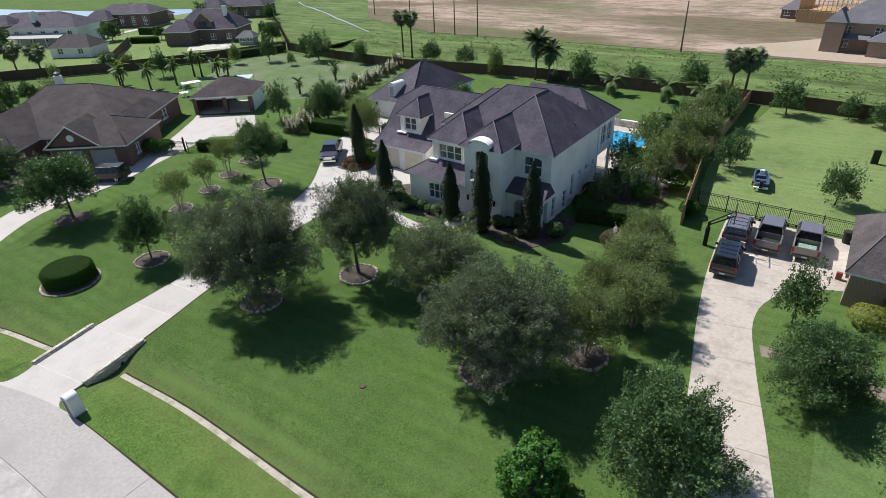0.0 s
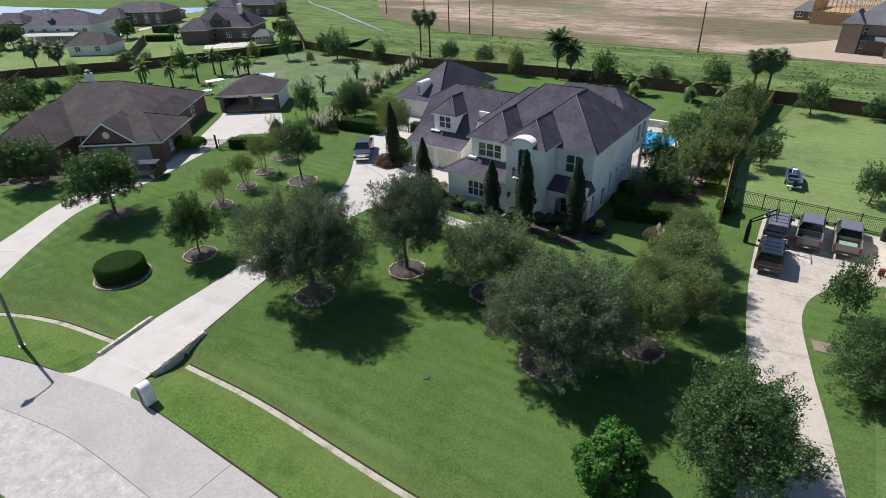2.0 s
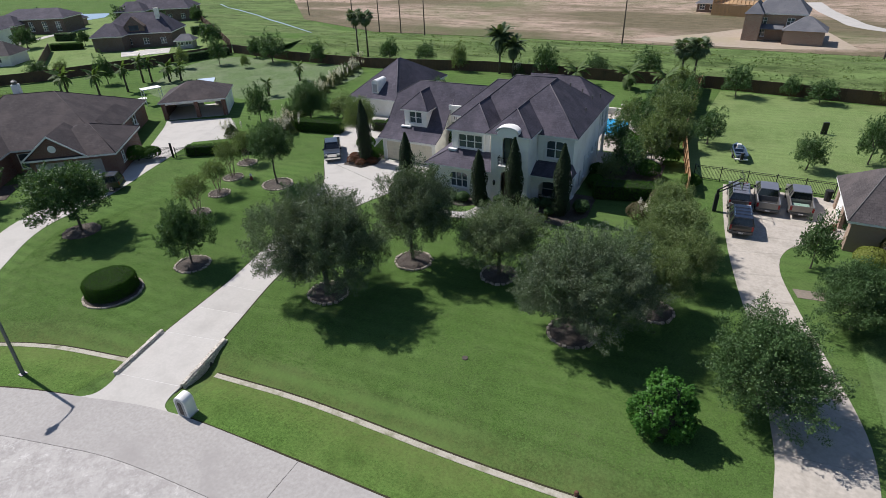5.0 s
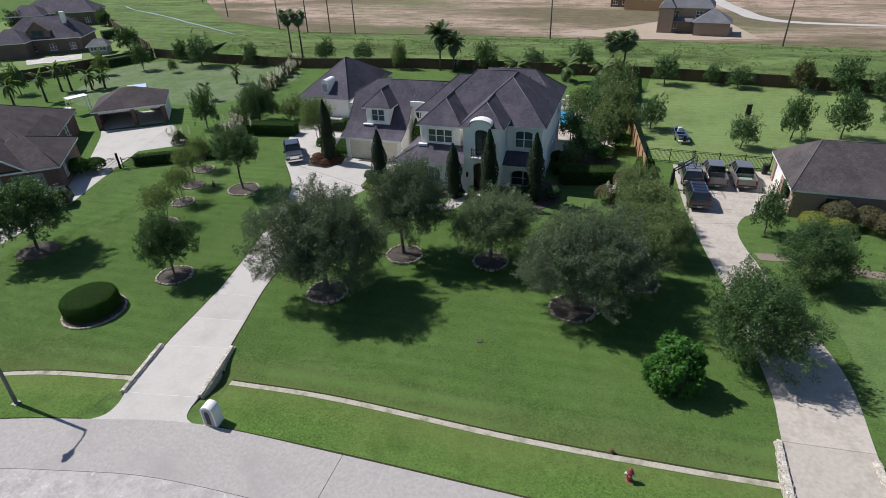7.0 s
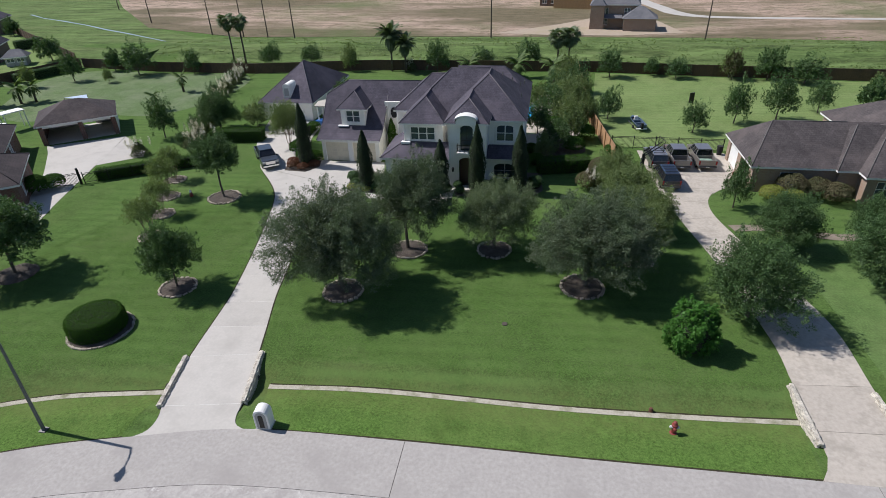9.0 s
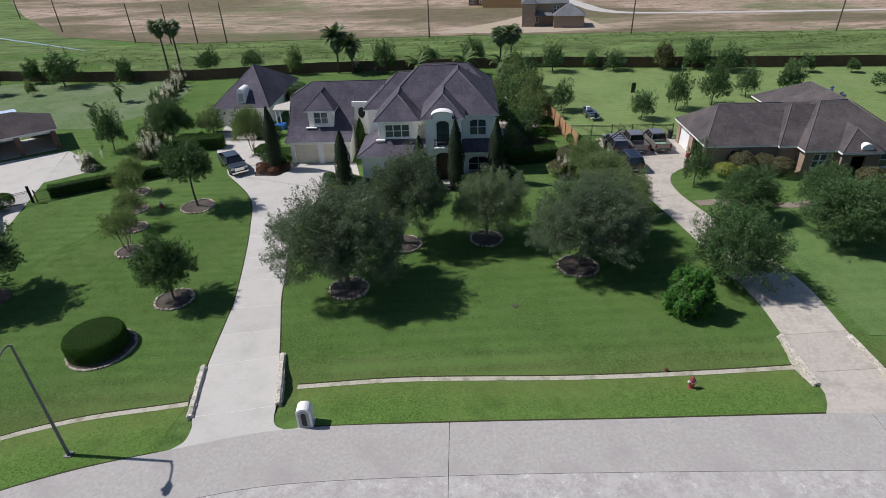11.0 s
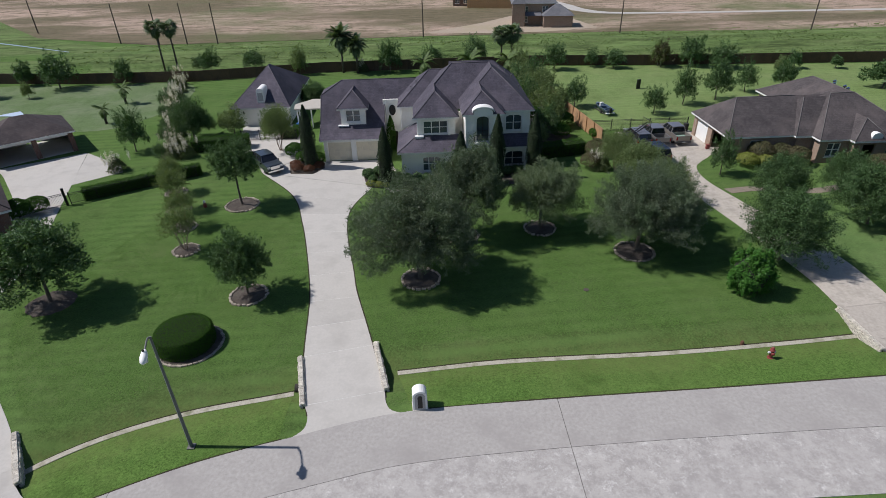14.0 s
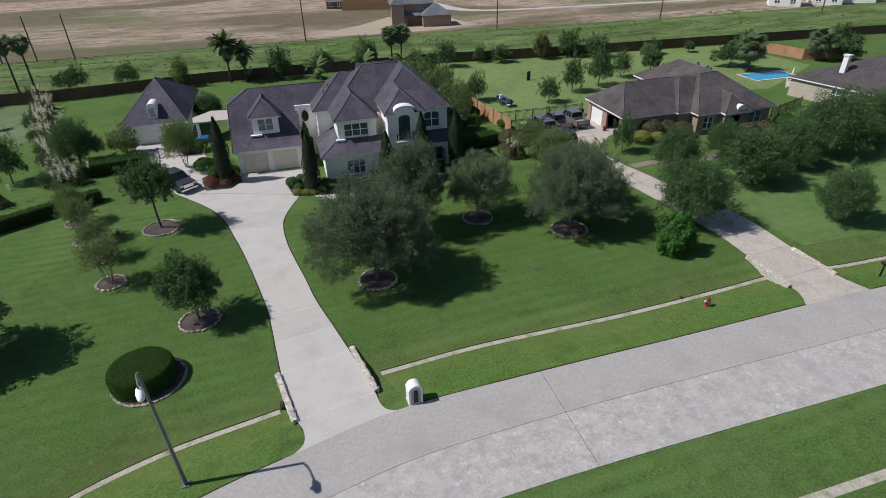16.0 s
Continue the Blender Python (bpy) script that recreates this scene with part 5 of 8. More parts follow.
def plain_house(name, x, y, turn, w, d, eave, topz, wallm, roofm, label, two=True, wing=True):
    """A distant house: walls with windows, hipped roofs, a front wing."""
    ob = thing(name, Matrix.Translation((x, y, 0)) @ Matrix.Rotation(radians(turn), 4, "Z"), label, "house")
    part("roof", hip(-w / 2 - 0.5, w / 2 + 0.5, -d / 2 - 0.5, d / 2 + 0.5, eave, topz, (d / 2, d / 2.5)), roofm, ob)
    part("fascia", eaves(-w / 2 - 0.5, w / 2 + 0.5, -d / 2 - 0.5, d / 2 + 0.5, eave), WHITE, ob)
    n = max(2, int(w / 4))
    ops = []
    for lv in ((0.8, 2.2), (eave - 2.2, eave - 0.8)) if two else ((0.8, 2.2),):
        for k in range(n):
            u = w * (k + 0.5) / n
            ops.append((u - 0.7, u + 0.7, *lv))
    for p0, p1, op in (((-w / 2, -d / 2), (w / 2, -d / 2), ops), ((w / 2, -d / 2), (w / 2, d / 2), []), ((w / 2, d / 2), (-w / 2, d / 2), []), ((-w / 2, d / 2), (-w / 2, -d / 2), [])):
        wl, m = wall("wall", p0, p1, 0, eave - 0.2, op, ob, wallm)
        for o in op:
            window(ob, m, *o, cols=2, rows=2)
    if wing:
        e2 = eave if not two else 3.0
        part("wing_roof", hip(-w / 2 - 0.8, -w / 2 + w * 0.42, -d / 2 - 4.5, -d / 2 + 3.5, e2 + 0.03, e2 + 2.6, (3.0, 3.0)), roofm, ob)
        part("wing_fascia", eaves(-w / 2 - 0.8, -w / 2 + w * 0.42, -d / 2 - 4.5, -d / 2 + 3.5, e2 + 0.024), WHITE, ob)
        f = Form().box(-w / 2 - 0.4, -w / 2 + w * 0.42 - 0.4, -d / 2 - 4.1, -d / 2 - 0.02, 0, e2 - 0.17)
        part("wing_wall", f, wallm, ob)
    return ob


SLATE = roof_mat("slate_grey_shingles", (0.11, 0.11, 0.12), (0.15, 0.15, 0.16), (0.09, 0.09, 0.10))
DARKBRICK = brick_mat("brown_brick", (0.16, 0.10, 0.075), (0.115, 0.075, 0.06), (0.2, 0.18, 0.16))
PINKISH = surface("pinkish_brick", (0.36, 0.24, 0.19), (0.30, 0.20, 0.155), 3.0, 0.9, 0.2, (0.25, 0.17, 0.13), 0.4)
hd = plain_house("brick_villa", -142, 95, 30, 17, 10, 3.4, 7.6, DARKBRICK, ROOF, "large dark brick house with steep dark roofs by a pool", two=False)
part("chimney", Form().box(4.6, 5.5, -2.0, -1.1, 5, 8.6), STUCCO, hd)
part("gable_wall", Form().side([(-2.5, 3.6), (2.4, 3.6), (2.4, 5.0), (0, 7.2), (-2.5, 5.0)], -5.0, -3.4, "y"), DARKBRICK, hd)
part("gable_window", Form().box(-1.2, 1.1, -5.06, -5.01, 4.0, 5.2), GLASS, hd)
hb = plain_house("stucco_villa", -185.5, 73.5, 30, 20, 11, 4.5, 7.2, STUCCO, ROOF, "large cream house with dark roofs and a chimney", wing=False)
part("chimney", Form().box(-4.0, -2.8, -3.5, -2.4, 5, 8.6), STUCCO, hb)
part("veranda_roof", Form().prism([(-9, -9.0), (7, -9.0), (7, -5.6), (-9, -5.6)], [2.2, 2.2, 3.0, 3.0], [2.35, 2.35, 3.15, 3.15]), GREYPANEL, hb)
for k in range(5):
    part("veranda_post", Form().box(-8.8 + k * 3.8, -8.55 + k * 3.8, -8.9, -8.65, 0, 2.25), WHITE, hb)
plain_house("white_garage", -156.2, 66, 31, 10.5, 7, 2.3, 4.9, WHITE, ROOF_GREY, "low white garage with a grey hipped roof", two=False, wing=False)
plain_house("brick_mansion", -196.4, 101, 28, 20, 10, 4.2, 6.6, DARKBRICK, ROOF, "large dark brick house in front of the lake")
plain_house("pink_brick_house", -194.2, 46, 31, 19, 15, 5.2, 8.8, PINKISH, ROOF_BROWN, "tall pinkish brick house with a dark roof", wing=False)
plain_house("lake_house", -217, 81, 29, 26, 11, 3.2, 5.8, DARKBRICK, ROOF, "long dark-roofed house beside the lake", two=False)
plain_house("far_house", -177, 129.5, 28, 21, 10, 3.8, 7.0, DARKBRICK, ROOF, "dark brick house among trees beside the grass channel", two=False)
plain_house("small_outbuilding", -198.8, 113, 28, 5.4, 4.6, 2.0, 3.5, PINKISH, ROOF, "small pinkish outbuilding with a dark roof", two=False, wing=False)
plain_house("garden_shed", -126.6, 94.4, 31, 3.8, 3.2, 1.9, 3.2, GREYPANEL, SLATE, "small grey garden shed beside the brick villa", two=False, wing=False)
plain_house("white_cottage", -117, 17, 60, 10, 9, 2.8, 5.4, WHITE, ROOF_GREY, "white house with a grey roof past the lawn", two=False, wing=False)
b1 = plain_house("new_brick_house", 1.6, 140.5, -6, 10, 8.5, 5.4, 8.8, TAN_BRICK, SLATE, "new brick house with grey roofs on bare earth", wing=False)
part("garage_roof", hip(1.5, 9.5, -8.5, -1.5, 2.8, 5.2, (3.5, 3.5)), SLATE, b1)
part("garage_wall", Form().box(1.9, 9.1, -8.1, -1.9, 0, 2.8), TAN_BRICK, b1)
part("porch_roof", Form().prism([(-3, -6.2), (1.5, -6.2), (1.5, -4.4), (-3, -4.4)], [2.5, 2.5, 3.2, 3.2], [2.62, 2.62, 3.32, 3.32]), SLATE, b1)
part("wing_roof", hip(-6.2, -2.4, -6.6, 1, 5.41, 7.6, (1.9, 1.9), "y"), SLATE, b1)
part("wing_wall", Form().box(-5.9, -2.7, -6.3, -4.4, 0, 5.3), TAN_BRICK, b1)
for k, (x, y, w) in enumerate(((108.5, 122, 8), (121, 120, 8), (132, 119, 8), (150, 117, 9))):
    plain_house("white_new_house", x, y + 4, -38, w, 7, 4.6, 7.0, WHITE, SLATE, "new white house with a grey roof beyond the field", wing=False)
shell = thing("timber_frame_house", Matrix.Translation((-5, 173, 0)) @ Matrix.Rotation(radians(-15), 4, "Z"), "unfinished two-storey house of bare timber framing", "building site")
for k in range(16):
    x = -7.5 + k
    part("stud", Form().box(x - 0.05, x + 0.05, -4.5, -4.4, 0, 5.4), FRAMING, shell)
    part("stud", Form().box(x - 0.05, x + 0.05, 4.4, 4.5, 0, 5.4), FRAMING, shell)
    part("rafter", Form().side([(-4.6, 5.35), (0, 8.6), (4.6, 5.35), (4.6, 5.55), (0, 8.85), (-4.6, 5.55)], x - 0.05, x + 0.05), FRAMING, shell)
part("sheathing", Form().box(-7.6, 7.6, -4.39, -4.3, 0, 2.7).box(-7.6, -7.5, -4.3, 4.3, 0, 5.4), FRAMING, shell)
part("floor_deck", Form().box(-7.5, 7.5, -4.3, 4.4, 2.75, 2.95), FRAMING, shell)
plain_house("grey_site_house", -14.5, 178, -10, 5.4, 5, 2.4, 4.4, DARKBRICK, SLATE, "small brick house at the building site", two=False, wing=False)

# ---------------------------------------------------------------- trees and planting
def leaves(name, c, n, size, slim, rng, material, droop=0.0, along=0.0):
    """One mesh of small pointed leaves at the points c, facing n with some scatter."""
    k = len(c)
    n = n + rng.normal(0, 0.55, (k, 3))
    n /= np.linalg.norm(n, axis=1)[:, None]
    t = np.cross(n, rng.normal(0, 1, (k, 3)))
    t /= np.linalg.norm(t, axis=1)[:, None]
    if along:
        out = n * along + rng.normal(0, 0.5, (k, 3))
        t, n = out / np.linalg.norm(out, axis=1)[:, None], np.cross(out, t)
        n /= np.linalg.norm(n, axis=1)[:, None]
        n *= np.where(n[:, 2:] < 0, -1, 1)
    t[:, 2] -= droop
    b = np.cross(n, t)
    s = size * rng.uniform(0.65, 1.35, (k, 1))
    v = np.stack([c - t * s * 0.5, c + b * s * slim * 0.5 + n * s * 0.08, c + t * s * 0.5, c - b * s * slim * 0.5 + n * s * 0.08], 1).reshape(-1, 3)
    me = bpy.data.meshes.new(name)
    me.vertices.add(4 * k), me.loops.add(4 * k), me.polygons.add(k)
    me.vertices.foreach_set("co", v.ravel())
    me.loops.foreach_set("vertex_index", np.arange(4 * k))
    me.polygons.foreach_set("loop_start", np.arange(0, 4 * k, 4))
    me.polygons.foreach_set("loop_total", np.full(k, 4))
    me.update(calc_edges=True)
    me.materials.append(material)
    return me


def crown(name, seed, r, z0, z1, blobs, clumps, per, size, material, slim=0.42, spread=0.026, low=-0.42, peak=0.72, along=0.8, reach=0.2):
    """Leaves on feathery twigs over an uneven dome, from z0 to z1. Gives the mesh and the ends of its limbs."""
    rng = np.random.default_rng(seed)
    k = np.arange(blobs) + 0.5
    zz = 1 - (1 - low) * k / blobs
    a = math.pi * (1 + 5 ** 0.5) * k + rng.normal(0, 0.35, blobs)
    q = np.sqrt(np.maximum(0, 1 - zz ** 2))
    D = np.stack([q * np.cos(a), q * np.sin(a), zz], 1)
    far = rng.uniform(0.80, 1.12, blobs) * (1 + 0.07 * np.sin(2 * a + seed) + 0.06 * np.sin(3 * a + 2.1 * seed))
    w = rng.uniform(low, 1, clumps)
    b = rng.uniform(0, 2 * math.pi, clumps)
    q = np.sqrt(1 - w ** 2)
    d = np.stack([q * np.cos(b), q * np.sin(b), w], 1)
    near = d @ D.T
    i = near.argmax(1)
    lobe = np.clip((near.max(1) - 0.92) / 0.07, 0, 1)
    C = d * ((far[i] * (0.72 + 0.28 * lobe)) * (1 - 0.30 * rng.random(clumps) ** 1.7))[:, None]
    axis = d * 0.8 + rng.normal(0, 0.34, (clumps, 3))
    axis[:, 2] += np.where(d[:, 2] > 0, 0.5, 0.05)
    axis /= np.linalg.norm(axis, axis=1)[:, None]
    L = reach * rng.uniform(0.5, 1.6, clumps)
    j = np.repeat(np.arange(clumps), per)
    t = rng.uniform(-1.0, 0.35, len(j))
    U = C[j] + axis[j] * (t * L[j])[:, None] + rng.normal(0, 1, (len(j), 3)) * (spread * (1.0 - 0.75 * np.maximum(t, 0) / 0.35))[:, None]
    zc = z0 + (z1 - z0) * (1 - peak)

    def real(V):
        return np.stack([V[:, 0] * r, V[:, 1] * r, zc + np.where(V[:, 2] > 0, V[:, 2] * (z1 - zc), V[:, 2] * (zc - z0) / -low)], 1)
    m = clumps * per // 6
    e = rng.normal(0, 1, (m, 3))
    e /= np.linalg.norm(e, axis=1)[:, None]
    e[:, 2] = np.where(e[:, 2] < low, -e[:, 2], e[:, 2])
    P, deep = real(U), real(e * rng.uniform(0.25, 0.72, m)[:, None])
    P[:, 2] = np.maximum(P[:, 2], z0 * 0.8)
    N = axis[j] * 0.9
    N[:, 2] += 0.35
    P, N = np.concatenate([P, deep]), np.concatenate([N, e + np.array([0, 0, 0.6])])
    return leaves(name, P, N, np.where(np.arange(len(P)) < len(j), size, size * 1.8)[:, None], slim, rng, material, 0.0, along), real(D * 0.72)


def trunk(name, seed, C, base_r, fork, limbs, material, stems=1):
    """A tapered trunk, or several stems, with limbs that reach into the crown."""
    rng = np.random.default_rng(seed + 500)
    f = Form()
    targets = C[rng.permutation(len(C))[:limbs]]
    for s in range(stems):
        a = 2 * math.pi * s / max(stems, 1) + seed
        foot = (0.18 * math.cos(a), 0.18 * math.sin(a), -0.05) if stems > 1 else (0, 0, -0.05)
        head = (0.5 * math.cos(a), 0.5 * math.sin(a), fork) if stems > 1 else (rng.normal(0, 0.08), rng.normal(0, 0.08), fork)
        mid = tuple((p + q) / 2 + rng.normal(0, 0.04) for p, q in zip(foot, head))
        f.tube([foot, (foot[0], foot[1], 0.12), mid, head], [base_r * 1.35, base_r, base_r * 0.85, base_r * 0.7], 8)
        knot = len(f.v) - 1
        for t in targets[s::stems]:
            q = Vector(head)
            e = Vector(t)
            m1 = q.lerp(e, 0.45) + Vector((rng.normal(0, 0.15), rng.normal(0, 0.15), 0.25))
            first = len(f.v)
            f.tube([head, m1, e], [base_r * 0.55, base_r * 0.33, base_r * 0.08], 5, False)
            f.f = [tuple(knot if i == first else i for i in q) for q in f.f[-10:]] if len(f.f) < 11 else f.f[:-10] + [tuple(knot if i == first else i for i in q) for q in f.f[-10:]]
    return f.mesh(name, material, True)


def tree_kind(name, seeds, r, z0, z1, blobs, clumps, per, size, leafm, barkm, base_r, fork, limbs, stems=1, **kw):
    made = []
    for s in seeds:
        cm, C = crown(name + "_crown", s, r, z0, z1, blobs, clumps, per, size, leafm, **kw)
        made.append((trunk(name + "_trunk", s, C, base_r, fork, limbs, barkm, stems), cm, r, z1))
    return made


def plant(kind, i, x, y, h, r, turn, name, label, group="", lean=(0.0, 0.0)):
    """Stands a tree of that kind at its place, scaled to its height and spread."""
    tm, cm, r0, z1 = kind[i % len(kind)]
    m = Matrix.Translation((x, y, float(height(x, y)))) @ Matrix.Rotation(turn, 4, "Z") @ Matrix.Diagonal((r / r0, r / r0, h / z1, 1))
    ob = thing(name, m, label, "tree", group)
    part("trunk", tm, None, ob)
    off = Matrix.Rotation(-turn, 3, "Z") @ Vector((lean[0] * r0 / r, lean[1] * r0 / r, 0))
    part("crown", cm, None, ob, m=Matrix.Translation(off))
    return ob


BIG = tree_kind("oak", (1, 2), 5.0, 2.5, 9.2, 44, 680, 165, 0.12, OAK, BARK, 0.24, 2.5, 30, spread=0.038)
MID = tree_kind("oak", (3, 4), 3.7, 2.7, 8.4, 32, 470, 130, 0.12, OAK, BARK, 0.17, 2.6, 24, spread=0.042)
MID_PALE = tree_kind("oak", (23,), 3.7, 2.4, 8.4, 32, 430, 110, 0.125, OAK_PALE, BARK, 0.17, 2.6, 24, spread=0.046, reach=0.26)
SMALL = tree_kind("oak", (5, 6), 2.5, 1.7, 5.6, 24, 290, 62, 0.145, OAK_GREEN, BARK, 0.09, 1.9, 16, spread=0.046, reach=0.24)
TALL = tree_kind("oak", (17,), 2.5, 3.2, 7.3, 22, 280, 62, 0.145, OAK_GREEN, BARK, 0.11, 3.2, 14, spread=0.046, reach=0.24)
AIRY = tree_kind("crape", (7, 8), 2.2, 1.9, 4.6, 20, 190, 32, 0.12, CRAPE, BARK_PALE, 0.045, 1.3, 20, stems=5, spread=0.05, reach=0.3)
AIRY_BIG = tree_kind("crape", (9, 10), 3.2, 2.1, 6.8, 26, 520, 42, 0.14, CRAPE, BARK_PALE, 0.06, 1.6, 22, stems=5, spread=0.045, reach=0.26)
FAR = tree_kind("shade_tree", (11, 12, 13), 2.5, 0.9, 5.6, 18, 130, 26, 0.24, OAK_GREEN, BARK, 0.10, 1.5, 12, spread=0.06, reach=0.22)
FAR_PALE = tree_kind("pale_tree", (14, 15), 2.5, 0.8, 5.6, 18, 135, 25, 0.25, CRAPE, BARK, 0.09, 1.5, 12, spread=0.065, reach=0.22)
REMOTE = tree_kind("shade_tree", (18, 19, 20), 2.7, 0.9, 5.6, 16, 100, 24, 0.36, OAK_GREEN, BARK, 0.12, 1.5, 8, spread=0.075, reach=0.2)
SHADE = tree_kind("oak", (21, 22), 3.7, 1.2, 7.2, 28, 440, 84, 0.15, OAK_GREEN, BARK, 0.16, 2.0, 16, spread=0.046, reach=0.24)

OAK_TREES = [(BIG, -29.0, 21.6, 8.9, 4.85, 0.0), (MID, -25.4, 28.4, 8.8, 3.4, 0.7), (MID_PALE, -18.05, 29.1, 6.8, 3.5, 0.2), (BIG, -10.7, 24.5, 7.8, 4.5, 0.6), (SHADE, 0.2, 22.3, 6.6, 3.5, 0.0)]
for k, (kind, x, y, h, r, lean) in enumerate(OAK_TREES):
    plant(kind, k, x, y, h, r, k * 1.3, "live_oak", "dense grey-green live oak in a mulched ring on the lawn" if k < 4 else "dense green oak on the lawn beside a weathered driveway", "oaks on the front lawn", (lean, 0.0))
for k, (x, y, h, r) in enumerate([(-42.3, 20.4, 5.8, 2.35), (-57.3, 20.5, 7.4, 4.0), (-73.0, 10.3, 6.0, 3.6), (-73.6, 19.1, 6.0, 3.4)]):
    plant(SMALL, k, x, y, h, r, k * 2.1, "young_oak", "young dark green oak with a slender trunk on the lawn", "young oaks")
for k, (x, y, h, r) in enumerate([(-49.6, 27.7, 4.6, 2.0), (-51.3, 32.1, 4.2, 1.7), (-53.2, 36.0, 4.9, 1.8), (-55.0, 40.1, 4.4, 1.7)]):
    plant(AIRY, k, x, y, h, r, k * 1.7, "crape_myrtle", "multi-stemmed pale green crape myrtle in a stone-edged bed", "crape myrtles")
for k, (x, y, h, r) in enumerate([(-6.4, 29.0, 5.6, 2.4), (-6.3, 37.6, 5.0, 3.0), (-5.0, 33.4, 4.8, 2.6), (-7.2, 41.6, 4.9, 2.4), (-7.7, 33.8, 4.6, 1.9)]):
    plant(AIRY_BIG, k, x, y, h, r, k * 1.7, "crape_myrtle", "broad pale green crape myrtle on the edge of the lawn", "crape myrtles")
plant(TALL, 0, -47.0, 36.4, 7.3, 2.6, 0.4, "young_oak", "young dark green oak with a tall bare trunk", "young oaks")
BACK = [(-92.2, 86.6, 6.7, 3.4), (-81.6, 88.4, 5.0, 1.9), (-102.2, 81.4, 6.0, 2.1), (-110.7, 61.5, 5.9, 2.0), (-128.9, 59.6, 4.2, 2.5), (-68.1, 94.6, 4.9, 2.2), (-60.4, 95.6, 4.3, 2.5), (-34.2, 91, 6.3, 2.6), (-26.1, 95, 4.0, 2.4), (-17.7, 96, 5.4, 2.8), (-3.8, 88.8, 5.2, 2.4), (-5.9, 65.6, 4.6, 2.0), (10.1, 65, 6.2, 2.0), (4.2, 61, 4.3, 1.9), (15.7, 66.6, 6.5, 2.5), (22.2, 70.5, 5.1, 1.9), (7, 88.6, 3.7, 2.2), (3.2, 90, 3.5, 1.5), (25.9, 86, 4.6, 3.2), (-64.8, 53.2, 6.2, 2.1), (-99.9, 20.6, 6.0, 2.8), (-105.3, 29.6, 5.8, 2.9), (-128.6, 24.7, 4.0, 1.9), (3.6, 39.5, 4.9, 1.6)]
for k, (x, y, h, r) in enumerate(BACK):
    plant(FAR, k, x, y, h, r, k * 1.1, "shade_tree", "rounded dark green garden tree", "garden trees")
for k, (x, y, h, r) in enumerate([(-50.8, 91.4, 5.6, 1.8), (15.4, 89, 5.0, 2.1), (34.3, 81.5, 3.0, 1.7), (-53.9, 58.5, 4.0, 2.3), (-15.4, 67.5, 4.8, 2.0), (-11.6, 62, 5.2, 2.2), (-14.2, 50.5, 3.2, 1.6), (-11.6, 71, 5.2, 2.2), (-12.0, 79, 5.0, 2.3)]):
    plant(FAR_PALE, k, x, y, h, r, k * 1.9, "garden_tree", "light green tree with thin foliage", "garden trees")
for k, (x, y, h, r) in enumerate([(11.4, 27.6, 6.4, 3.7), (25.0, 31.6, 7.8, 4.3), (5.6, 32.2, 5.4, 2.8), (13.4, 34.2, 4.8, 2.3), (13.0, 18.2, 5.6, 2.6), (18.6, 29.8, 5.8, 3.2), (33, 33, 6.8, 3.8)]):
    plant(SHADE, k, x, y, h, r, k * 1.9, "shade_oak", "dense dark green oak on the neighbour's lawn", "neighbour's oaks")
plant(SHADE, 1, -58.8, 57.2, 6.0, 2.9, 0.7, "shade_oak", "dark green oak beside the clipped hedge")
plant(SHADE, 0, -45.2, 71.5, 3.7, 2.6, 2.2, "shade_oak", "low dark green tree behind the covered walkway")
plant(AIRY_BIG, 1, -46.3, 51.9, 6.1, 2.4, 1.9, "crape_myrtle", "crape myrtle with tall bare stems beside the court", "crape myrtles")
for k, (x, y, h, r) in enumerate([(-13.0, 53.0, 4.6, 2.2), (-11.0, 57.0, 5.2, 2.1), (-13.0, 64.5, 5.2, 2.3), (-11.4, 67.5, 5.6, 2.3), (-12.8, 73.5, 5.2, 2.4), (-11.0, 84.5, 5.4, 2.4), (-15.2, 59.0, 4.6, 1.9), (-9.6, 70.0, 5.2, 2.0), (-9.8, 78.5, 5.2, 2.2), (-8.8, 62.5, 4.6, 1.6)]):
    plant(FAR_PALE if k % 2 else FAR, k, x, y, h, r, k * 1.5, "garden_tree", "bushy green tree between the pool and the fence", "garden trees")

# clipped and garden planting
def shell(name, seed, sampler, count, size, material, slim=0.6):
    """Leaves over a clipped surface: sampler(rng, n) gives points and normals."""
    rng = np.random.default_rng(seed)
    P, N = sampler(rng, count)
    return leaves(name, P, N, size, slim, rng, material)


def drum(r, h, squash=1.0, round_=0.25):
    def s(rng, n):
        a = rng.uniform(0, 2 * math.pi, n)
        on_top = rng.random(n) < r / (r + 2 * h)
        rr = np.where(on_top, r * np.sqrt(rng.random(n)), r)
        z = np.where(on_top, h, h * rng.random(n))
        edge = np.clip((z - (h - round_)) / round_, 0, 1) * np.clip((rr - (r - round_)) / round_, 0, 1)
        rr = rr - edge * 0.1
        P = np.stack([rr * np.cos(a), rr * np.sin(a) * squash, z - edge * 0.08], 1) + rng.normal(0, 0.035, (n, 3))
        N = np.stack([np.where(on_top, 0, np.cos(a)), np.where(on_top, 0, np.sin(a)), np.where(on_top, 1.0, 0.15)], 1)
        return P, N
    return s


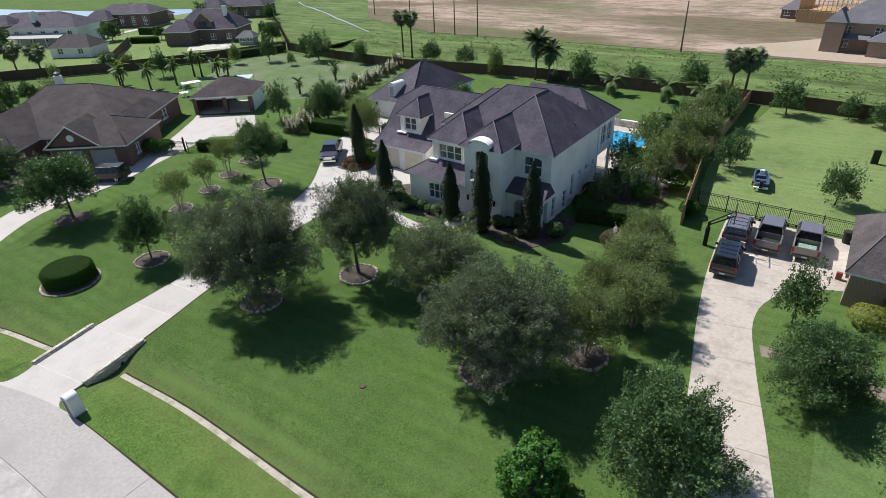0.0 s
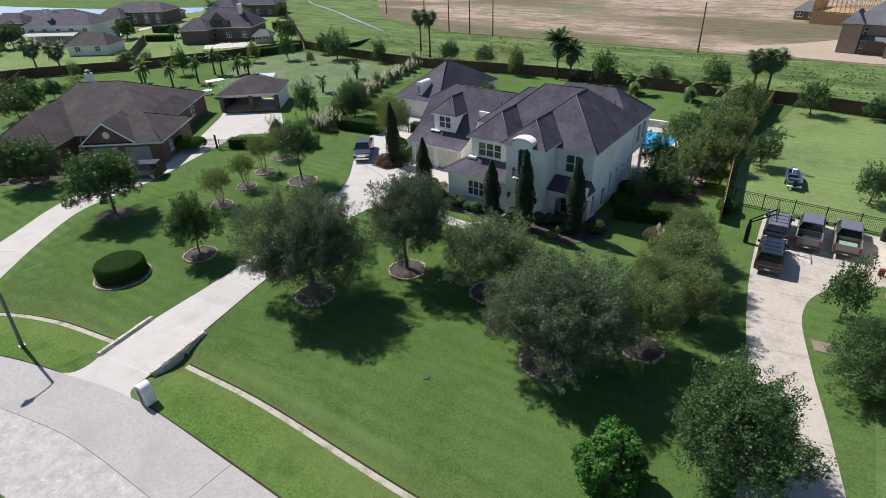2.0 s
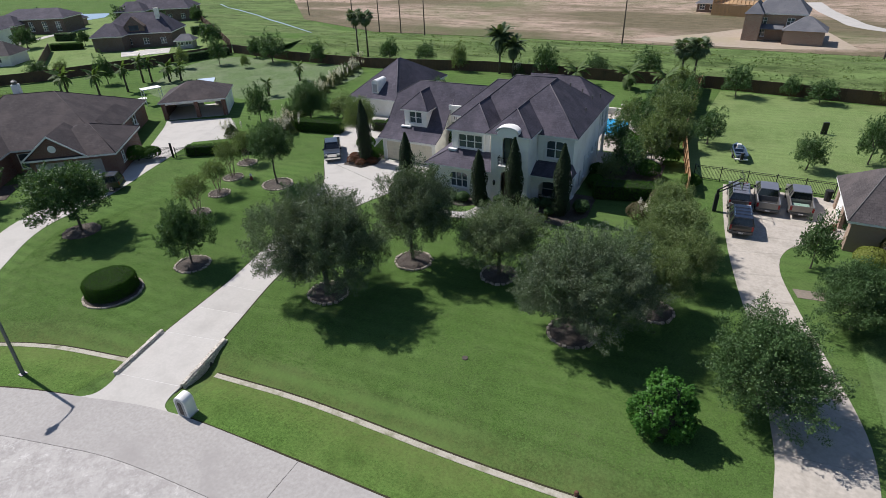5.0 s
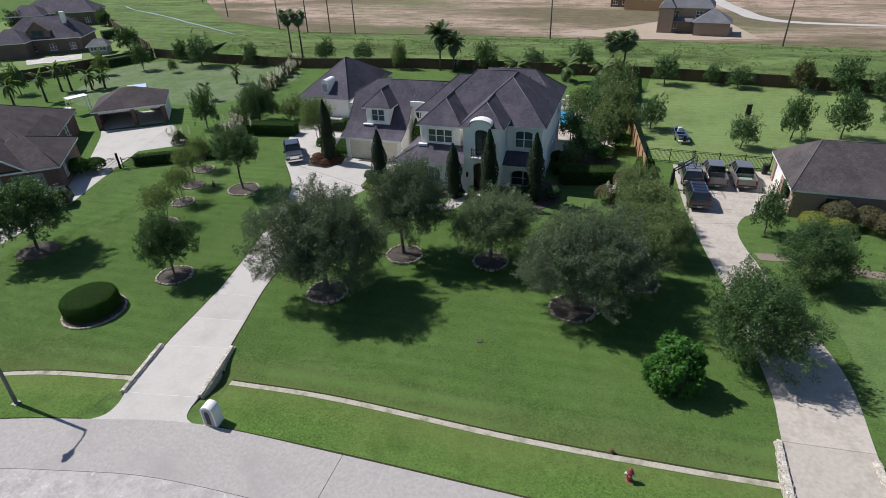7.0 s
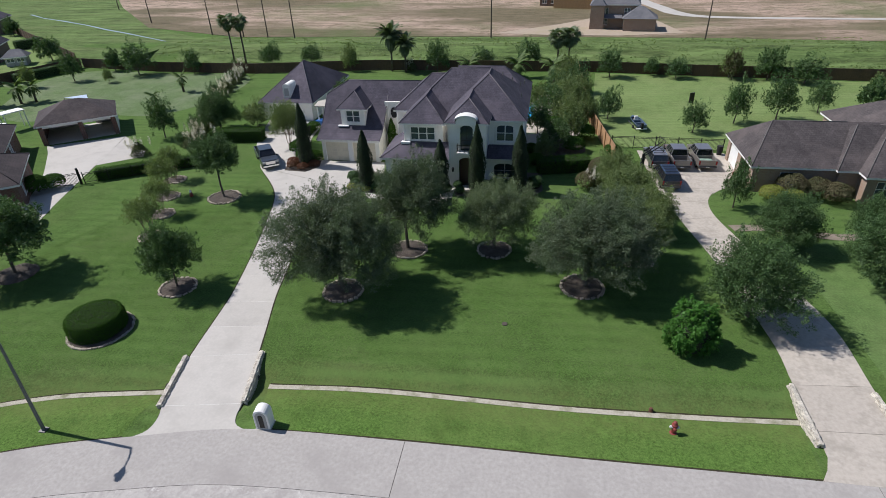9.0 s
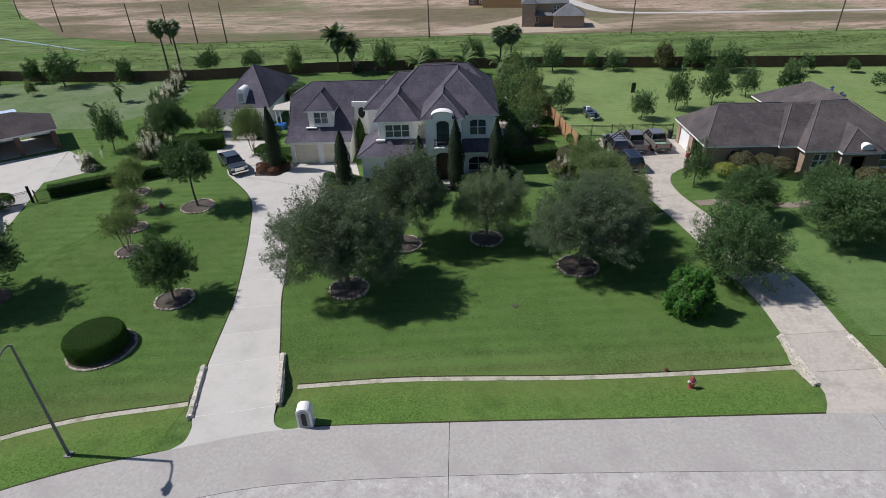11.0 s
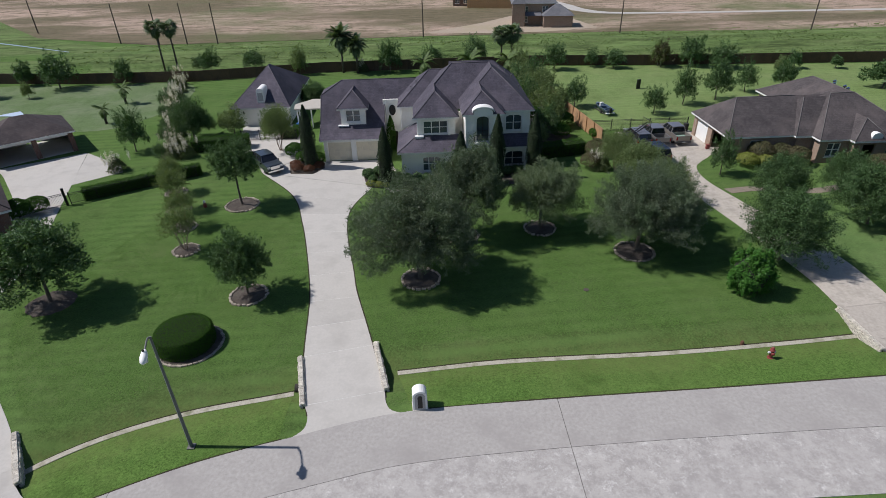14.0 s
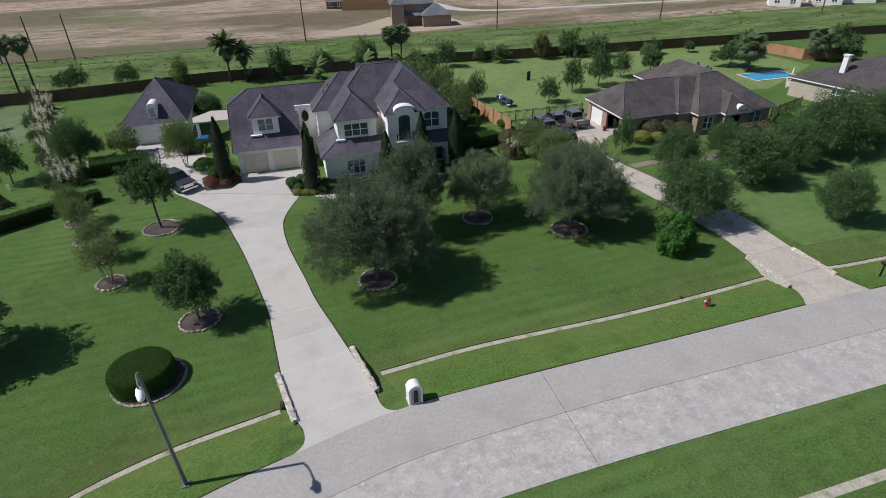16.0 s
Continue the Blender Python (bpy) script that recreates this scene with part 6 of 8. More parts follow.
def block(w, d, h, jitter=0.06):
    def s(rng, n):
        areas = np.array([w * d, w * h, w * h, d * h, d * h])
        k = rng.choice(5, n, p=areas / areas.sum())
        x, y, z = rng.uniform(-w / 2, w / 2, n), rng.uniform(-d / 2, d / 2, n), rng.uniform(0, h, n)
        z = np.where(k == 0, h, z)
        y = np.where(k == 1, -d / 2, np.where(k == 2, d / 2, y))
        x = np.where(k == 3, -w / 2, np.where(k == 4, w / 2, x))
        table = np.array([[0, 0, 1], [0, -1, 0.2], [0, 1, 0.2], [-1, 0, 0.2], [1, 0, 0.2]], float)
        return np.stack([x, y, z], 1) + rng.normal(0, jitter, (n, 3)), table[k]
    return s


def dome(r, h, full=0.3):
    def s(rng, n):
        d = rng.normal(0, 1, (n, 3))
        d /= np.linalg.norm(d, axis=1)[:, None]
        d[:, 2] = np.where(d[:, 2] < -full, -d[:, 2], d[:, 2])
        k = 1 - 0.10 * rng.random(n)
        lump = 1 + 0.07 * np.sin(5 * d[:, 0] + 3 * d[:, 2]) * np.cos(4 * d[:, 1])
        P = d * np.array([r, r, h / 2]) * (k * lump)[:, None]
        P[:, 2] += h / 2 / (1 + full) * (1 + full * 0.6)
        P[:, 2] = np.maximum(P[:, 2], 0.02)
        return P, d + np.array([0, 0, 0.2])
    return s


def spire(r, h):
    def s(rng, n):
        t = rng.random(n) ** 0.85
        prof = r * np.where(t < 0.12, 0.55 + t * 3.6, np.where(t < 0.5, 1.0, 1.0 - ((t - 0.5) / 0.5) ** 1.5 * 0.93))
        a = rng.uniform(0, 2 * math.pi, n)
        rr = prof * (1 - 0.25 * rng.random(n) ** 2) * (1 + 0.12 * np.sin(a * 3 + t * 17))
        P = np.stack([rr * np.cos(a), rr * np.sin(a), 0.05 + t * h], 1)
        return P, np.stack([np.cos(a), np.sin(a), np.full(n, 0.55)], 1)
    return s


def shrub(name, me, x, y, label, core=None, core_mat=None, group="", scale=1.0, turn=0.0, category="shrub"):
    ob = thing(name, Matrix.Translation((x, y, float(height(x, y)))) @ Matrix.Rotation(turn, 4, "Z") @ Matrix.Scale(scale, 4), label, category, group)
    part("foliage", me, None, ob)
    if core:
        part("inner_growth", core, core_mat or CORE_SHADE, ob, smooth=True)
    return ob


# Near-black for solid cores: the shade inside the foliage is in this colour.
CORE_SHADE = surface("foliage_core_shade", (0.012, 0.016, 0.008), (0.02, 0.024, 0.012), 5.0, 0.95, 0.3)


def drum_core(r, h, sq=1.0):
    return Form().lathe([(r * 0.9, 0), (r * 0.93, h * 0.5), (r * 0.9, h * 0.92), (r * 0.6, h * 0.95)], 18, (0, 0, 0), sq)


shrub("round_hedge", shell("foliage", 21, drum(1.9, 1.3, 1.0, 0.32), 24000, 0.07, HEDGE), -45.1, 14.95, "large drum-shaped clipped green hedge in a stone-edged bed", drum_core(1.9, 1.3).mesh("core", CORE_SHADE, True), category="hedge")
lime_me = crown("foliage", 22, 1.7, 0.1, 3.6, 26, 700, 36, 0.13, LIME, slim=0.6, spread=0.045, along=0.0, reach=0.12, peak=0.62)[0]
shrub("rounded_shrub", lime_me, -4.4, 18.4, "tall rounded bright green shrub on the lawn", Form().lathe([(0.8, 0.1), (1.2, 0.9), (1.25, 1.8), (0.9, 2.6), (0.3, 3.0)], 14).mesh("core", CORE_SHADE, True))
cy = shell("foliage", 23, spire(0.85, 7.0), 7000, 0.17, CYPRESS, 0.4)
cy_core = Form().lathe([(0.3, 0), (0.62, 0.8), (0.68, 3.2), (0.5, 5.0), (0.15, 6.5)], 10).mesh("core", CORE_SHADE, True)
for x, y, h in ((-41.5, 45.8, 7.3), (-32.5, 40.1, 6.4), (-24.5, 40.0, 5.7), (-20.75, 39.5, 7.5), (-16.6, 40.9, 7.0)):
    ob = thing("italian_cypress", Matrix.Translation((x, y, 0)) @ Matrix.Rotation(x, 4, "Z") @ Matrix.Diagonal((0.82 + 0.018 * h, 0.82 + 0.018 * h, h / 7.0, 1)), "tall narrow dark green cypress beside the house", "tree", "cypresses at the house")
    part("foliage", cy, None, ob), part("inner_growth", cy_core, None, ob)
vine = shell("foliage", 45, spire(0.55, 4.3), 2600, 0.15, HEDGE, 0.6)
shrub("climbing_vine", vine, -32.3, 50.6, "tall green vine against the wall under the oval window", category="vine")
ball = shell("foliage", 24, dome(0.55, 0.95), 1300, 0.10, OAK_GREEN)
ball_core = Form().lathe([(0.3, 0.05), (0.45, 0.4), (0.4, 0.65), (0.15, 0.82)], 10).mesh("core", CORE_SHADE, True)
BALLS = [(-33.6, 42.9, 1.1), (-32.9, 42.2, 1.2), (-32.0, 41.4, 1.15), (-31.2, 40.8, 1.25), (-30.2, 40.6, 1.1), (-29.2, 40.5, 1.2), (-28.2, 40.4, 1.15), (-27.2, 40.2, 1.0), (-26.3, 40.2, 1.2), (-34.6, 42.0, 1.3), (-34.0, 40.8, 1.0), (-24.0, 40.3, 1.0), (-23.0, 41.3, 0.9), (-20.2, 41.2, 1.2), (-19.3, 41.6, 1.1), (-18.3, 41.9, 1.1), (-15.0, 42.2, 1.5), (-31.5, 39.9, 1.0), (-29.7, 39.6, 1.0), (-17.6, 40.6, 0.9), (-22.6, 40.0, 0.9)]
for k, (x, y, s) in enumerate(BALLS):
    shrub("boxwood", ball, x, y, "small clipped round green shrub in the front bed", ball_core, None, "clipped shrubs along the house", s, k * 0.9)
gold_me = shell("foliage", 25, dome(0.7, 0.75), 1300, 0.10, YELLOW)
for x, y, s in ((-33.3, 39.7, 0.8), (-32.5, 39.6, 0.8), (-34.2, 40.0, 0.8), (-17.9, 39.4, 0.8)):
    shrub("golden_shrub", gold_me, x, y, "low bright yellow-green shrub in the front bed", None, None, "golden shrubs", s)
red_me = shell("foliage", 26, dome(0.75, 0.9), 1500, 0.11, REDLEAF)
for x, y, s in ((-42.9, 45.0, 1.0), (-41.6, 44.6, 0.9), (-40.6, 45.6, 0.9), (-43.4, 46.2, 0.9)):
    shrub("red_shrub", red_me, x, y, "low reddish shrub round the cypress", None, None, "red shrubs", s, x)
dark_me = shell("foliage", 27, dome(1.1, 1.6), 3200, 0.13, HEDGE)
for x, y, s in ((-41.0, 47.0, 0.9), (-42.6, 47.6, 0.9), (-80, 17.2, 1.3), (-77.5, 19.0, 1.0), (-75.6, 20.4, 1.0), (-79.0, 22.6, 0.8), (-82, 14.8, 1.1), (-68.6, 35.4, 1.3), (-67.4, 36.6, 1.1), (-6.4, 52.2, 0.9), (-14.8, 62.5, 1.1), (-45.2, 57.5, 0.9), (-44, 49.6, 1.1), (-10.8, 53.0, 1.2), (-9.4, 57.5, 1.2), (-13.2, 60.5, 1.2), (-12, 66, 1.3), (28, 40.5, 1.2), (-15.8, 52.0, 0.8), (-15.2, 48.5, 0.9)):
    shrub("evergreen_shrub", dark_me, x, y, "rounded dark green shrub in a garden bed", ball_core if s < 1 else None, None, "garden shrubs", s, x + y)
yel_me = shell("foliage", 28, dome(1.2, 1.6), 2600, 0.14, YELLOW)
for x, y, s in ((7.6, 41.6, 1.0), (9.4, 41.2, 0.9)):
    shrub("golden_bush", yel_me, x, y, "yellow-green bush at the garage corner", None, None, "", s)
brown_me = shell("foliage", 29, dome(1.5, 2.4), 3200, 0.15, BROWNLEAF)
for x, y, s in ((9.6, 42.8, 1.0), (11.8, 42.6, 0.9), (13.2, 41.6, 0.9), (17.6, 39.6, 0.8), (20.5, 38.6, 0.9), (23.0, 38.4, 0.9), (26.5, 37.8, 1.0), (31, 36.8, 1.1), (-9.8, 42.6, 0.8), (-8.2, 46.0, 0.9)):
    shrub("olive_shrub", brown_me, x, y, "loose olive-brown shrub in front of the house", None, None, "loose shrubs", s, x)


def hedge_row(x0, y0, x1, y1, d, h, seed, label, material=None):
    L = math.hypot(x1 - x0, y1 - y0)
    me = shell("foliage", seed, block(L, d, h), int(270 * (L * d + 2 * L * h)), 0.12, material or HEDGE)
    ob = thing("hedge", Matrix.Translation(((x0 + x1) / 2, (y0 + y1) / 2, 0)) @ Matrix.Rotation(math.atan2(y1 - y0, x1 - x0), 4, "Z"), label, "hedge")
    part("foliage", me, None, ob)
    # Added dark block that stands in for the hedge's shaded inside.
    part("inner_growth", Form().box(-L / 2 + 0.08, L / 2 - 0.08, -d / 2 + 0.08, d / 2 - 0.08, 0, h - 0.08), CORE_SHADE, ob)


hedge_row(-64.2, 39.3, -54.0, 45.2, 1.1, 1.2, 31, "clipped green hedge behind the iron fence")
hedge_row(-57.4, 52.6, -50.6, 53.6, 1.6, 1.5, 32, "clipped green hedge beside the parking court")
hedge_row(-47.2, 56.4, -45.0, 56.6, 1.2, 1.3, 33, "small clipped hedge near the garage")
hedge_row(-14.8, 46.3, -9.4, 47.6, 1.6, 1.5, 34, "clipped green hedge beside the house")
hedge_row(-113.4, 79.5, -108.8, 90.5, 1.2, 1.6, 35, "long dark green hedge on the garden's back edge", OAK_GREEN)
hedge_row(-174.0, 91.4, -169.3, 93.3, 2.2, 1.9, 37, "dark clipped hedge between the far houses", OAK_GREEN)
hedge_row(-160.2, 81.2, -153.6, 85.0, 1.6, 1.5, 38, "green hedge beside the far board fence")
hedge_row(-141.4, 109.2, -138.4, 114.6, 1.8, 2.0, 39, "dark clipped hedge near the grass channel", OAK_GREEN)
hedge_row(-16.5, 76.2, -9.5, 76.2, 1.2, 1.6, 36, "green hedge behind the pool")


# pampas grass along the western boundary
def pampas(seed):
    rng = np.random.default_rng(seed)
    n = 900
    a, t = rng.uniform(0, 2 * math.pi, n), rng.random(n)
    P = np.stack([t * 1.1 * np.cos(a), t * 1.1 * np.sin(a), 1.5 * (1 - t ** 2) * rng.uniform(0.5, 1, n) + 0.1], 1)
    blades = leaves("blades", P, np.stack([np.cos(a), np.sin(a), np.full(n, 0.6)], 1), 0.7, 0.08, rng, BLADES, 0.2)
    C = np.stack([rng.normal(0, 0.65, 12), rng.normal(0, 0.65, 12), rng.uniform(1.2, 2.1, 12)], 1)
    Q = np.repeat(C, 50, 0) + rng.normal(0, 1, (600, 3)) * np.array([0.08, 0.08, 0.24])
    return blades, leaves("plumes", Q, np.tile([[0.3, 0.1, 1.0]], (600, 1)), 0.18, 0.4, rng, PLUME)


PAMPAS = [pampas(41), pampas(42)]
k = 0
for t in np.linspace(0, 1, 15):
    x, y = -59.2 + t * -13.5 + 0.5 * math.sin(9 * t), 50.5 + t * 39.5
    ob = thing("pampas_grass", Matrix.Translation((x, y, 0)) @ Matrix.Rotation(k * 1.1, 4, "Z") @ Matrix.Scale(1.0 + 0.15 * math.sin(k * 2.3), 4), "tuft of pampas grass with pale feathery plumes", "grass", "pampas along the boundary")
    part("blade_tuft", PAMPAS[k % 2][0], None, ob), part("plume_head", PAMPAS[k % 2][1], None, ob)
    plant(FAR, k, x - 1.5, y + 0.4, 2.0 + 0.4 * math.sin(k), 1.2, k, "boundary_shrub", "dark green shrub among the pampas grass", "boundary shrubs") if k % 2 == 0 else None
    k += 1
for x, y in ((-39.2, 92.4), (-57.5, 50.8), (-8.6, 42.2), (-64.2, 47.0)):
    ob = thing("pampas_grass", Matrix.Translation((x, y, 0)) @ Matrix.Rotation(x, 4, "Z"), "tuft of pampas grass with pale feathery plumes", "grass", "pampas in the gardens")
    part("blade_tuft", PAMPAS[0][0], None, ob), part("plume_head", PAMPAS[0][1], None, ob)


# palms
def frond(length, droop, seed, material):
    rng = np.random.default_rng(seed)
    f = Form()
    pts = [Vector((length * t, 0, length * (0.55 * t - droop * t * t))) for t in np.linspace(0, 1, 9)]
    f.tube(pts, [0.035 * (1 - 0.8 * i / 8) for i in range(9)], 4)
    for t in np.linspace(0.1, 1.0, 46):
        i = min(int(t * 8), 7)
        p = pts[i].lerp(pts[i + 1], t * 8 - i)
        L = length * 0.30 * math.sin(math.pi * (0.15 + 0.8 * t)) + 0.12
        for s in (-1, 1):
            tip = p + Vector((L * 0.45, s * L * 0.85, -L * 0.35))
            w = Vector((0.042, 0, 0))
            f.face(p - w, p + w, tip)
    return f.mesh("frond", material)


def fan(droop, material):
    """A fan palm's leaf: a bare stalk and a spread of narrow blades."""
    f = Form()
    hub = Vector((1.15, 0, 0.12 - droop))
    f.tube([(0, 0, 0), (0.6, 0, 0.12 - 0.3 * droop), hub], [0.03, 0.022, 0.018], 4)
    for k in range(21):
        w = radians(-125 + 12.5 * k)
        L = 1.15 * (1 - 0.18 * abs(math.sin(w)))
        side = Vector((-math.sin(w), math.cos(w), 0)) * 0.075
        mid = hub + Vector((math.cos(w), math.sin(w), 0.05)) * L * 0.55
        tip = hub + Vector((math.cos(w), math.sin(w), -0.32 - 0.5 * droop)) * L
        f.face(hub, mid - side, tip, mid + side)
    return f.mesh("frond", material)


FANS = [fan(0.1, PALM), fan(0.45, PALM), fan(0.8, PALM)]
FRONDS, YOUNG = ([frond(2.3, 0.75, 1, m), frond(2.3, 1.05, 2, m), frond(2.2, 0.4, 3, m)] for m in (PALM, YOUNG_PALM))


def palm(x, y, h, r, seed, label, n=46, trunk_r=0.16, fans=False):
    ob = thing("palm_tree", Matrix.Translation((x, y, float(height(x, y)))), label, "palm", "palms")
    hh = h - r * 0.5
    part("trunk", Form().tube([(0, 0, -0.05), (0.05, 0, hh * 0.5), (0, 0.04, hh)], [trunk_r * 1.3, trunk_r, trunk_r * 0.9], 8).mesh("trunk", BARK, True), None, ob)
    rng = np.random.default_rng(seed)
    for k in range(n):
        tilt = [45, 10, -20, -60][k % 4] + rng.uniform(-10, 10)
        m = Matrix.Translation((0, 0.04, hh)) @ Matrix.Rotation(2.4 * k, 4, "Z") @ Matrix.Rotation(radians(-tilt), 4, "Y") @ Matrix.Scale(r / 2.2, 4)
        part("frond", (FANS if fans else FRONDS if h > 5 else YOUNG)[k % 3], None, ob, m=m)


for k, (x, y, h, r) in enumerate([(-78.5, 98.5, 9.4, 2.0), (-75.8, 98.2, 9.2, 1.9), (-42.9, 91.6, 7.8, 2.6), (-40.2, 91.2, 6.2, 2.2), (-12.6, 97.5, 6.4, 2.2), (-10.6, 97.5, 6.6, 2.2), (-28.0, 88.5, 3.2, 2.2), (-19.5, 88.0, 3.6, 2.4), (-144.0, 47.4, 6.8, 2.5), (-142.3, 51.3, 5.6, 2.4), (-103.3, 54.6, 4.6, 1.9), (-107.8, 51.9, 4.7, 2.0), (-101.5, 58.8, 4.9, 1.7), (-105.0, 64.8, 4.7, 1.6), (-103.5, 65.5, 4.4, 1.5), (-100.4, 67.0, 3.6, 2.0), (-98.6, 68.2, 3.4, 1.7), (-112.2, 53.4, 4.2, 1.7), (-75.9, 75.5, 3.2, 1.5), (-74.2, 65.3, 2.8, 1.3), (44.0, 65.8, 6.0, 2.8), (61.5, 68.2, 5.2, 2.6), (-13.5, 83, 4.5, 2.2)]):
    palm(x, y, h, r, k, "tall palm with a shaggy crown" if h > 5 else "young palm with arching fronds", n=46 if h > 5 else 20, fans=k in (0, 1, 4, 5, 8, 9, 20, 21))

# trees of the far gardens
FAROFF = [(-99.8, 89.8, 4.6, 1.9), (-170.1, 80.9, 5.8, 3.5), (-157.2, 88.1, 4.4, 1.7), (-107.4, 76.4, 4.7, 1.5), (-94.2, 80.7, 3.0, 1.1), (-114.7, 38.7, 4.2, 2.1), (-120.1, 35.9, 4.0, 2.5), (-130.9, 49.5, 3.4, 1.5), (-72.0, 100.8, 3.4, 2.0), (-126.4, 62.5, 3.6, 1.7), (-121.5, 98, 5.5, 3), (-149, 104, 5.6, 3), (-155, 110, 6.4, 3.4), (-186, 58, 7.0, 3.6), (-190, 74, 6.6, 3.4), (-181, 50, 6.6, 3.4), (-205, 78, 6.4, 3.4), (-200, 106, 6, 3.2), (-212, 110, 5.4, 3), (-182, 118, 6, 3), (-174, 128, 5.6, 3), (-160, 128, 5, 2.6), (-135, 36, 4.6, 2.2), (-109, 33, 5.6, 3.0), (-101, 38, 6.0, 3.0), (-107, 24, 4.8, 2.6), (-96, 14, 5.6, 3.2), (-88, 8, 6.2, 3.4), (-93, 0, 5.8, 3.2), (40, 33, 7.2, 4.2), (37, 24, 5.4, 3.0), (47, 30, 6.4, 3.6), (52, 76, 5.4, 2.6), (66, 66, 5, 2.6), (72, 74, 5.5, 3), (44, 70, 5.4, 3.2), (80, 62, 5.4, 3), (38, 84, 3.2, 1.4), (45, 83, 2.6, 1.2), (29, 72, 4.6, 2.2), (21, 88, 5.6, 2.4), (-72, 3, 5.6, 3.0), (-66.5, 1.5, 5.4, 3.0)]
for j, (x, y, h, r) in enumerate(FAROFF):
    plant(FAR_PALE if j in (3, 4, 7, 9, 14, 24) else REMOTE, j, x, y, h, r, j * 1.3, "shade_tree", "rounded green tree in a neighbouring garden" if j not in (3, 4, 7, 9, 14, 24) else "pale green tree in a neighbouring garden", "neighbouring trees")
plant([(t, c, r, z) for t, c, r, z in tree_kind("rusty_tree", (16,), 2.2, 0.8, 5.2, 18, 90, 45, 0.2, BROWNLEAF, BARK, 0.09, 1.4, 9)], 0, 15.6, 88.0, 5.2, 2.0, 0, "rusty_tree", "tree with rusty brown foliage at the back fence")

# ---------------------------------------------------------------- vehicles
def paint(name, c, rough=0.3):
    g = Graph(name)
    g.done(g.mix(g.noise(g.place(), 2.0, 3.0), c, tuple(0.9 * v for v in c)), rough, 0.35)
    g.p.inputs["Coat Weight"].default_value = 0.5
    return g.m


TAILRED = Graph("tail_light_red").done((0.25, 0.01, 0.01), 0.25)
LAMPGLASS = Graph("lamp_glass").done((0.6, 0.6, 0.58), 0.15)
CAR_GLASS = surface("car_glass", (0.012, 0.014, 0.018), (0.02, 0.022, 0.027), 1.5, 0.06, 0.0, spec=0.7)
DARK_TRIM = surface("dark_trim", (0.045, 0.045, 0.047), (0.08, 0.08, 0.08), 6.0, 0.5, 0.1)
PLATE = surface("plain_plate", (0.6, 0.6, 0.58), (0.5, 0.5, 0.5), 8.0, 0.5, 0.0)


def wheels(ob, w, ys, r=0.38):
    for y in ys:
        for s in (-1, 1):
            m = Matrix.Translation((s * (w / 2 - 0.12), y, r)) @ Matrix.Rotation(s * math.pi / 2, 4, "Y")
            wh = part("wheel", Form().lathe([(r * 0.8, -0.13), (r, -0.09), (r, 0.09), (r * 0.8, 0.13), (r * 0.62, 0.12)], 18), BLACK, ob, m=m, smooth=False)
            part("rim", Form().lathe([(r * 0.62, 0.10), (r * 0.58, 0.125), (r * 0.2, 0.105), (r * 0.12, 0.13)], 14), CHROME, wh)


def greenhouse(ob, w, y0, y1, z0, z1, back, front, colour, sides=3, top=None):
    """The glazed cabin: a tapered glass body with a painted roof and pillars."""
    tw = w * 0.78
    lo = [(-w / 2, y0), (w / 2, y0), (w / 2, y1), (-w / 2, y1)]
    hi = [(-tw / 2, y0 + back), (tw / 2, y0 + back), (tw / 2, y1 - front), (-tw / 2, y1 - front)]
    f = Form()
    f.v = [(x, y, z0) for x, y in lo] + [(x, y, z1) for x, y in hi]
    f.f = [(0, 3, 2, 1), (4, 5, 6, 7), (0, 1, 5, 4), (1, 2, 6, 5), (2, 3, 7, 6), (3, 0, 4, 7)]
    part("cabin_glass", f, CAR_GLASS, ob, "dark glazing")
    part("cab_roof", Form().box(-tw / 2 - 0.02, tw / 2 + 0.02, y0 + back - 0.03, y1 - front + 0.03, z1 - 0.03, z1 + 0.06), top or colour, ob, bevel=0.05)
    for i in range(4):
        part("pillar", Form().tube([Vector((*lo[i], z0)), Vector((*hi[i], z1))], [0.06, 0.05], 5), colour, ob)
    for k in range(1, sides):
        t = k / sides
        for s in (-1, 1):
            ya, yb = y0 + (y1 - y0) * t, y0 + back + (y1 - front - y0 - back) * t
            part("pillar", Form().tube([(s * w / 2, ya, z0), (s * tw / 2, yb, z1)], [0.05, 0.045], 5), colour, ob)


def ends(ob, w, yr, yf, z):
    for s in (-1, 1):
        part("tail_light", Form().box(s * (w / 2 - 0.1) - 0.09, s * (w / 2 - 0.1) + 0.09, yr - 0.02, yr + 0.05, z - 0.2, z + 0.2), TAILRED, ob)
        part("headlight", Form().box(s * (w / 2 - 0.22) - 0.19, s * (w / 2 - 0.22) + 0.19, yf - 0.05, yf + 0.02, z - 0.12, z + 0.1), LAMPGLASS, ob)
        part("mirror", Form().box(s * (w / 2 + 0.1) - 0.1, s * (w / 2 + 0.1) + 0.1, yf * 0.42, yf * 0.42 + 0.1, z + 0.08, z + 0.28), BLACK, ob, bevel=0.02)
    part("grille", Form().box(-w * 0.28, w * 0.28, yf - 0.04, yf + 0.03, z - 0.28, z + 0.08), CHROME, ob)
    part("rear_bumper", Form().box(-w / 2 + 0.02, w / 2 - 0.02, yr - 0.12, yr + 0.06, 0.42, 0.62), DARK_TRIM, ob, bevel=0.03)
    part("front_bumper", Form().box(-w / 2 + 0.02, w / 2 - 0.02, yf - 0.06, yf + 0.13, 0.40, 0.62), CHROME, ob, bevel=0.03)
    part("number_plate", Form().box(-0.2, 0.2, yr - 0.135, yr - 0.122, 0.46, 0.58), PLATE, ob)


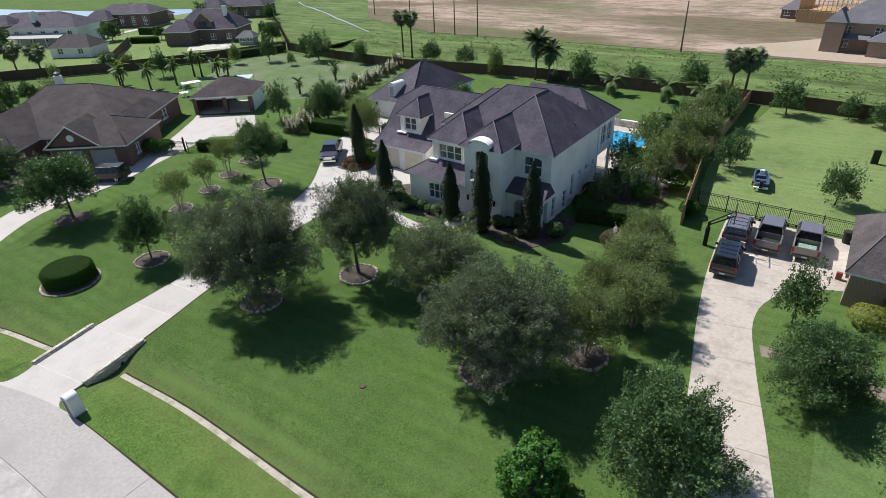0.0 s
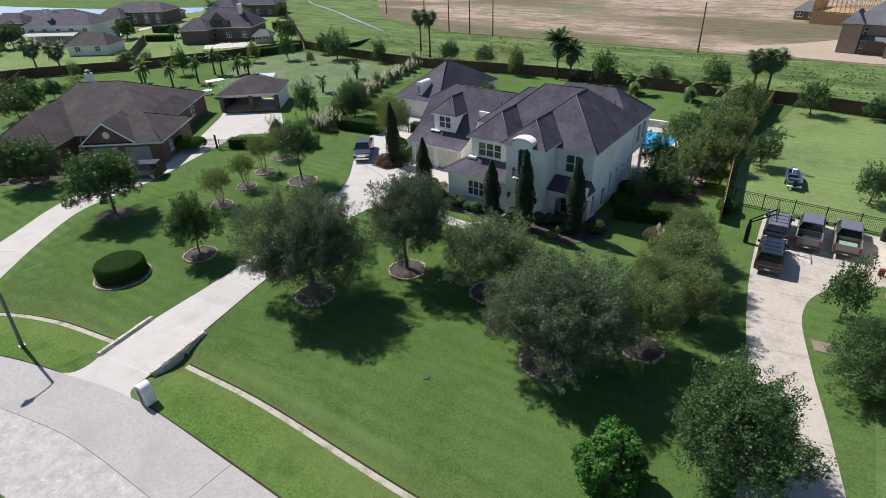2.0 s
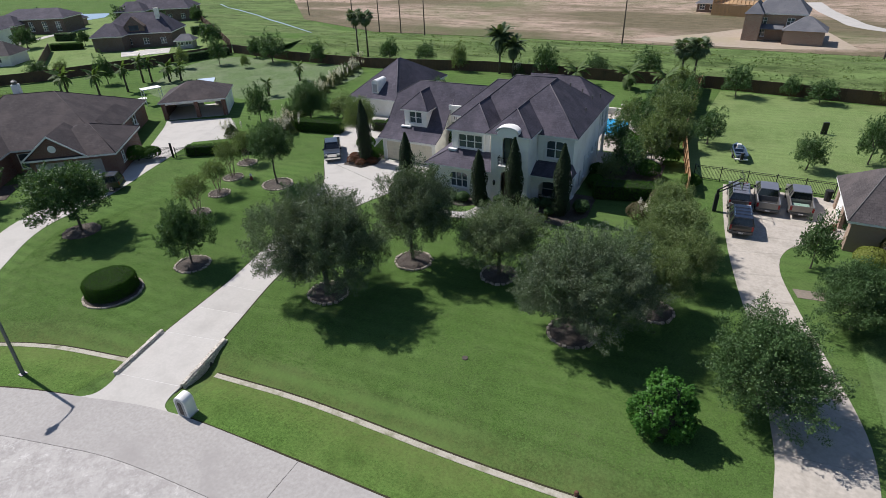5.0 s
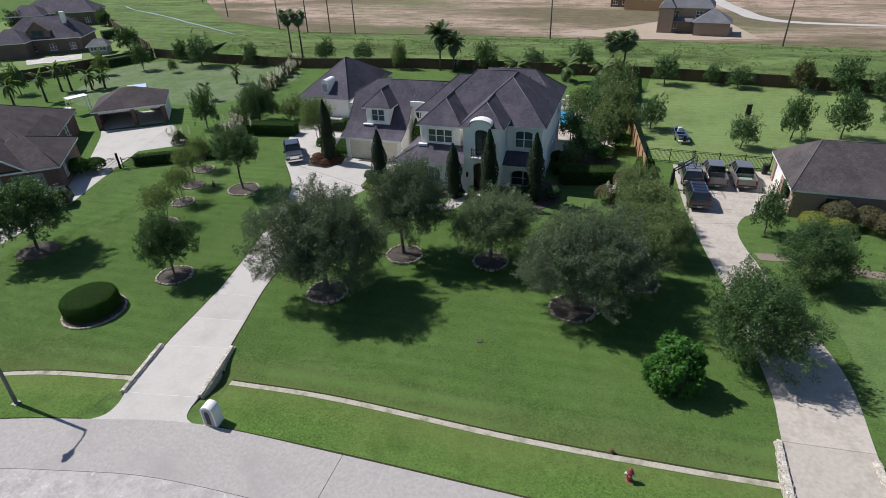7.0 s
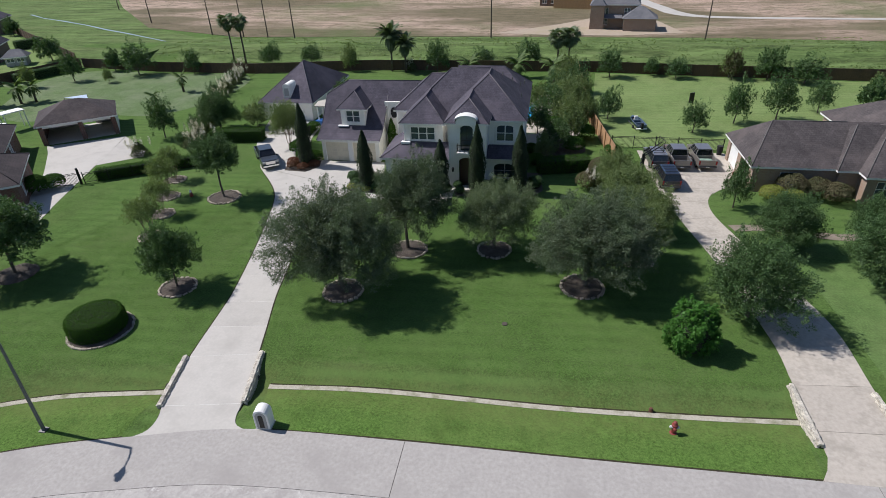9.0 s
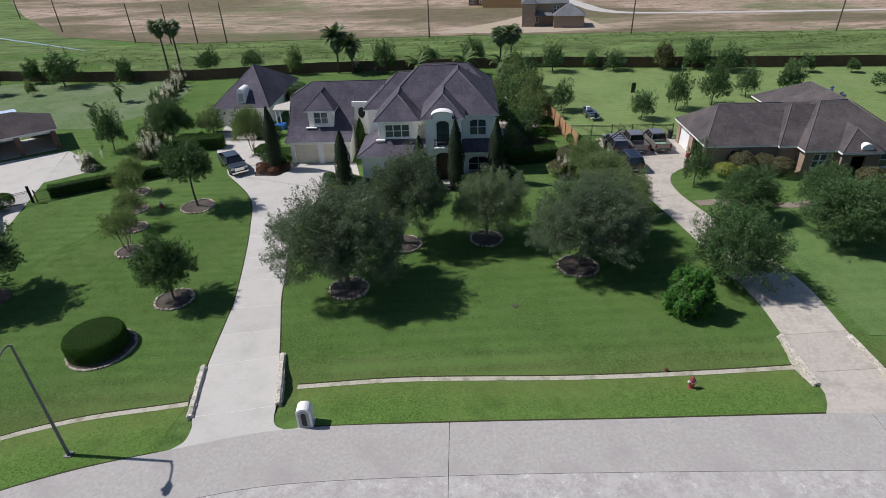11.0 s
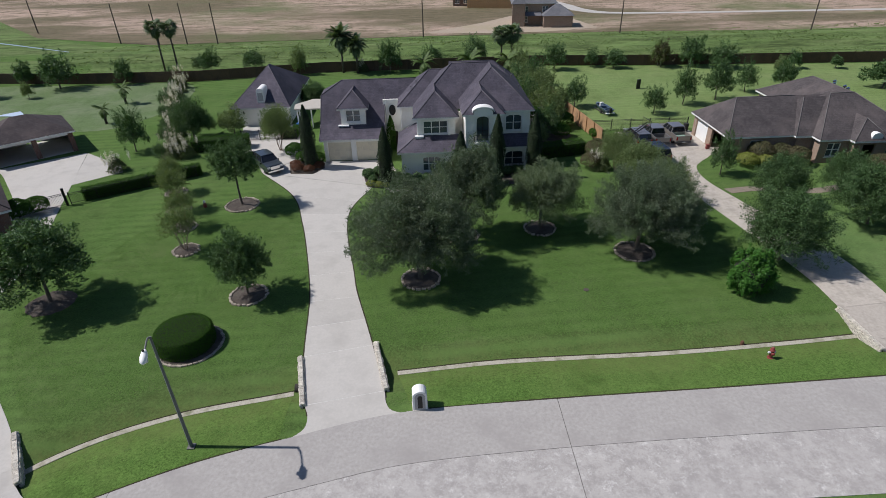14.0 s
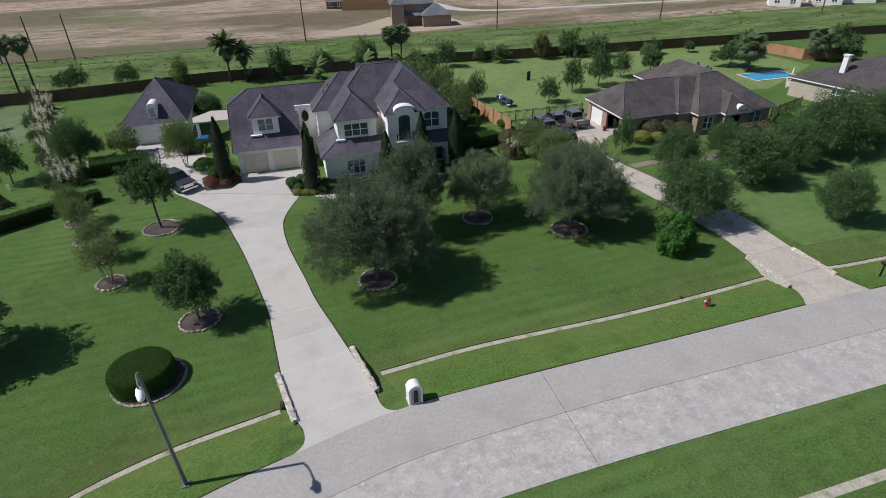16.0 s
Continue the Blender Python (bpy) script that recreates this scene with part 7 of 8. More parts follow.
def pickup(name, x, y, turn, colour, label, load=None, top=None):
    ob = thing(name, Matrix.Translation((x, y, 0.035)) @ Matrix.Rotation(turn, 4, "Z") @ Matrix.Scale(0.95, 4), label, "pickup truck")
    w = 2.0
    f = Form().side([(-2.9, 0.5), (2.85, 0.45), (2.9, 0.95), (2.75, 1.15), (1.45, 1.25), (-1.15, 1.25), (-1.15, 0.72), (-2.9, 0.72)], -w / 2, w / 2)
    part("body", f, colour, ob, bevel=0.05)
    for s in (-1, 1):
        part("bed_side", Form().box(s * w / 2 - (0.12 if s > 0 else 0), s * w / 2 + (0.12 if s < 0 else 0), -2.9, -1.16, 0.7, 1.3), colour, ob, bevel=0.03)
    part("tailgate", Form().box(-w / 2 + 0.13, w / 2 - 0.13, -2.92, -2.84, 0.68, 1.29), colour, ob, bevel=0.02)
    part("bed_liner", Form().box(-w / 2 + 0.13, w / 2 - 0.13, -2.83, -1.17, 0.722, 0.76), BLACK, ob)
    greenhouse(ob, w - 0.06, -1.12, 1.5, 1.24, 1.88, 0.16, 0.62, colour, 3, top)
    wheels(ob, w, (-1.75, 1.85), 0.40)
    ends(ob, w, -2.92, 2.9, 0.98)
    if load:
        part("cargo", Form().box(-0.7, 0.7, -2.6, -1.4, 0.765, 0.95), load, ob, bevel=0.03)
    return ob


def suv(name, x, y, turn, colour, label, rack=True, top=None):
    ob = thing(name, Matrix.Translation((x, y, 0.035)) @ Matrix.Rotation(turn, 4, "Z") @ Matrix.Scale(0.95, 4), label, "car")
    w = 1.96
    f = Form().side([(-2.5, 0.45), (2.45, 0.42), (2.5, 0.9), (2.35, 1.08), (1.2, 1.18), (-2.45, 1.18), (-2.52, 0.9)], -w / 2, w / 2)
    part("body", f, colour, ob, bevel=0.06)
    greenhouse(ob, w - 0.06, -2.42, 1.3, 1.17, 1.82, 0.22, 0.75, colour, 4, top)
    wheels(ob, w, (-1.5, 1.5), 0.38)
    ends(ob, w, -2.5, 2.48, 0.95)
    for s in (-1, 1):
        part("roof_rail", Form().tube([(s * 0.66, -2.0, 1.9), (s * 0.66, 0.4, 1.9)], [0.025, 0.025], 6), CHROME, ob)
    if rack:
        for y in (-1.6, -0.9, -0.2):
            part("cross_bar", Form().tube([(-0.66, y, 1.92), (0.66, y, 1.92)], [0.022, 0.022], 6), BLACK, ob)
    return ob


# The first paint's blue is sky reflection, coloured onto the brown suv's roof.
SKY_TINT_ROOF, GREYP, TAUPE, SILVER = paint("sky_tinted_dark_paint", (0.018, 0.024, 0.045)), paint("grey_paint", (0.21, 0.20, 0.19)), paint("taupe_paint", (0.25, 0.225, 0.20)), paint("silver_blue_paint", (0.055, 0.065, 0.08))
# Cab roofs paler than the bodies: the sky's sheen is put into the colour.
SHEEN_ROOF = paint("sky_sheen_grey", (0.20, 0.20, 0.225), 0.4)
suv("suv", -1.65, 44.95, radians(4), paint("brown_black_paint", (0.055, 0.047, 0.043)), "dark brown suv with a glossy dark roof tinted blue for reflected sky on the driveway", top=SKY_TINT_ROOF)
suv("suv", -1.95, 50.1, radians(3), paint("dark_grey_paint", (0.09, 0.087, 0.085)), "dark grey suv with a roof rack by the fence", top=SHEEN_ROOF)
pickup("pickup_truck", 0.4, 50.7, radians(2), GREYP, "grey pickup truck with an empty bed by the fence", top=SHEEN_ROOF)
pickup("pickup_truck", 3.05, 51.0, radians(2), TAUPE, "taupe pickup truck with a green load in its bed", surface("green_load", (0.10, 0.22, 0.14), (0.35, 0.42, 0.36), 6.0, 0.6, 0.1), top=SHEEN_ROOF)
pickup("pickup_truck", -46.8, 46.3, radians(180 + 36), SILVER, "silver-blue pickup truck parked on the pale driveway")
suv("sedan", -64.6, 27.6, radians(128), paint("black_paint", (0.012, 0.012, 0.014)), "dark car parked at the brick garage", False)

# the boat on the grass
boat = thing("boat", Matrix.Translation((-2.4, 62.9, 0)) @ Matrix.Rotation(radians(9), 4, "Z") @ Matrix.Diagonal((0.72, 0.86, 0.86, 1)), "small blue-grey boat on a trailer on the lawn", "boat")
HULL, BLUECLOTH = paint("hull_blue", (0.10, 0.15, 0.21)), surface("blue_cloth", (0.03, 0.055, 0.09), (0.06, 0.09, 0.13), 5.0, 0.8, 0.3)
ring = [(-0.95, -2.4), (0.95, -2.4), (0.98, 0.4), (0.75, 1.6), (0.0, 2.6), (-0.75, 1.6), (-0.98, 0.4)]
f = Form()
n = len(ring)
f.v = [(x * 0.55, y * 0.9, 0.35) for x, y in ring] + [(x, y, 1.0) for x, y in ring] + [(x * 0.86, y * 0.93, 1.0) for x, y in ring] + [(x * 0.7, y * 0.85, 0.6) for x, y in ring]
f.f = [tuple(range(n - 1, -1, -1))] + [(i + k * n, (i + 1) % n + k * n, (i + 1) % n + (k + 1) * n, i + (k + 1) * n) for k in range(3) for i in range(n)] + [tuple(range(3 * n, 4 * n))]
part("hull", f, HULL, boat)
part("bow_deck", Form().prism([(-0.66, 1.55), (0.66, 1.55), (0.0, 2.4)], 0.97, 1.04), HULL, boat)
for y in (-1.2, 0.2):
    part("seat", Form().box(-0.6, 0.6, y - 0.2, y + 0.2, 0.6, 0.95), BLUECLOTH, boat, bevel=0.04)
part("console", Form().box(-0.25, 0.35, 0.7, 1.1, 0.6, 1.35), WHITE, boat, bevel=0.05)
part("outboard", Form().box(-0.2, 0.2, -2.8, -2.42, 0.5, 1.35), BLACK, boat, bevel=0.06)
part("stern_platform", Form().box(-0.9, 0.9, -2.75, -2.42, 0.42, 0.55), WHITE, boat)
part("trailer", Form().box(-0.9, -0.8, -2.2, 2.0, 0.25, 0.34).box(0.8, 0.9, -2.2, 2.0, 0.25, 0.34).box(-0.05, 0.05, 1.5, 3.4, 0.25, 0.34), STEEL, boat)
wheels(boat, 2.1, (-0.8,), 0.27)

# ---------------------------------------------------------------- things by the street
lamp = thing("street_lamp", (-41.75, 6.1, 0), "dark square street lamp post with a white drooping head", "street lamp")
part("post", Form().tube([(0, 0, -0.05), (-0.3, 0.45, 7.45)], [0.12, 0.075], 4), LAMP_POST, lamp)
part("base_plate", Form().box(-0.2, 0.2, -0.2, 0.2, 0.0, 0.06), STEEL, lamp)
part("arm", Form().tube([(-0.3, 0.45, 7.38), (-0.26, 0.2, 7.58), (-0.16, -0.2, 7.64), (0.0, -0.75, 7.6)], [0.05, 0.05, 0.045, 0.045], 8), STEEL, lamp)
lum = part("luminaire", Form().tube([(-0.02, -0.7, 7.6), (0.03, -0.88, 7.61), (0.12, -1.2, 7.57), (0.2, -1.5, 7.52), (0.23, -1.6, 7.5)], [0.05, 0.13, 0.18, 0.14, 0.04], 12), WHITE, lamp, "white lamp head", smooth=True)
part("lens", Form().lathe([(0.15, 0.0), (0.13, -0.09), (0.05, -0.14)], 12, (0.13, -1.23, 7.39)), LAMPGLASS, lum)
part("photocell", Form().lathe([(0.05, 0), (0.05, 0.1)], 8, (0.07, -1.0, 7.76)), BLACK, lum)

box = thing("mailbox", Matrix.Translation((-29.15, 8.25, 0)) @ Matrix.Rotation(radians(4), 4, "Z") @ Matrix.Scale(0.92, 4), "white stucco arched mailbox pillar by the street", "mailbox")
prof = [(-0.46, 0.0), (0.46, 0.0), (0.46, 1.15)] + [(0.46 * math.cos(a), 1.15 + 0.42 * math.sin(a)) for a in np.linspace(0.2, math.pi - 0.2, 11)] + [(-0.46, 1.15)]
part("pillar", Form().side(prof, -0.32, 0.42, "y"), WHITE, box, bevel=0.03)
inner = [(-0.33, 0.1), (0.33, 0.1), (0.33, 1.12)] + [(0.33 * math.cos(a), 1.12 + 0.3 * math.sin(a)) for a in np.linspace(0.2, math.pi - 0.2, 9)] + [(-0.33, 1.12)]
part("front_panel", Form().side(inner, -0.34, -0.315, "y"), GREYPANEL, box)
slot = [(-0.15, 0.2), (0.15, 0.2), (0.15, 1.1)] + [(0.15 * math.cos(a), 1.1 + 0.15 * math.sin(a)) for a in np.linspace(0.2, math.pi - 0.2, 7)] + [(-0.15, 1.1)]
part("letter_door", Form().side(slot, -0.36, -0.335, "y"), IRON, box, "tall dark metal door")
part("footing", Form().box(-0.5, 0.5, -0.42, 0.46, -0.05, 0.05), DRIVE, box)

hyd = thing("fire_hydrant", Matrix.Translation((-6.55, 11.15, float(height(-6.55, 11.15)))) @ Matrix.Scale(1.15, 4), "red fire hydrant with pale caps on the verge", "hydrant")
part("barrel", Form().lathe([(0.17, 0), (0.17, 0.05), (0.11, 0.07), (0.11, 0.5), (0.15, 0.52), (0.15, 0.58), (0.12, 0.62), (0.08, 0.74), (0.03, 0.78)], 14), TANK, hyd, smooth=False)
for s in (-1, 1):
    part("side_cap", Form().lathe([(0.07, 0.08), (0.07, 0.2), (0.03, 0.23)], 10).moved(Matrix.Translation((0, 0, 0.42)) @ Matrix.Rotation(s * math.pi / 2, 4, "Y")), PLATE, hyd)
part("front_cap", Form().lathe([(0.09, 0.08), (0.09, 0.2), (0.03, 0.23)], 10).moved(Matrix.Translation((0, 0, 0.4)) @ Matrix.Rotation(math.pi / 2, 4, "X")), TANK, hyd)
solid("valve_stub", Form().lathe([(0.12, 0), (0.12, 0.22), (0.09, 0.3), (0.03, 0.32)], 10, (-7.45, 12.85, float(height(-7.45, 12.85)))), surface("rust", (0.14, 0.06, 0.035), (0.09, 0.04, 0.025), 8.0, 0.9, 0.4), "small rusty pipe stub at the swale ribbon", "pipe", smooth=False)
solid("valve_cover", Form().lathe([(0.2, 0.0), (0.2, 0.05), (0.17, 0.06)], 16, (-16.4, 19.2, 0)), surface("old_iron", (0.09, 0.075, 0.06), (0.06, 0.05, 0.04), 8.0, 0.9, 0.3), "round brown utility cover in the lawn", "cover")
orn = thing("garden_ornament", (-50.7, 36.3, 0), "small red and white garden ornament on the lawn", "ornament")
part("body", Form().lathe([(0.16, 0), (0.2, 0.12), (0.15, 0.4), (0.1, 0.48)], 12), TANK, orn, smooth=True)
part("top", Form().lathe([(0.1, 0.46), (0.14, 0.58), (0.1, 0.72), (0.02, 0.78)], 12), WHITE, orn, smooth=True)
mb2 = thing("post_mailbox", (8.4, 10.2, float(height(8.4, 10.2))), "small black mailbox on a post by the street", "mailbox")
part("post", Form().box(-0.05, 0.05, -0.05, 0.05, 0, 1.05), IRON, mb2)
part("letter_box", Form().side([(-0.1, 1.05), (0.1, 1.05), (0.1, 1.2), (0.06, 1.28), (-0.06, 1.28), (-0.1, 1.2)], -0.3, 0.25, "y"), IRON, mb2)

# basketball goal
hoop = thing("basketball_goal", Matrix.Translation((-3.8, 47.2, 0.0)) @ Matrix.Rotation(radians(-81), 4, "Z"), "black basketball goal with a clear backboard beside the driveway", "basketball goal")
part("pole", Form().box(-0.1, 0.1, -0.1, 0.1, 0, 2.2), IRON, hoop)
part("pole_pad", Form().box(-0.17, 0.17, -0.17, 0.17, 0.05, 1.7), BLACK, hoop, bevel=0.04)
for z in (0.0, 0.45):
    part("arm", Form().tube([(0, 0, 1.9 + z * 0.6), (0, 1.7, 3.0 + z)], [0.06, 0.06], 6), IRON, hoop)
board = part("backboard", Form().box(-0.9, 0.9, 1.7, 1.73, 2.7, 3.8), CLEAR, hoop, "clear backboard")
board.visible_shadow = False
for z in (2.68, 3.8):
    part("board_frame", Form().box(-0.93, 0.93, 1.69, 1.74, z, z + 0.04), IRON, hoop)
for x in (-0.93, 0.9):
    part("board_frame", Form().box(x, x + 0.03, 1.69, 1.74, 2.72, 3.8), IRON, hoop)
part("rim", Form().tube([(0.23 * math.cos(a), 2.02 + 0.23 * math.sin(a), 3.05) for a in np.linspace(0, 2 * math.pi, 17)], [0.02] * 17, 5), TANK, hoop)

# utility poles and their wires
def utility_pole(x, y, h):
    ob = thing("utility_pole", (x, y, float(height(x, y))), "tall weathered wooden utility pole at the field's edge", "utility pole", "poles along the field")
    part("pole", Form().tube([(0, 0, -0.2), (0, 0, h)], [0.17, 0.11], 8), POLE, ob)
    return ob


POLES = [(-163, 176, 9), (-131, 147.5, 9), (-100.5, 128.5, 9), (-90.0, 125.2, 9), (-83.5, 125.2, 9), (-76, 124.2, 9), (-27.6, 124.5, 9.5), (18.8, 122, 9.5), (62, 117.6, 9.5), (108, 112, 9.5)]
for x, y, h in POLES:
    utility_pole(x, y, h)
for (x0, y0, h0), (x1, y1, h1) in zip(POLES[:2], POLES[1:3]):
    for d in (0.1, 0.9):
        pts = [(x0 + (x1 - x0) * t, y0 + (y1 - y0) * t, h0 - d - 1.4 * math.sin(math.pi * t)) for t in np.linspace(0, 1, 13)]
        solid("overhead_wire", Form().tube(pts, [0.025] * 13, 4), POLE, "thin sagging wire between utility poles", "wire")

# pools
def pool(x0, x1, y0, y1, label):
    ob = thing("swimming_pool", ((x0 + x1) / 2, (y0 + y1) / 2, 0), label, "pool")
    w, d = (x1 - x0) / 2, (y1 - y0) / 2
    part("coping", Form().box(-w - 0.4, w + 0.4, -d - 0.4, -d, 0, 0.09).box(-w - 0.4, w + 0.4, d, d + 0.4, 0, 0.09).box(-w - 0.4, -w, -d, d, 0, 0.09).box(w, w + 0.4, -d, d, 0, 0.09), STONE, ob, bevel=0.02)
    part("water", Form().box(-w, w, -d, d, 0.0, 0.055), POOL_WATER, ob, "clear blue water")
    return ob


pool(-24.0, -15.9, 64.9, 71.6, "blue swimming pool behind the house")
pool(41.5, 49.5, 60.5, 64.5, "bright blue swimming pool in the far garden")
pool(-134.6, -129.6, 83.6, 89.0, "pale-edged swimming pool behind the dark brick house")
fountain = thing("garden_wall", (-18.5, 74.0, 0), "low white garden wall with stone urns by the pool", "wall")
part("low_wall", Form().box(-3.5, 5.5, -0.2, 0.2, 0, 0.9), STONE, fountain, bevel=0.03)
for x in (-3.2, 1.0, 5.2):
    part("urn", Form().lathe([(0.16, 0.9), (0.1, 1.0), (0.25, 1.35), (0.3, 1.4), (0.22, 1.5)], 10, (x, 0, 0)), STONE, fountain)
for x, y in ((-12.8, 61.0), (-11.6, 63.2), (-13.6, 66.0)):
    ch = thing("patio_chair", Matrix.Translation((x, y, 0.035)) @ Matrix.Rotation(x * 3, 4, "Z"), "pale metal chair on the pool terrace", "chair", "patio chairs")
    part("seat", Form().box(-0.25, 0.25, -0.25, 0.25, 0.4, 0.45), WHITE, ch)
    part("backrest", Form().box(-0.25, 0.25, 0.22, 0.27, 0.45, 0.95), WHITE, ch)
    for a, b in ((-0.22, -0.22), (0.22, -0.22), (-0.22, 0.22), (0.22, 0.22)):
        part("leg", Form().box(a - 0.02, a + 0.02, b - 0.02, b + 0.02, 0, 0.4), WHITE, ch)
tarp = thing("blue_tarpaulin", (-45.2, 60.4, 0.0), "blue cover over a low stack under the walkway", "tarpaulin")
part("cover", Form().prism([(-0.7, -0.5), (0.7, -0.5), (0.8, 0.5), (-0.6, 0.6)], 0, [0.7, 0.6, 0.75, 0.65]), surface("blue_plastic", (0.02, 0.09, 0.32), (0.03, 0.14, 0.42), 3.0, 0.4, 0.3), tarp, bevel=0.06)
solid("black_marker", Form().box(-0.35, 0.35, -0.1, 0.1, 0, 1.5), IRON, "upright black panel on the far lawn", "panel", m=Matrix.Translation((6.6, 74.2, 0)) @ Matrix.Rotation(0.4, 4, "Z"), bevel=0.03)
solid("bin", Form().lathe([(0.28, 0), (0.34, 0.95), (0.36, 0.96), (0.34, 1.05)], 12), BLACK, "black wheeled bin by the garage", "bin", m=Matrix.Translation((5.6, 53.4, 0.03)))
solid("fuel_can", Form().box(-0.2, 0.2, -0.16, 0.16, 0, 0.55), TANK, "red container at the open garage", "container", m=Matrix.Translation((5.6, 47.0, 0.03)), bevel=0.05)
sail = thing("shade_roof", Matrix.Translation((-89.8, 55, 0)) @ Matrix.Rotation(1.2, 4, "Z") @ Matrix.Diagonal((0.68, 0.55, 1, 1)), "pale flat shade roof on posts in the garden", "pergola")
part("canopy", Form().box(-2.2, 2.2, -1.6, 1.6, 2.5, 2.62), WHITE, sail)
for x, y in ((-2, -1.4), (2, -1.4), (2, 1.4), (-2, 1.4)):
    part("post", Form().box(x - 0.07, x + 0.07, y - 0.07, y + 0.07, 0, 2.5), WHITE, sail)
for k, (x, y) in enumerate(((-98.5, 52.0), (-92.0, 54.5))):
    tb = thing("garden_table", Matrix.Translation((x, y, 0)) @ Matrix.Rotation(k, 4, "Z"), "round pale garden table", "table", "garden tables")
    part("tabletop", Form().lathe([(0.8, 0.7), (0.8, 0.75)], 16), WHITE, tb)
    part("pedestal", Form().lathe([(0.3, 0), (0.06, 0.1), (0.06, 0.7)], 10), WHITE, tb)
shade = thing("shade_sail", (-84.9, 62.8, 0), "pale blue three-cornered shade sail on posts", "shade sail")
CORNERS = ((-2.3, -0.5), (0.0, 1.5), (2.4, -1.1))
part("cloth", Form().prism(CORNERS, 2.5, [2.53, 2.53, 2.53]), surface("blue_white_cloth", (0.42, 0.50, 0.62), (0.36, 0.44, 0.56), 3.0, 0.8, 0.2), shade)
for x, y in CORNERS:
    part("post", Form().tube([(x, y, 0), (x, y, 2.6)], [0.04, 0.035], 6), IRON, shade)
umb = thing("patio_umbrella", (47.6, 59.6, 0), "closed white patio umbrella beside the pool", "umbrella")
part("pole", Form().tube([(0, 0, 0.05), (0, 0, 1.9)], [0.03, 0.025], 6), WHITE, umb)
part("folded_canopy", Form().lathe([(0.05, 0.6), (0.16, 0.75), (0.12, 1.3), (0.04, 1.85)], 10), WHITE, umb)
part("base", Form().lathe([(0.3, 0), (0.3, 0.08), (0.08, 0.14)], 12), IRON, umb)
deck2 = paving("pool_apron", "pale concrete apron between pool and stone house", "patio")
part("slab", Form().prism([(42.4, 55.4), (46.8, 57.2), (50.4, 61.0), (50.4, 62.3), (47, 60.0)], -0.2, 0.04), DRIVE, deck2)
for k, (x, y) in enumerate(((46.2, 58.4), (47.6, 58.3))):
    ch = thing("patio_chair", Matrix.Translation((x, y, 0.04)) @ Matrix.Rotation(0.5 + k, 4, "Z"), "dark metal patio chair by the pool", "chair", "patio chairs")
    part("seat", Form().box(-0.28, 0.28, -0.28, 0.28, 0.4, 0.46), IRON, ch)
    part("backrest", Form().box(-0.28, 0.28, 0.25, 0.3, 0.46, 1.0), IRON, ch)
    for sx in (-0.25, 0.25):
        for sy in (-0.25, 0.25):
            part("leg", Form().box(sx - 0.02, sx + 0.02, sy - 0.02, sy + 0.02, 0, 0.4), IRON, ch)

# ---------------------------------------------------------------- fences and stonework
def panel_mesh(name, L, h, material, board=0.145):
    n = max(1, int(L / board))
    front, tops = [], []
    for k in range(n):
        x, s = k * L / n, 0.004 * (k % 2)
        front += [(x, 0.0), (x + 0.012, -0.02 - s), (x + L / n - 0.012, -0.02 - s)]
    front += [(L, 0.0), (L, 0.025), (0, 0.025)]
    return Form().prism(front, 0.04, h).mesh(name, material)


def wood_fence(name, line, h, material, label, step=3.0):
    ob = thing(name, (line[0][0], line[0][1], 0), label, "fence")
    mesh = panel_mesh("panel", step, h, material, 0.3)
    post = Form().box(-0.06, 0.06, -0.06, 0.06, -0.3, h + 0.05).mesh("post", material)
    for (x0, y0), (x1, y1) in zip(line, line[1:]):
        L = math.hypot(x1 - x0, y1 - y0)
        n = max(1, round(L / step))
        a = math.atan2(y1 - y0, x1 - x0)
        for k in range(n):
            x, y = x0 + (x1 - x0) * k / n - line[0][0], y0 + (y1 - y0) * k / n - line[0][1]
            m = Matrix.Translation((x, y, 0)) @ Matrix.Rotation(a, 4, "Z")
            part("panel", mesh, None, ob, m=m @ Matrix.Diagonal((L / n / step, 1, 1, 1)))
            part("post", post, None, ob, m=m @ Matrix.Translation((0, 0.075, 0)))


wood_fence("back_fence", [(-109, 92.2), (-90, 89.4), (-69, 88.6), (-46.2, 92.4), (-6.4, 92.3), (10.1, 90.2), (30.3, 88.3), (56.5, 86.4), (110, 82)], 1.9, FENCE_WOOD, "long dark brown board fence along the back gardens")
wood_fence("side_fence", [(-6.4, 49.8), (-7.4, 57), (-8.6, 66), (-9.0, 92.2)], 2.0, FENCE_NEW, "tall orange-brown board fence beside the neighbour's lawn", 2.4)
wood_fence("west_fence", [(-150, 26), (-139, 45), (-127.5, 57.4), (-116.7, 74.5), (-109.2, 92)], 2.0, FENCE_WOOD, "dark brown board fence behind the western gardens")
wood_fence("yard_fence", [(-128.4, 58.2), (-159, 80)], 2.0, FENCE_WOOD, "dark brown board fence between two gardens")
wood_fence("far_fence", [(-114, 96.5), (-136, 112.5), (-158, 128), (-187, 149), (-240, 190)], 2.0, FENCE_WOOD, "long board fence beside the grass channel")
wood_fence("outer_fence", [(-162.4, 29.4), (-193, 56.6)], 2.0, FENCE_WOOD, "dark board fence in front of the tall houses")
wood_fence("low_fence", [(-139, 42.5), (-118, 29), (-112, 24)], 1.8, FENCE_WOOD, "brown board fence between the western lawns")
wood_fence("ochre_fence", [(57, 81), (60, 70), (70, 67)], 1.9, FENCE_NEW, "pale new board fence in the far garden")


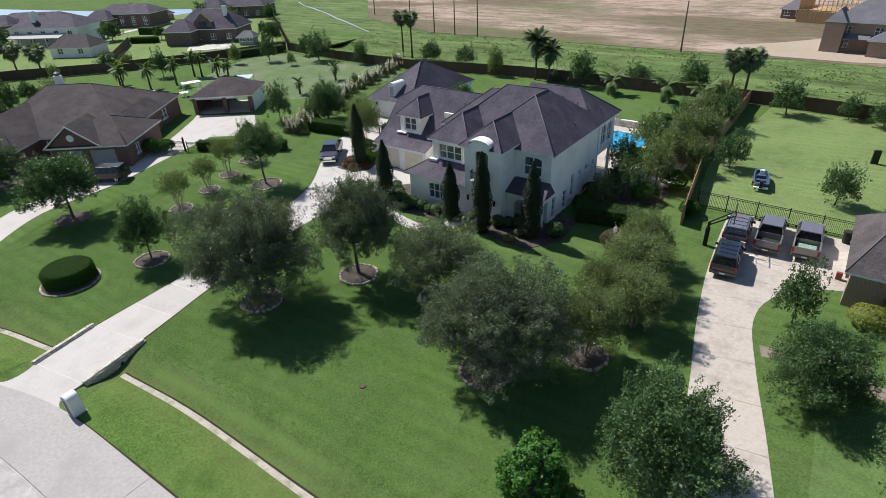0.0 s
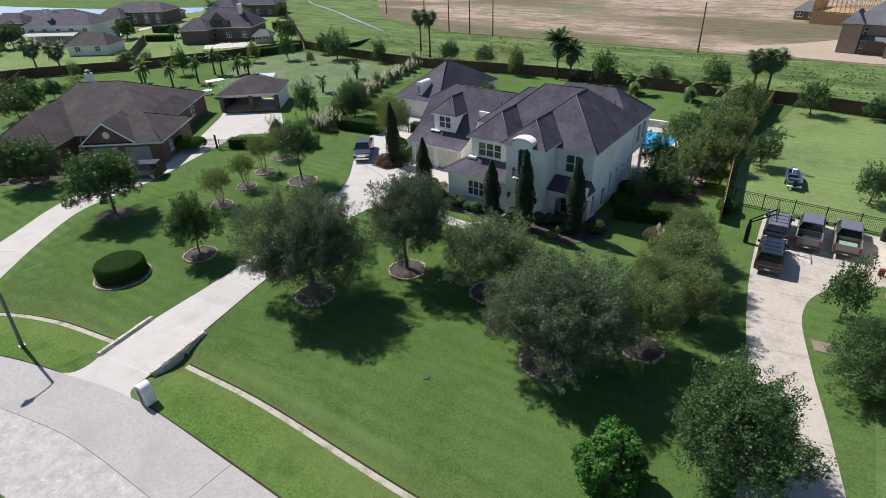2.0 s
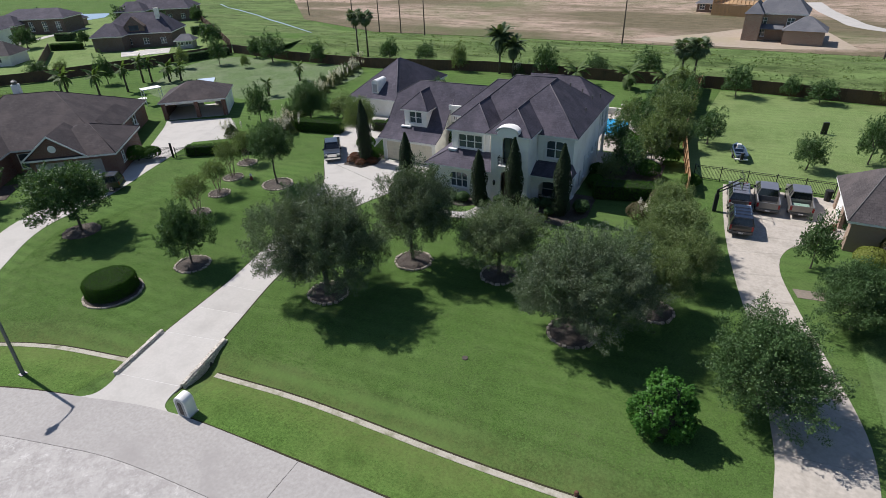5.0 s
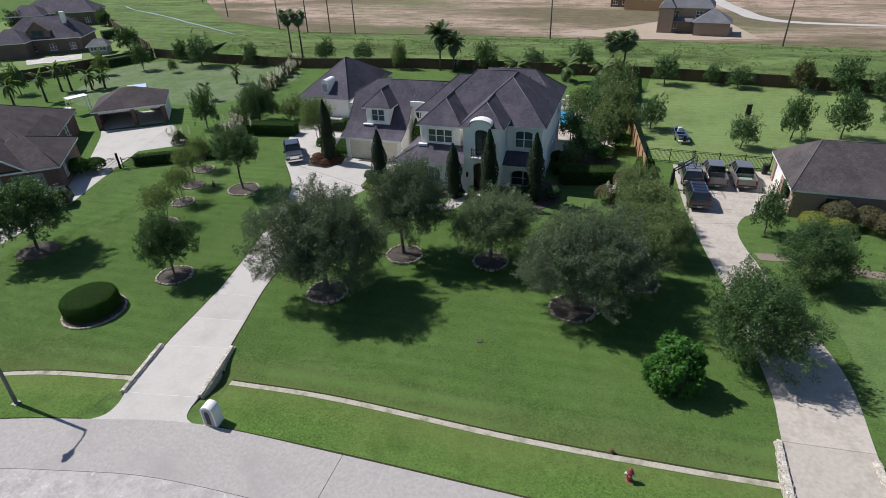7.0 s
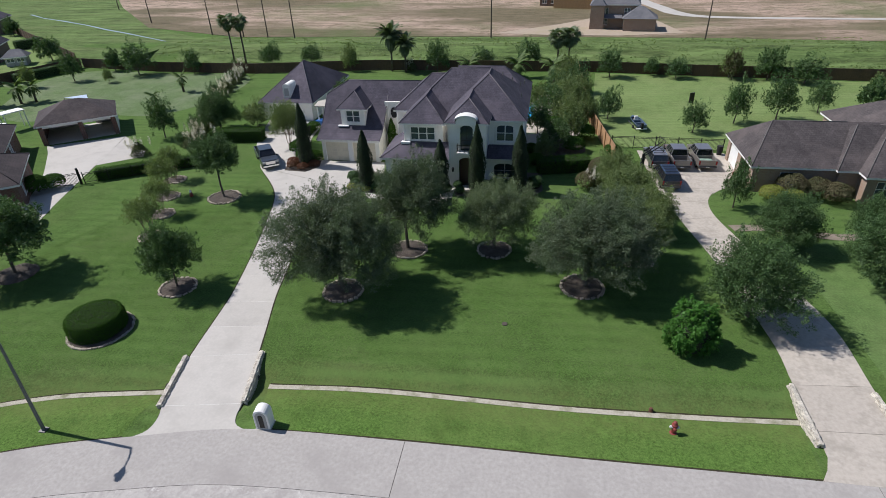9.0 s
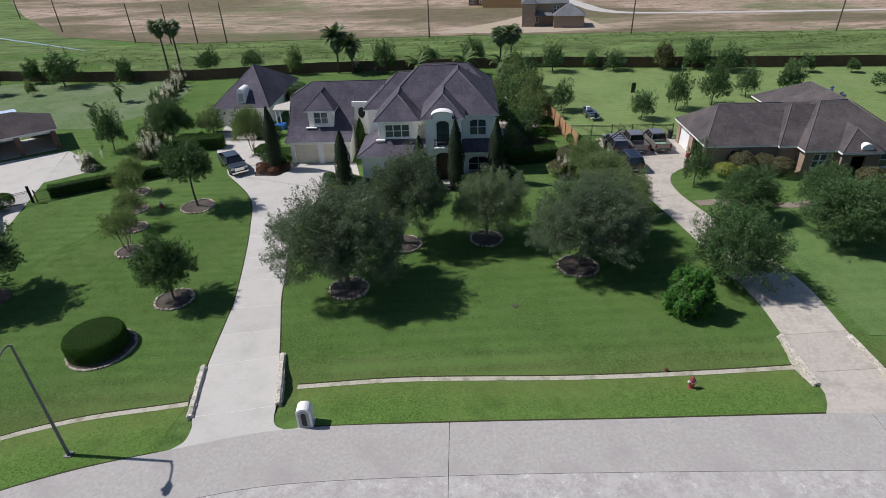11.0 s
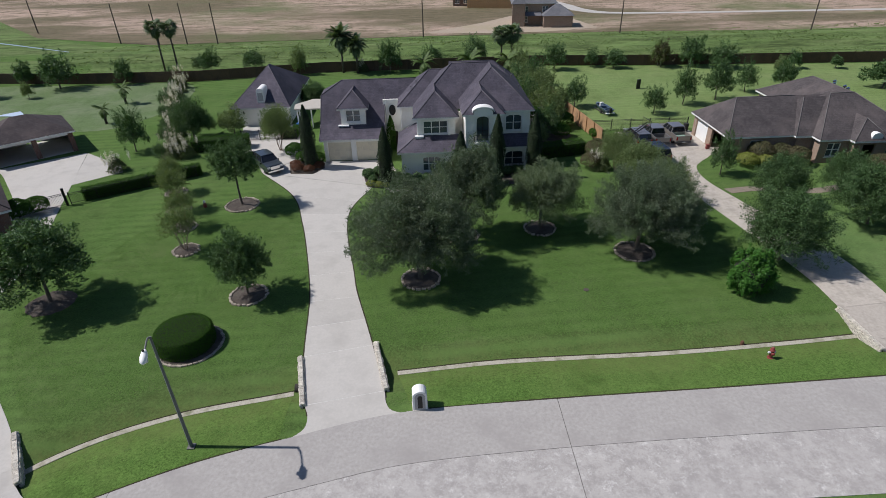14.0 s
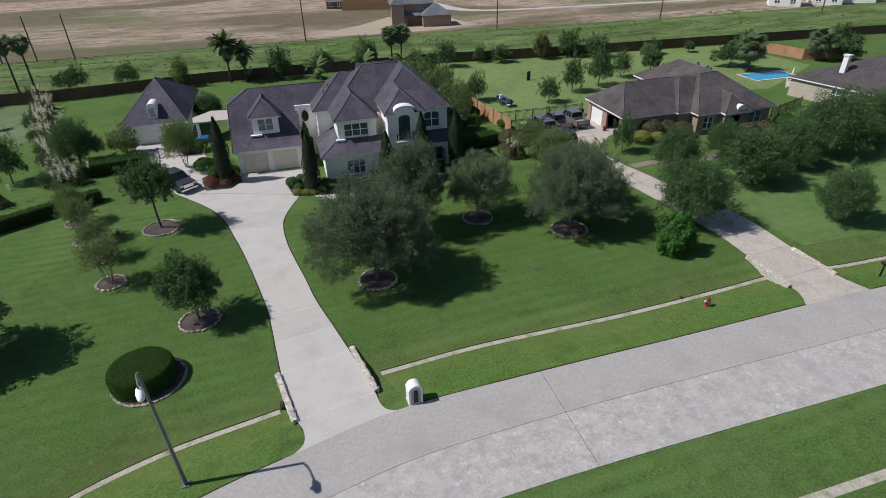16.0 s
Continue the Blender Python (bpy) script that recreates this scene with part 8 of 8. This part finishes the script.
def iron_fence(name, line, h, label, step=2.4):
    ob = thing(name, (line[0][0], line[0][1], 0), label, "fence")
    rail = Form().box(0, step, -0.02, 0.02, -0.02, 0.02).mesh("rail", IRON)
    bar = Form().box(-0.012, 0.012, -0.012, 0.012, 0.05, h).mesh("bar", IRON)
    post = Form().box(-0.045, 0.045, -0.045, 0.045, 0, h + 0.12).mesh("post", IRON)
    for (x0, y0), (x1, y1) in zip(line, line[1:]):
        L = math.hypot(x1 - x0, y1 - y0)
        n = max(1, round(L / step))
        for k in range(n + 1):
            m = Matrix.Translation((x0 + (x1 - x0) * k / n - line[0][0], y0 + (y1 - y0) * k / n - line[0][1], 0)) @ Matrix.Rotation(math.atan2(y1 - y0, x1 - x0), 4, "Z")
            part("post", post, None, ob, m=m)
            if k < n:
                for z in (0.17, h - 0.18, h - 0.02):
                    part("rail", rail, None, ob, m=m @ Matrix.Translation((0, 0, z)) @ Matrix.Diagonal((L / n / step, 1, 1, 1)))
                count = int(L / n / 0.13)
                for b in range(1, count):
                    part("bar", bar, None, ob, m=m @ Matrix.Translation((L / n * b / count, 0, 0)))
    return ob


iron_fence("iron_fence", [(-6.3, 54.6), (6.2, 54.4)], 1.5, "black iron fence behind the parked trucks")
iron_fence("iron_fence", [(-65.0, 38.2), (-54.2, 44.4)], 1.25, "black iron fence in front of a clipped hedge")
iron_fence("iron_fence", [(29, 44), (37, 47)], 1.4, "black iron fence between two houses")
iron_fence("parking_gate", [(-52.2, 56.0), (-45.0, 55.6)], 1.3, "low black iron gate across the rear court")
gate = iron_fence("driveway_gate", [(-68.7, 35.6), (-65.3, 38.0)], 1.4, "black iron gate across the western driveway", 3.4)
for x, y in ((0, 0), (3.4, 2.4)):
    part("gate_post", Form().box(x - 0.09, x + 0.09, y - 0.09, y + 0.09, 0, 1.9), IRON, gate)

STONES, EDGING = [], []
for s in range(10):
    rng = np.random.default_rng(90 + s)
    f = Form().box(-0.5, 0.5, -0.5, 0.5, -0.5, 0.5)
    f.v = [tuple(c * (0.78 + 0.36 * rng.random()) for c in v) for v in f.v]
    (STONES if s < 5 else EDGING).append(f.mesh("stone", STONE if s < 5 else BEDSTONE, False, 0.09))


def headwall(x0, y0, x1, y1, label, seed, outer, drop=0.75, rise=0.2):
    """A rough wall of thin stones beside a drive, over the swale; outer: the side that faces the swale."""
    L = math.hypot(x1 - x0, y1 - y0)
    ob = thing("headwall", Matrix.Translation((x0, y0, 0)) @ Matrix.Rotation(math.atan2(y1 - y0, x1 - x0), 4, "Z"), label, "stone wall")
    part("core", Form().box(0.05, L - 0.05, -0.1, 0.1, -drop, rise - 0.08), MULCH, ob)
    rng = np.random.default_rng(seed)
    z = -drop + 0.08
    while z < rise:
        top = z > rise - 0.09
        x = 0.0
        while x < L - 0.06:
            w, hh = min(rng.uniform(0.10, 0.26), L - x), 0.085 * rng.uniform(0.85, 1.15)
            for s in (0,) if top else (outer,) if z < -0.06 else (-1, 1):
                deep = rng.uniform(0.23, 0.27) if top else 0.17 * rng.uniform(0.8, 1.2)
                m = Matrix.Translation((x + w / 2, s * (0.1 + rng.uniform(-0.02, 0.03)) + (rng.uniform(-0.012, 0.012) if top else 0), z + rng.uniform(-0.008, 0.008))) @ Matrix.Rotation(rng.normal(0, 0.045), 4, "Z") @ Matrix.Rotation(rng.normal(0, 0.04), 4, "Y") @ Matrix.Diagonal((w * rng.uniform(0.98, 1.1), deep, hh, 1))
                part("stone", STONES[int(rng.integers(5))], None, ob, m=m)
            x += w
        z += 0.085


headwall(-36.1, 8.65, -36.98, 12.95, "pale rough stone headwall beside the driveway", 1, 1)
headwall(-31.2, 9.65, -32.12, 14.1, "pale rough stone headwall beside the driveway", 2, -1)
headwall(0.78, 11.1, 0.78, 15.6, "pale rough stone headwall over the culvert", 3, 1)
headwall(5.32, 11.3, 5.2, 15.5, "pale rough stone headwall over the culvert", 4, -1)
headwall(-54.9, 1.6, -57.2, 4.9, "pale rough stone headwall beside the western drive", 5, 1)
headwall(-50.0, 4.2, -52.2, 7.6, "pale rough stone headwall beside the western drive", 6, -1)
for x, y, a in ((-31.5, 12.0, -1.37), (0.62, 13.3, 1.62), (-36.75, 10.6, -1.37)):
    solid("culvert_pipe", Form().lathe([(0.28, 0), (0.28, 0.2), (0.22, 0.2), (0.2, 0.02)], 16), DARK, "dark round culvert mouth in the headwall", "culvert", m=Matrix.Translation((x, y, -0.38)) @ Matrix.Rotation(math.pi / 2 if x > -10 else -math.pi / 2, 4, "Y"))


def tree_ring(x, y, r, seed, stones=True):
    ob = thing("tree_bed", (x, y, 0), "round bed of dark mulch edged with rough pale stones" if stones else "round bed of dark mulch in the lawn", "tree bed", "tree beds")
    rng = np.random.default_rng(seed)
    k = 28
    f = Form()
    rr = [r * (1 + 0.04 * rng.normal()) for _ in range(k)]
    inner = [(q * 0.55 * math.cos(2 * math.pi * i / k), q * 0.55 * math.sin(2 * math.pi * i / k)) for i, q in enumerate(rr)]
    outer = [(q * math.cos(2 * math.pi * i / k), q * math.sin(2 * math.pi * i / k)) for i, q in enumerate(rr)]
    f.v = [(a, b, 0.13 + 0.03 * rng.random()) for a, b in inner] + [(a, b, 0.03) for a, b in outer] + [(0, 0, 0.17)]
    f.f = [(i, (i + 1) % k, 2 * k) for i in range(k)] + [(k + i, k + (i + 1) % k, (i + 1) % k, i) for i in range(k)]
    part("mulch", f, MULCH, ob, smooth=True)
    if stones:
        n = int(2 * math.pi * r / 0.42)
        for i in range(n):
            a = 2 * math.pi * i / n
            m = Matrix.Translation((r * rng.uniform(0.96, 1.03) * math.cos(a), r * rng.uniform(0.96, 1.03) * math.sin(a), 0.06)) @ Matrix.Rotation(a + math.pi / 2 + rng.normal(0, 0.3), 4, "Z") @ Matrix.Diagonal((0.42 * rng.uniform(0.55, 1.1), 0.17 * rng.uniform(0.7, 1.4), 0.16 * rng.uniform(0.6, 1.2), 1))
            part("stone", EDGING[int(rng.integers(5))], None, ob, m=m)


for i, (x, y, r, st) in enumerate([(-29.0, 21.6, 1.5, True), (-25.3, 28.3, 1.5, True), (-18.05, 29.1, 1.4, True), (-10.9, 24.4, 1.6, True), (-6.4, 29.0, 1.35, True), (-42.3, 20.4, 1.4, True), (-57.3, 20.5, 1.7, False), (-47.0, 36.4, 1.6, True), (-49.6, 27.7, 1.1, True), (-51.3, 32.1, 1.1, True), (-53.2, 36.0, 1.1, True), (-55.0, 40.1, 1.1, True), (-73.0, 10.3, 1.4, False), (-73.6, 19.1, 1.4, False)]):
    tree_ring(x, y, r, 200 + i, st)


def bed(outline, label):
    patch("flower_bed", outline, 0.05, MULCH, label, "flower bed")


ob = thing("hedge_bed", (-44.8, 14.8, 0), "stone-edged bed round the clipped hedge", "tree bed")
part("mulch", Form().lathe([(2.12, 0.0), (2.12, 0.04), (1.9, 0.06)], 30), MULCH, ob)
rng = np.random.default_rng(5)
for i in range(40):
    a = 2 * math.pi * i / 40
    part("stone", EDGING[i % 5], None, ob, m=Matrix.Translation(((2.14 + rng.normal(0, 0.03)) * math.cos(a), 2.14 * math.sin(a), 0.02)) @ Matrix.Rotation(a + 1.57 + rng.normal(0, 0.2), 4, "Z") @ Matrix.Diagonal((rng.uniform(0.26, 0.38), rng.uniform(0.14, 0.2), 0.16, 1)))
bed([(-35.2, 42.5), (-34.6, 39.6), (-31.0, 39.0), (-26.0, 39.2), (-24.9, 39.9), (-24.9, 41.84), (-30.9, 41.84), (-31.2, 43.2), (-33.2, 44.6)], "mulched bed of shrubs along the front of the house")
bed([(-23.1, 39.4), (-16.0, 38.8), (-14.2, 41.5), (-14.4, 46), (-16.7, 46), (-16.7, 42.9), (-20.7, 42.9), (-23.1, 42.3)], "mulched bed of shrubs beside the porch")
bed([(-43.6, 44.0), (-41.0, 43.8), (-39.9, 45.4), (-40.6, 48.4), (-43.0, 48.8), (-44.2, 46.5)], "mulched bed at the end of the garages")
bed([(-15.6, 51.0), (-12.0, 50.2), (-9.4, 53.0), (-9.4, 57), (-12, 57.4), (-14.6, 54)], "dark shaded bed of shrubs beside the house")
bed([(-84, 14.0), (-78, 15.8), (-72.4, 21.8), (-75.6, 25.2), (-78.2, 22.0), (-84.4, 17.6)], "planted bed in front of the brick house")

# ---------------------------------------------------------------- rough growth in the grass channel
rng = np.random.default_rng(71)
n = 6000
wx, wy = rng.uniform(-104, 112, n), 94.5 + 30 * rng.random(n)
band = 0.45 + 0.3 * np.sin(wy * 0.9 + 0.04 * wx) + 0.25 * np.sin(wx * 0.11 + wy * 0.35)
keep = rng.random(n) < band
wx, wy = np.repeat(wx[keep], 5), np.repeat(wy[keep], 5)
k = len(wx)
wx, wy = wx + rng.normal(0, 0.45, k), wy + rng.normal(0, 0.22, k)
P = np.stack([wx, wy, height(wx, wy) + rng.uniform(0.02, 0.14, k)], 1)
WEEDS = leaf_mat("rough_grass", (0.110, 0.165, 0.054), (0.200, 0.265, 0.100), (0.155, 0.205, 0.075), 0.3, 0.7)
solid("rough_grass", leaves("rough_grass", P, np.tile([[0.0, -0.2, 1.0]], (k, 1)), 0.42, 0.5, rng, WEEDS), None, "rough tufts of tall grass in the channel", "grass", kind="stuff")

# ---------------------------------------------------------------- short grass on the front lawns
def inside(x, y, poly):
    """Which points lie within an outline."""
    r = np.zeros(len(x), bool)
    for (ax, ay), (bx, by) in zip(poly, poly[1:] + poly[:1]):
        r ^= ((ay > y) != (by > y)) & (x < (bx - ax) * (y - ay) / (by - ay + 1e-12) + ax)
    return r


def grass(name, count, x0, x1, y0, y1, keep, bare, seed, label):
    rng = np.random.default_rng(seed)
    x, y = rng.uniform(x0, x1, count), rng.uniform(y0, y1, count)
    ok = inside(x, y, keep)
    for poly in bare:
        ok &= ~inside(x, y, poly)
    x, y = x[ok], y[ok]
    ok = to_line(x, y, strip_line) > 1.9 + 0.5 * rng.random(len(x))
    x, y = x[ok], y[ok]
    d = np.array([noise.noise(Vector((a * 0.9, b * 0.9, 3.0))) for a, b in zip(x.tolist(), y.tolist())])
    ok = rng.random(len(x)) < 0.62 + 0.75 * d
    x, y = x[ok], y[ok]
    k = len(x)
    z = height(x, y)
    a = rng.uniform(0, 2 * math.pi, k)
    h, w, reach = rng.uniform(0.012, 0.03, k), rng.uniform(0.02, 0.04, k), rng.uniform(0.06, 0.12, k)
    tri = []
    for q in (0.0, 2.4):
        dx, dy = np.cos(a + q), np.sin(a + q)
        tri += [np.stack([x + w * dy, y - w * dx, z - 0.003], 1), np.stack([x + reach * dx, y + reach * dy, z + h], 1), np.stack([x - w * dy, y + w * dx, z - 0.003], 1)]
    v = np.stack(tri, 1).reshape(-1, 3)
    me = bpy.data.meshes.new(name)
    me.vertices.add(6 * k), me.loops.add(6 * k), me.polygons.add(2 * k)
    me.vertices.foreach_set("co", v.ravel())
    me.loops.foreach_set("vertex_index", np.arange(6 * k))
    me.polygons.foreach_set("loop_start", np.arange(0, 6 * k, 3))
    me.polygons.foreach_set("loop_total", np.full(2 * k, 3))
    me.update(calc_edges=True)
    me.materials.append(TURF)
    solid(name, me, None, label, "grass", kind="stuff")


def turf_mat():
    g = Graph("turf_tufts")
    c = g.mix(g.node("NewGeometry").outputs["Random Per Island"], (0.054, 0.106, 0.023), (0.112, 0.194, 0.048))
    c = g.mix(g.math("MULTIPLY", g.noise(g.place(True), 0.2, 5.0, 0.65, 0.45, 0.72), 0.5), c, (0.102, 0.142, 0.046))
    return g.done(c, 0.9, 0.0, 0.03)


TURF = turf_mat()
WEST_EDGE = [(-36.9, 13.0), (-37.4, 19), (-38.4, 24.4), (-40.5, 32.5), (-42.9, 38.9)]
EAST_EDGE = [(-32.1, 14.0), (-33.4, 19.2), (-34.6, 24.4), (-35.6, 32), (-35.5, 35.5)]
beds = [[(cx + r * math.cos(t), cy + r * math.sin(t)) for t in np.linspace(0, 2 * math.pi, 16)[:-1]] for cx, cy, r in ((-29.0, 21.6, 1.5), (-25.3, 28.3, 1.5), (-18.05, 29.1, 1.4), (-10.9, 24.4, 1.6), (-6.4, 29.0, 1.35), (-42.3, 20.4, 1.4), (-49.6, 27.7, 1.1), (-44.7, 15.2, 2.5), (-51.3, 32.1, 1.1))]
grass("lawn_grass", 210000, -36, 1.4, 8.6, 38, EAST_EDGE[::-1] + [(-31.4, 10), (-30.5, 8.4), (-21, 8.5), (0.6, 9.1), (1.1, 11), (1.1, 20), (-0.4, 29), (-1.6, 35.2), (-8, 37), (-30, 37)], beds, 61, "short mown grass of the front lawn")
grass("lawn_grass", 110000, -61, -36, 5, 34, WEST_EDGE + [(-54, 34), (-60, 20), (-56, 13), (-51.8, 8.0), (-49.6, 4.2), (-46.5, 3.0), (-36.8, 6.6), (-36.3, 9)], beds, 62, "short mown grass of the western lawn")
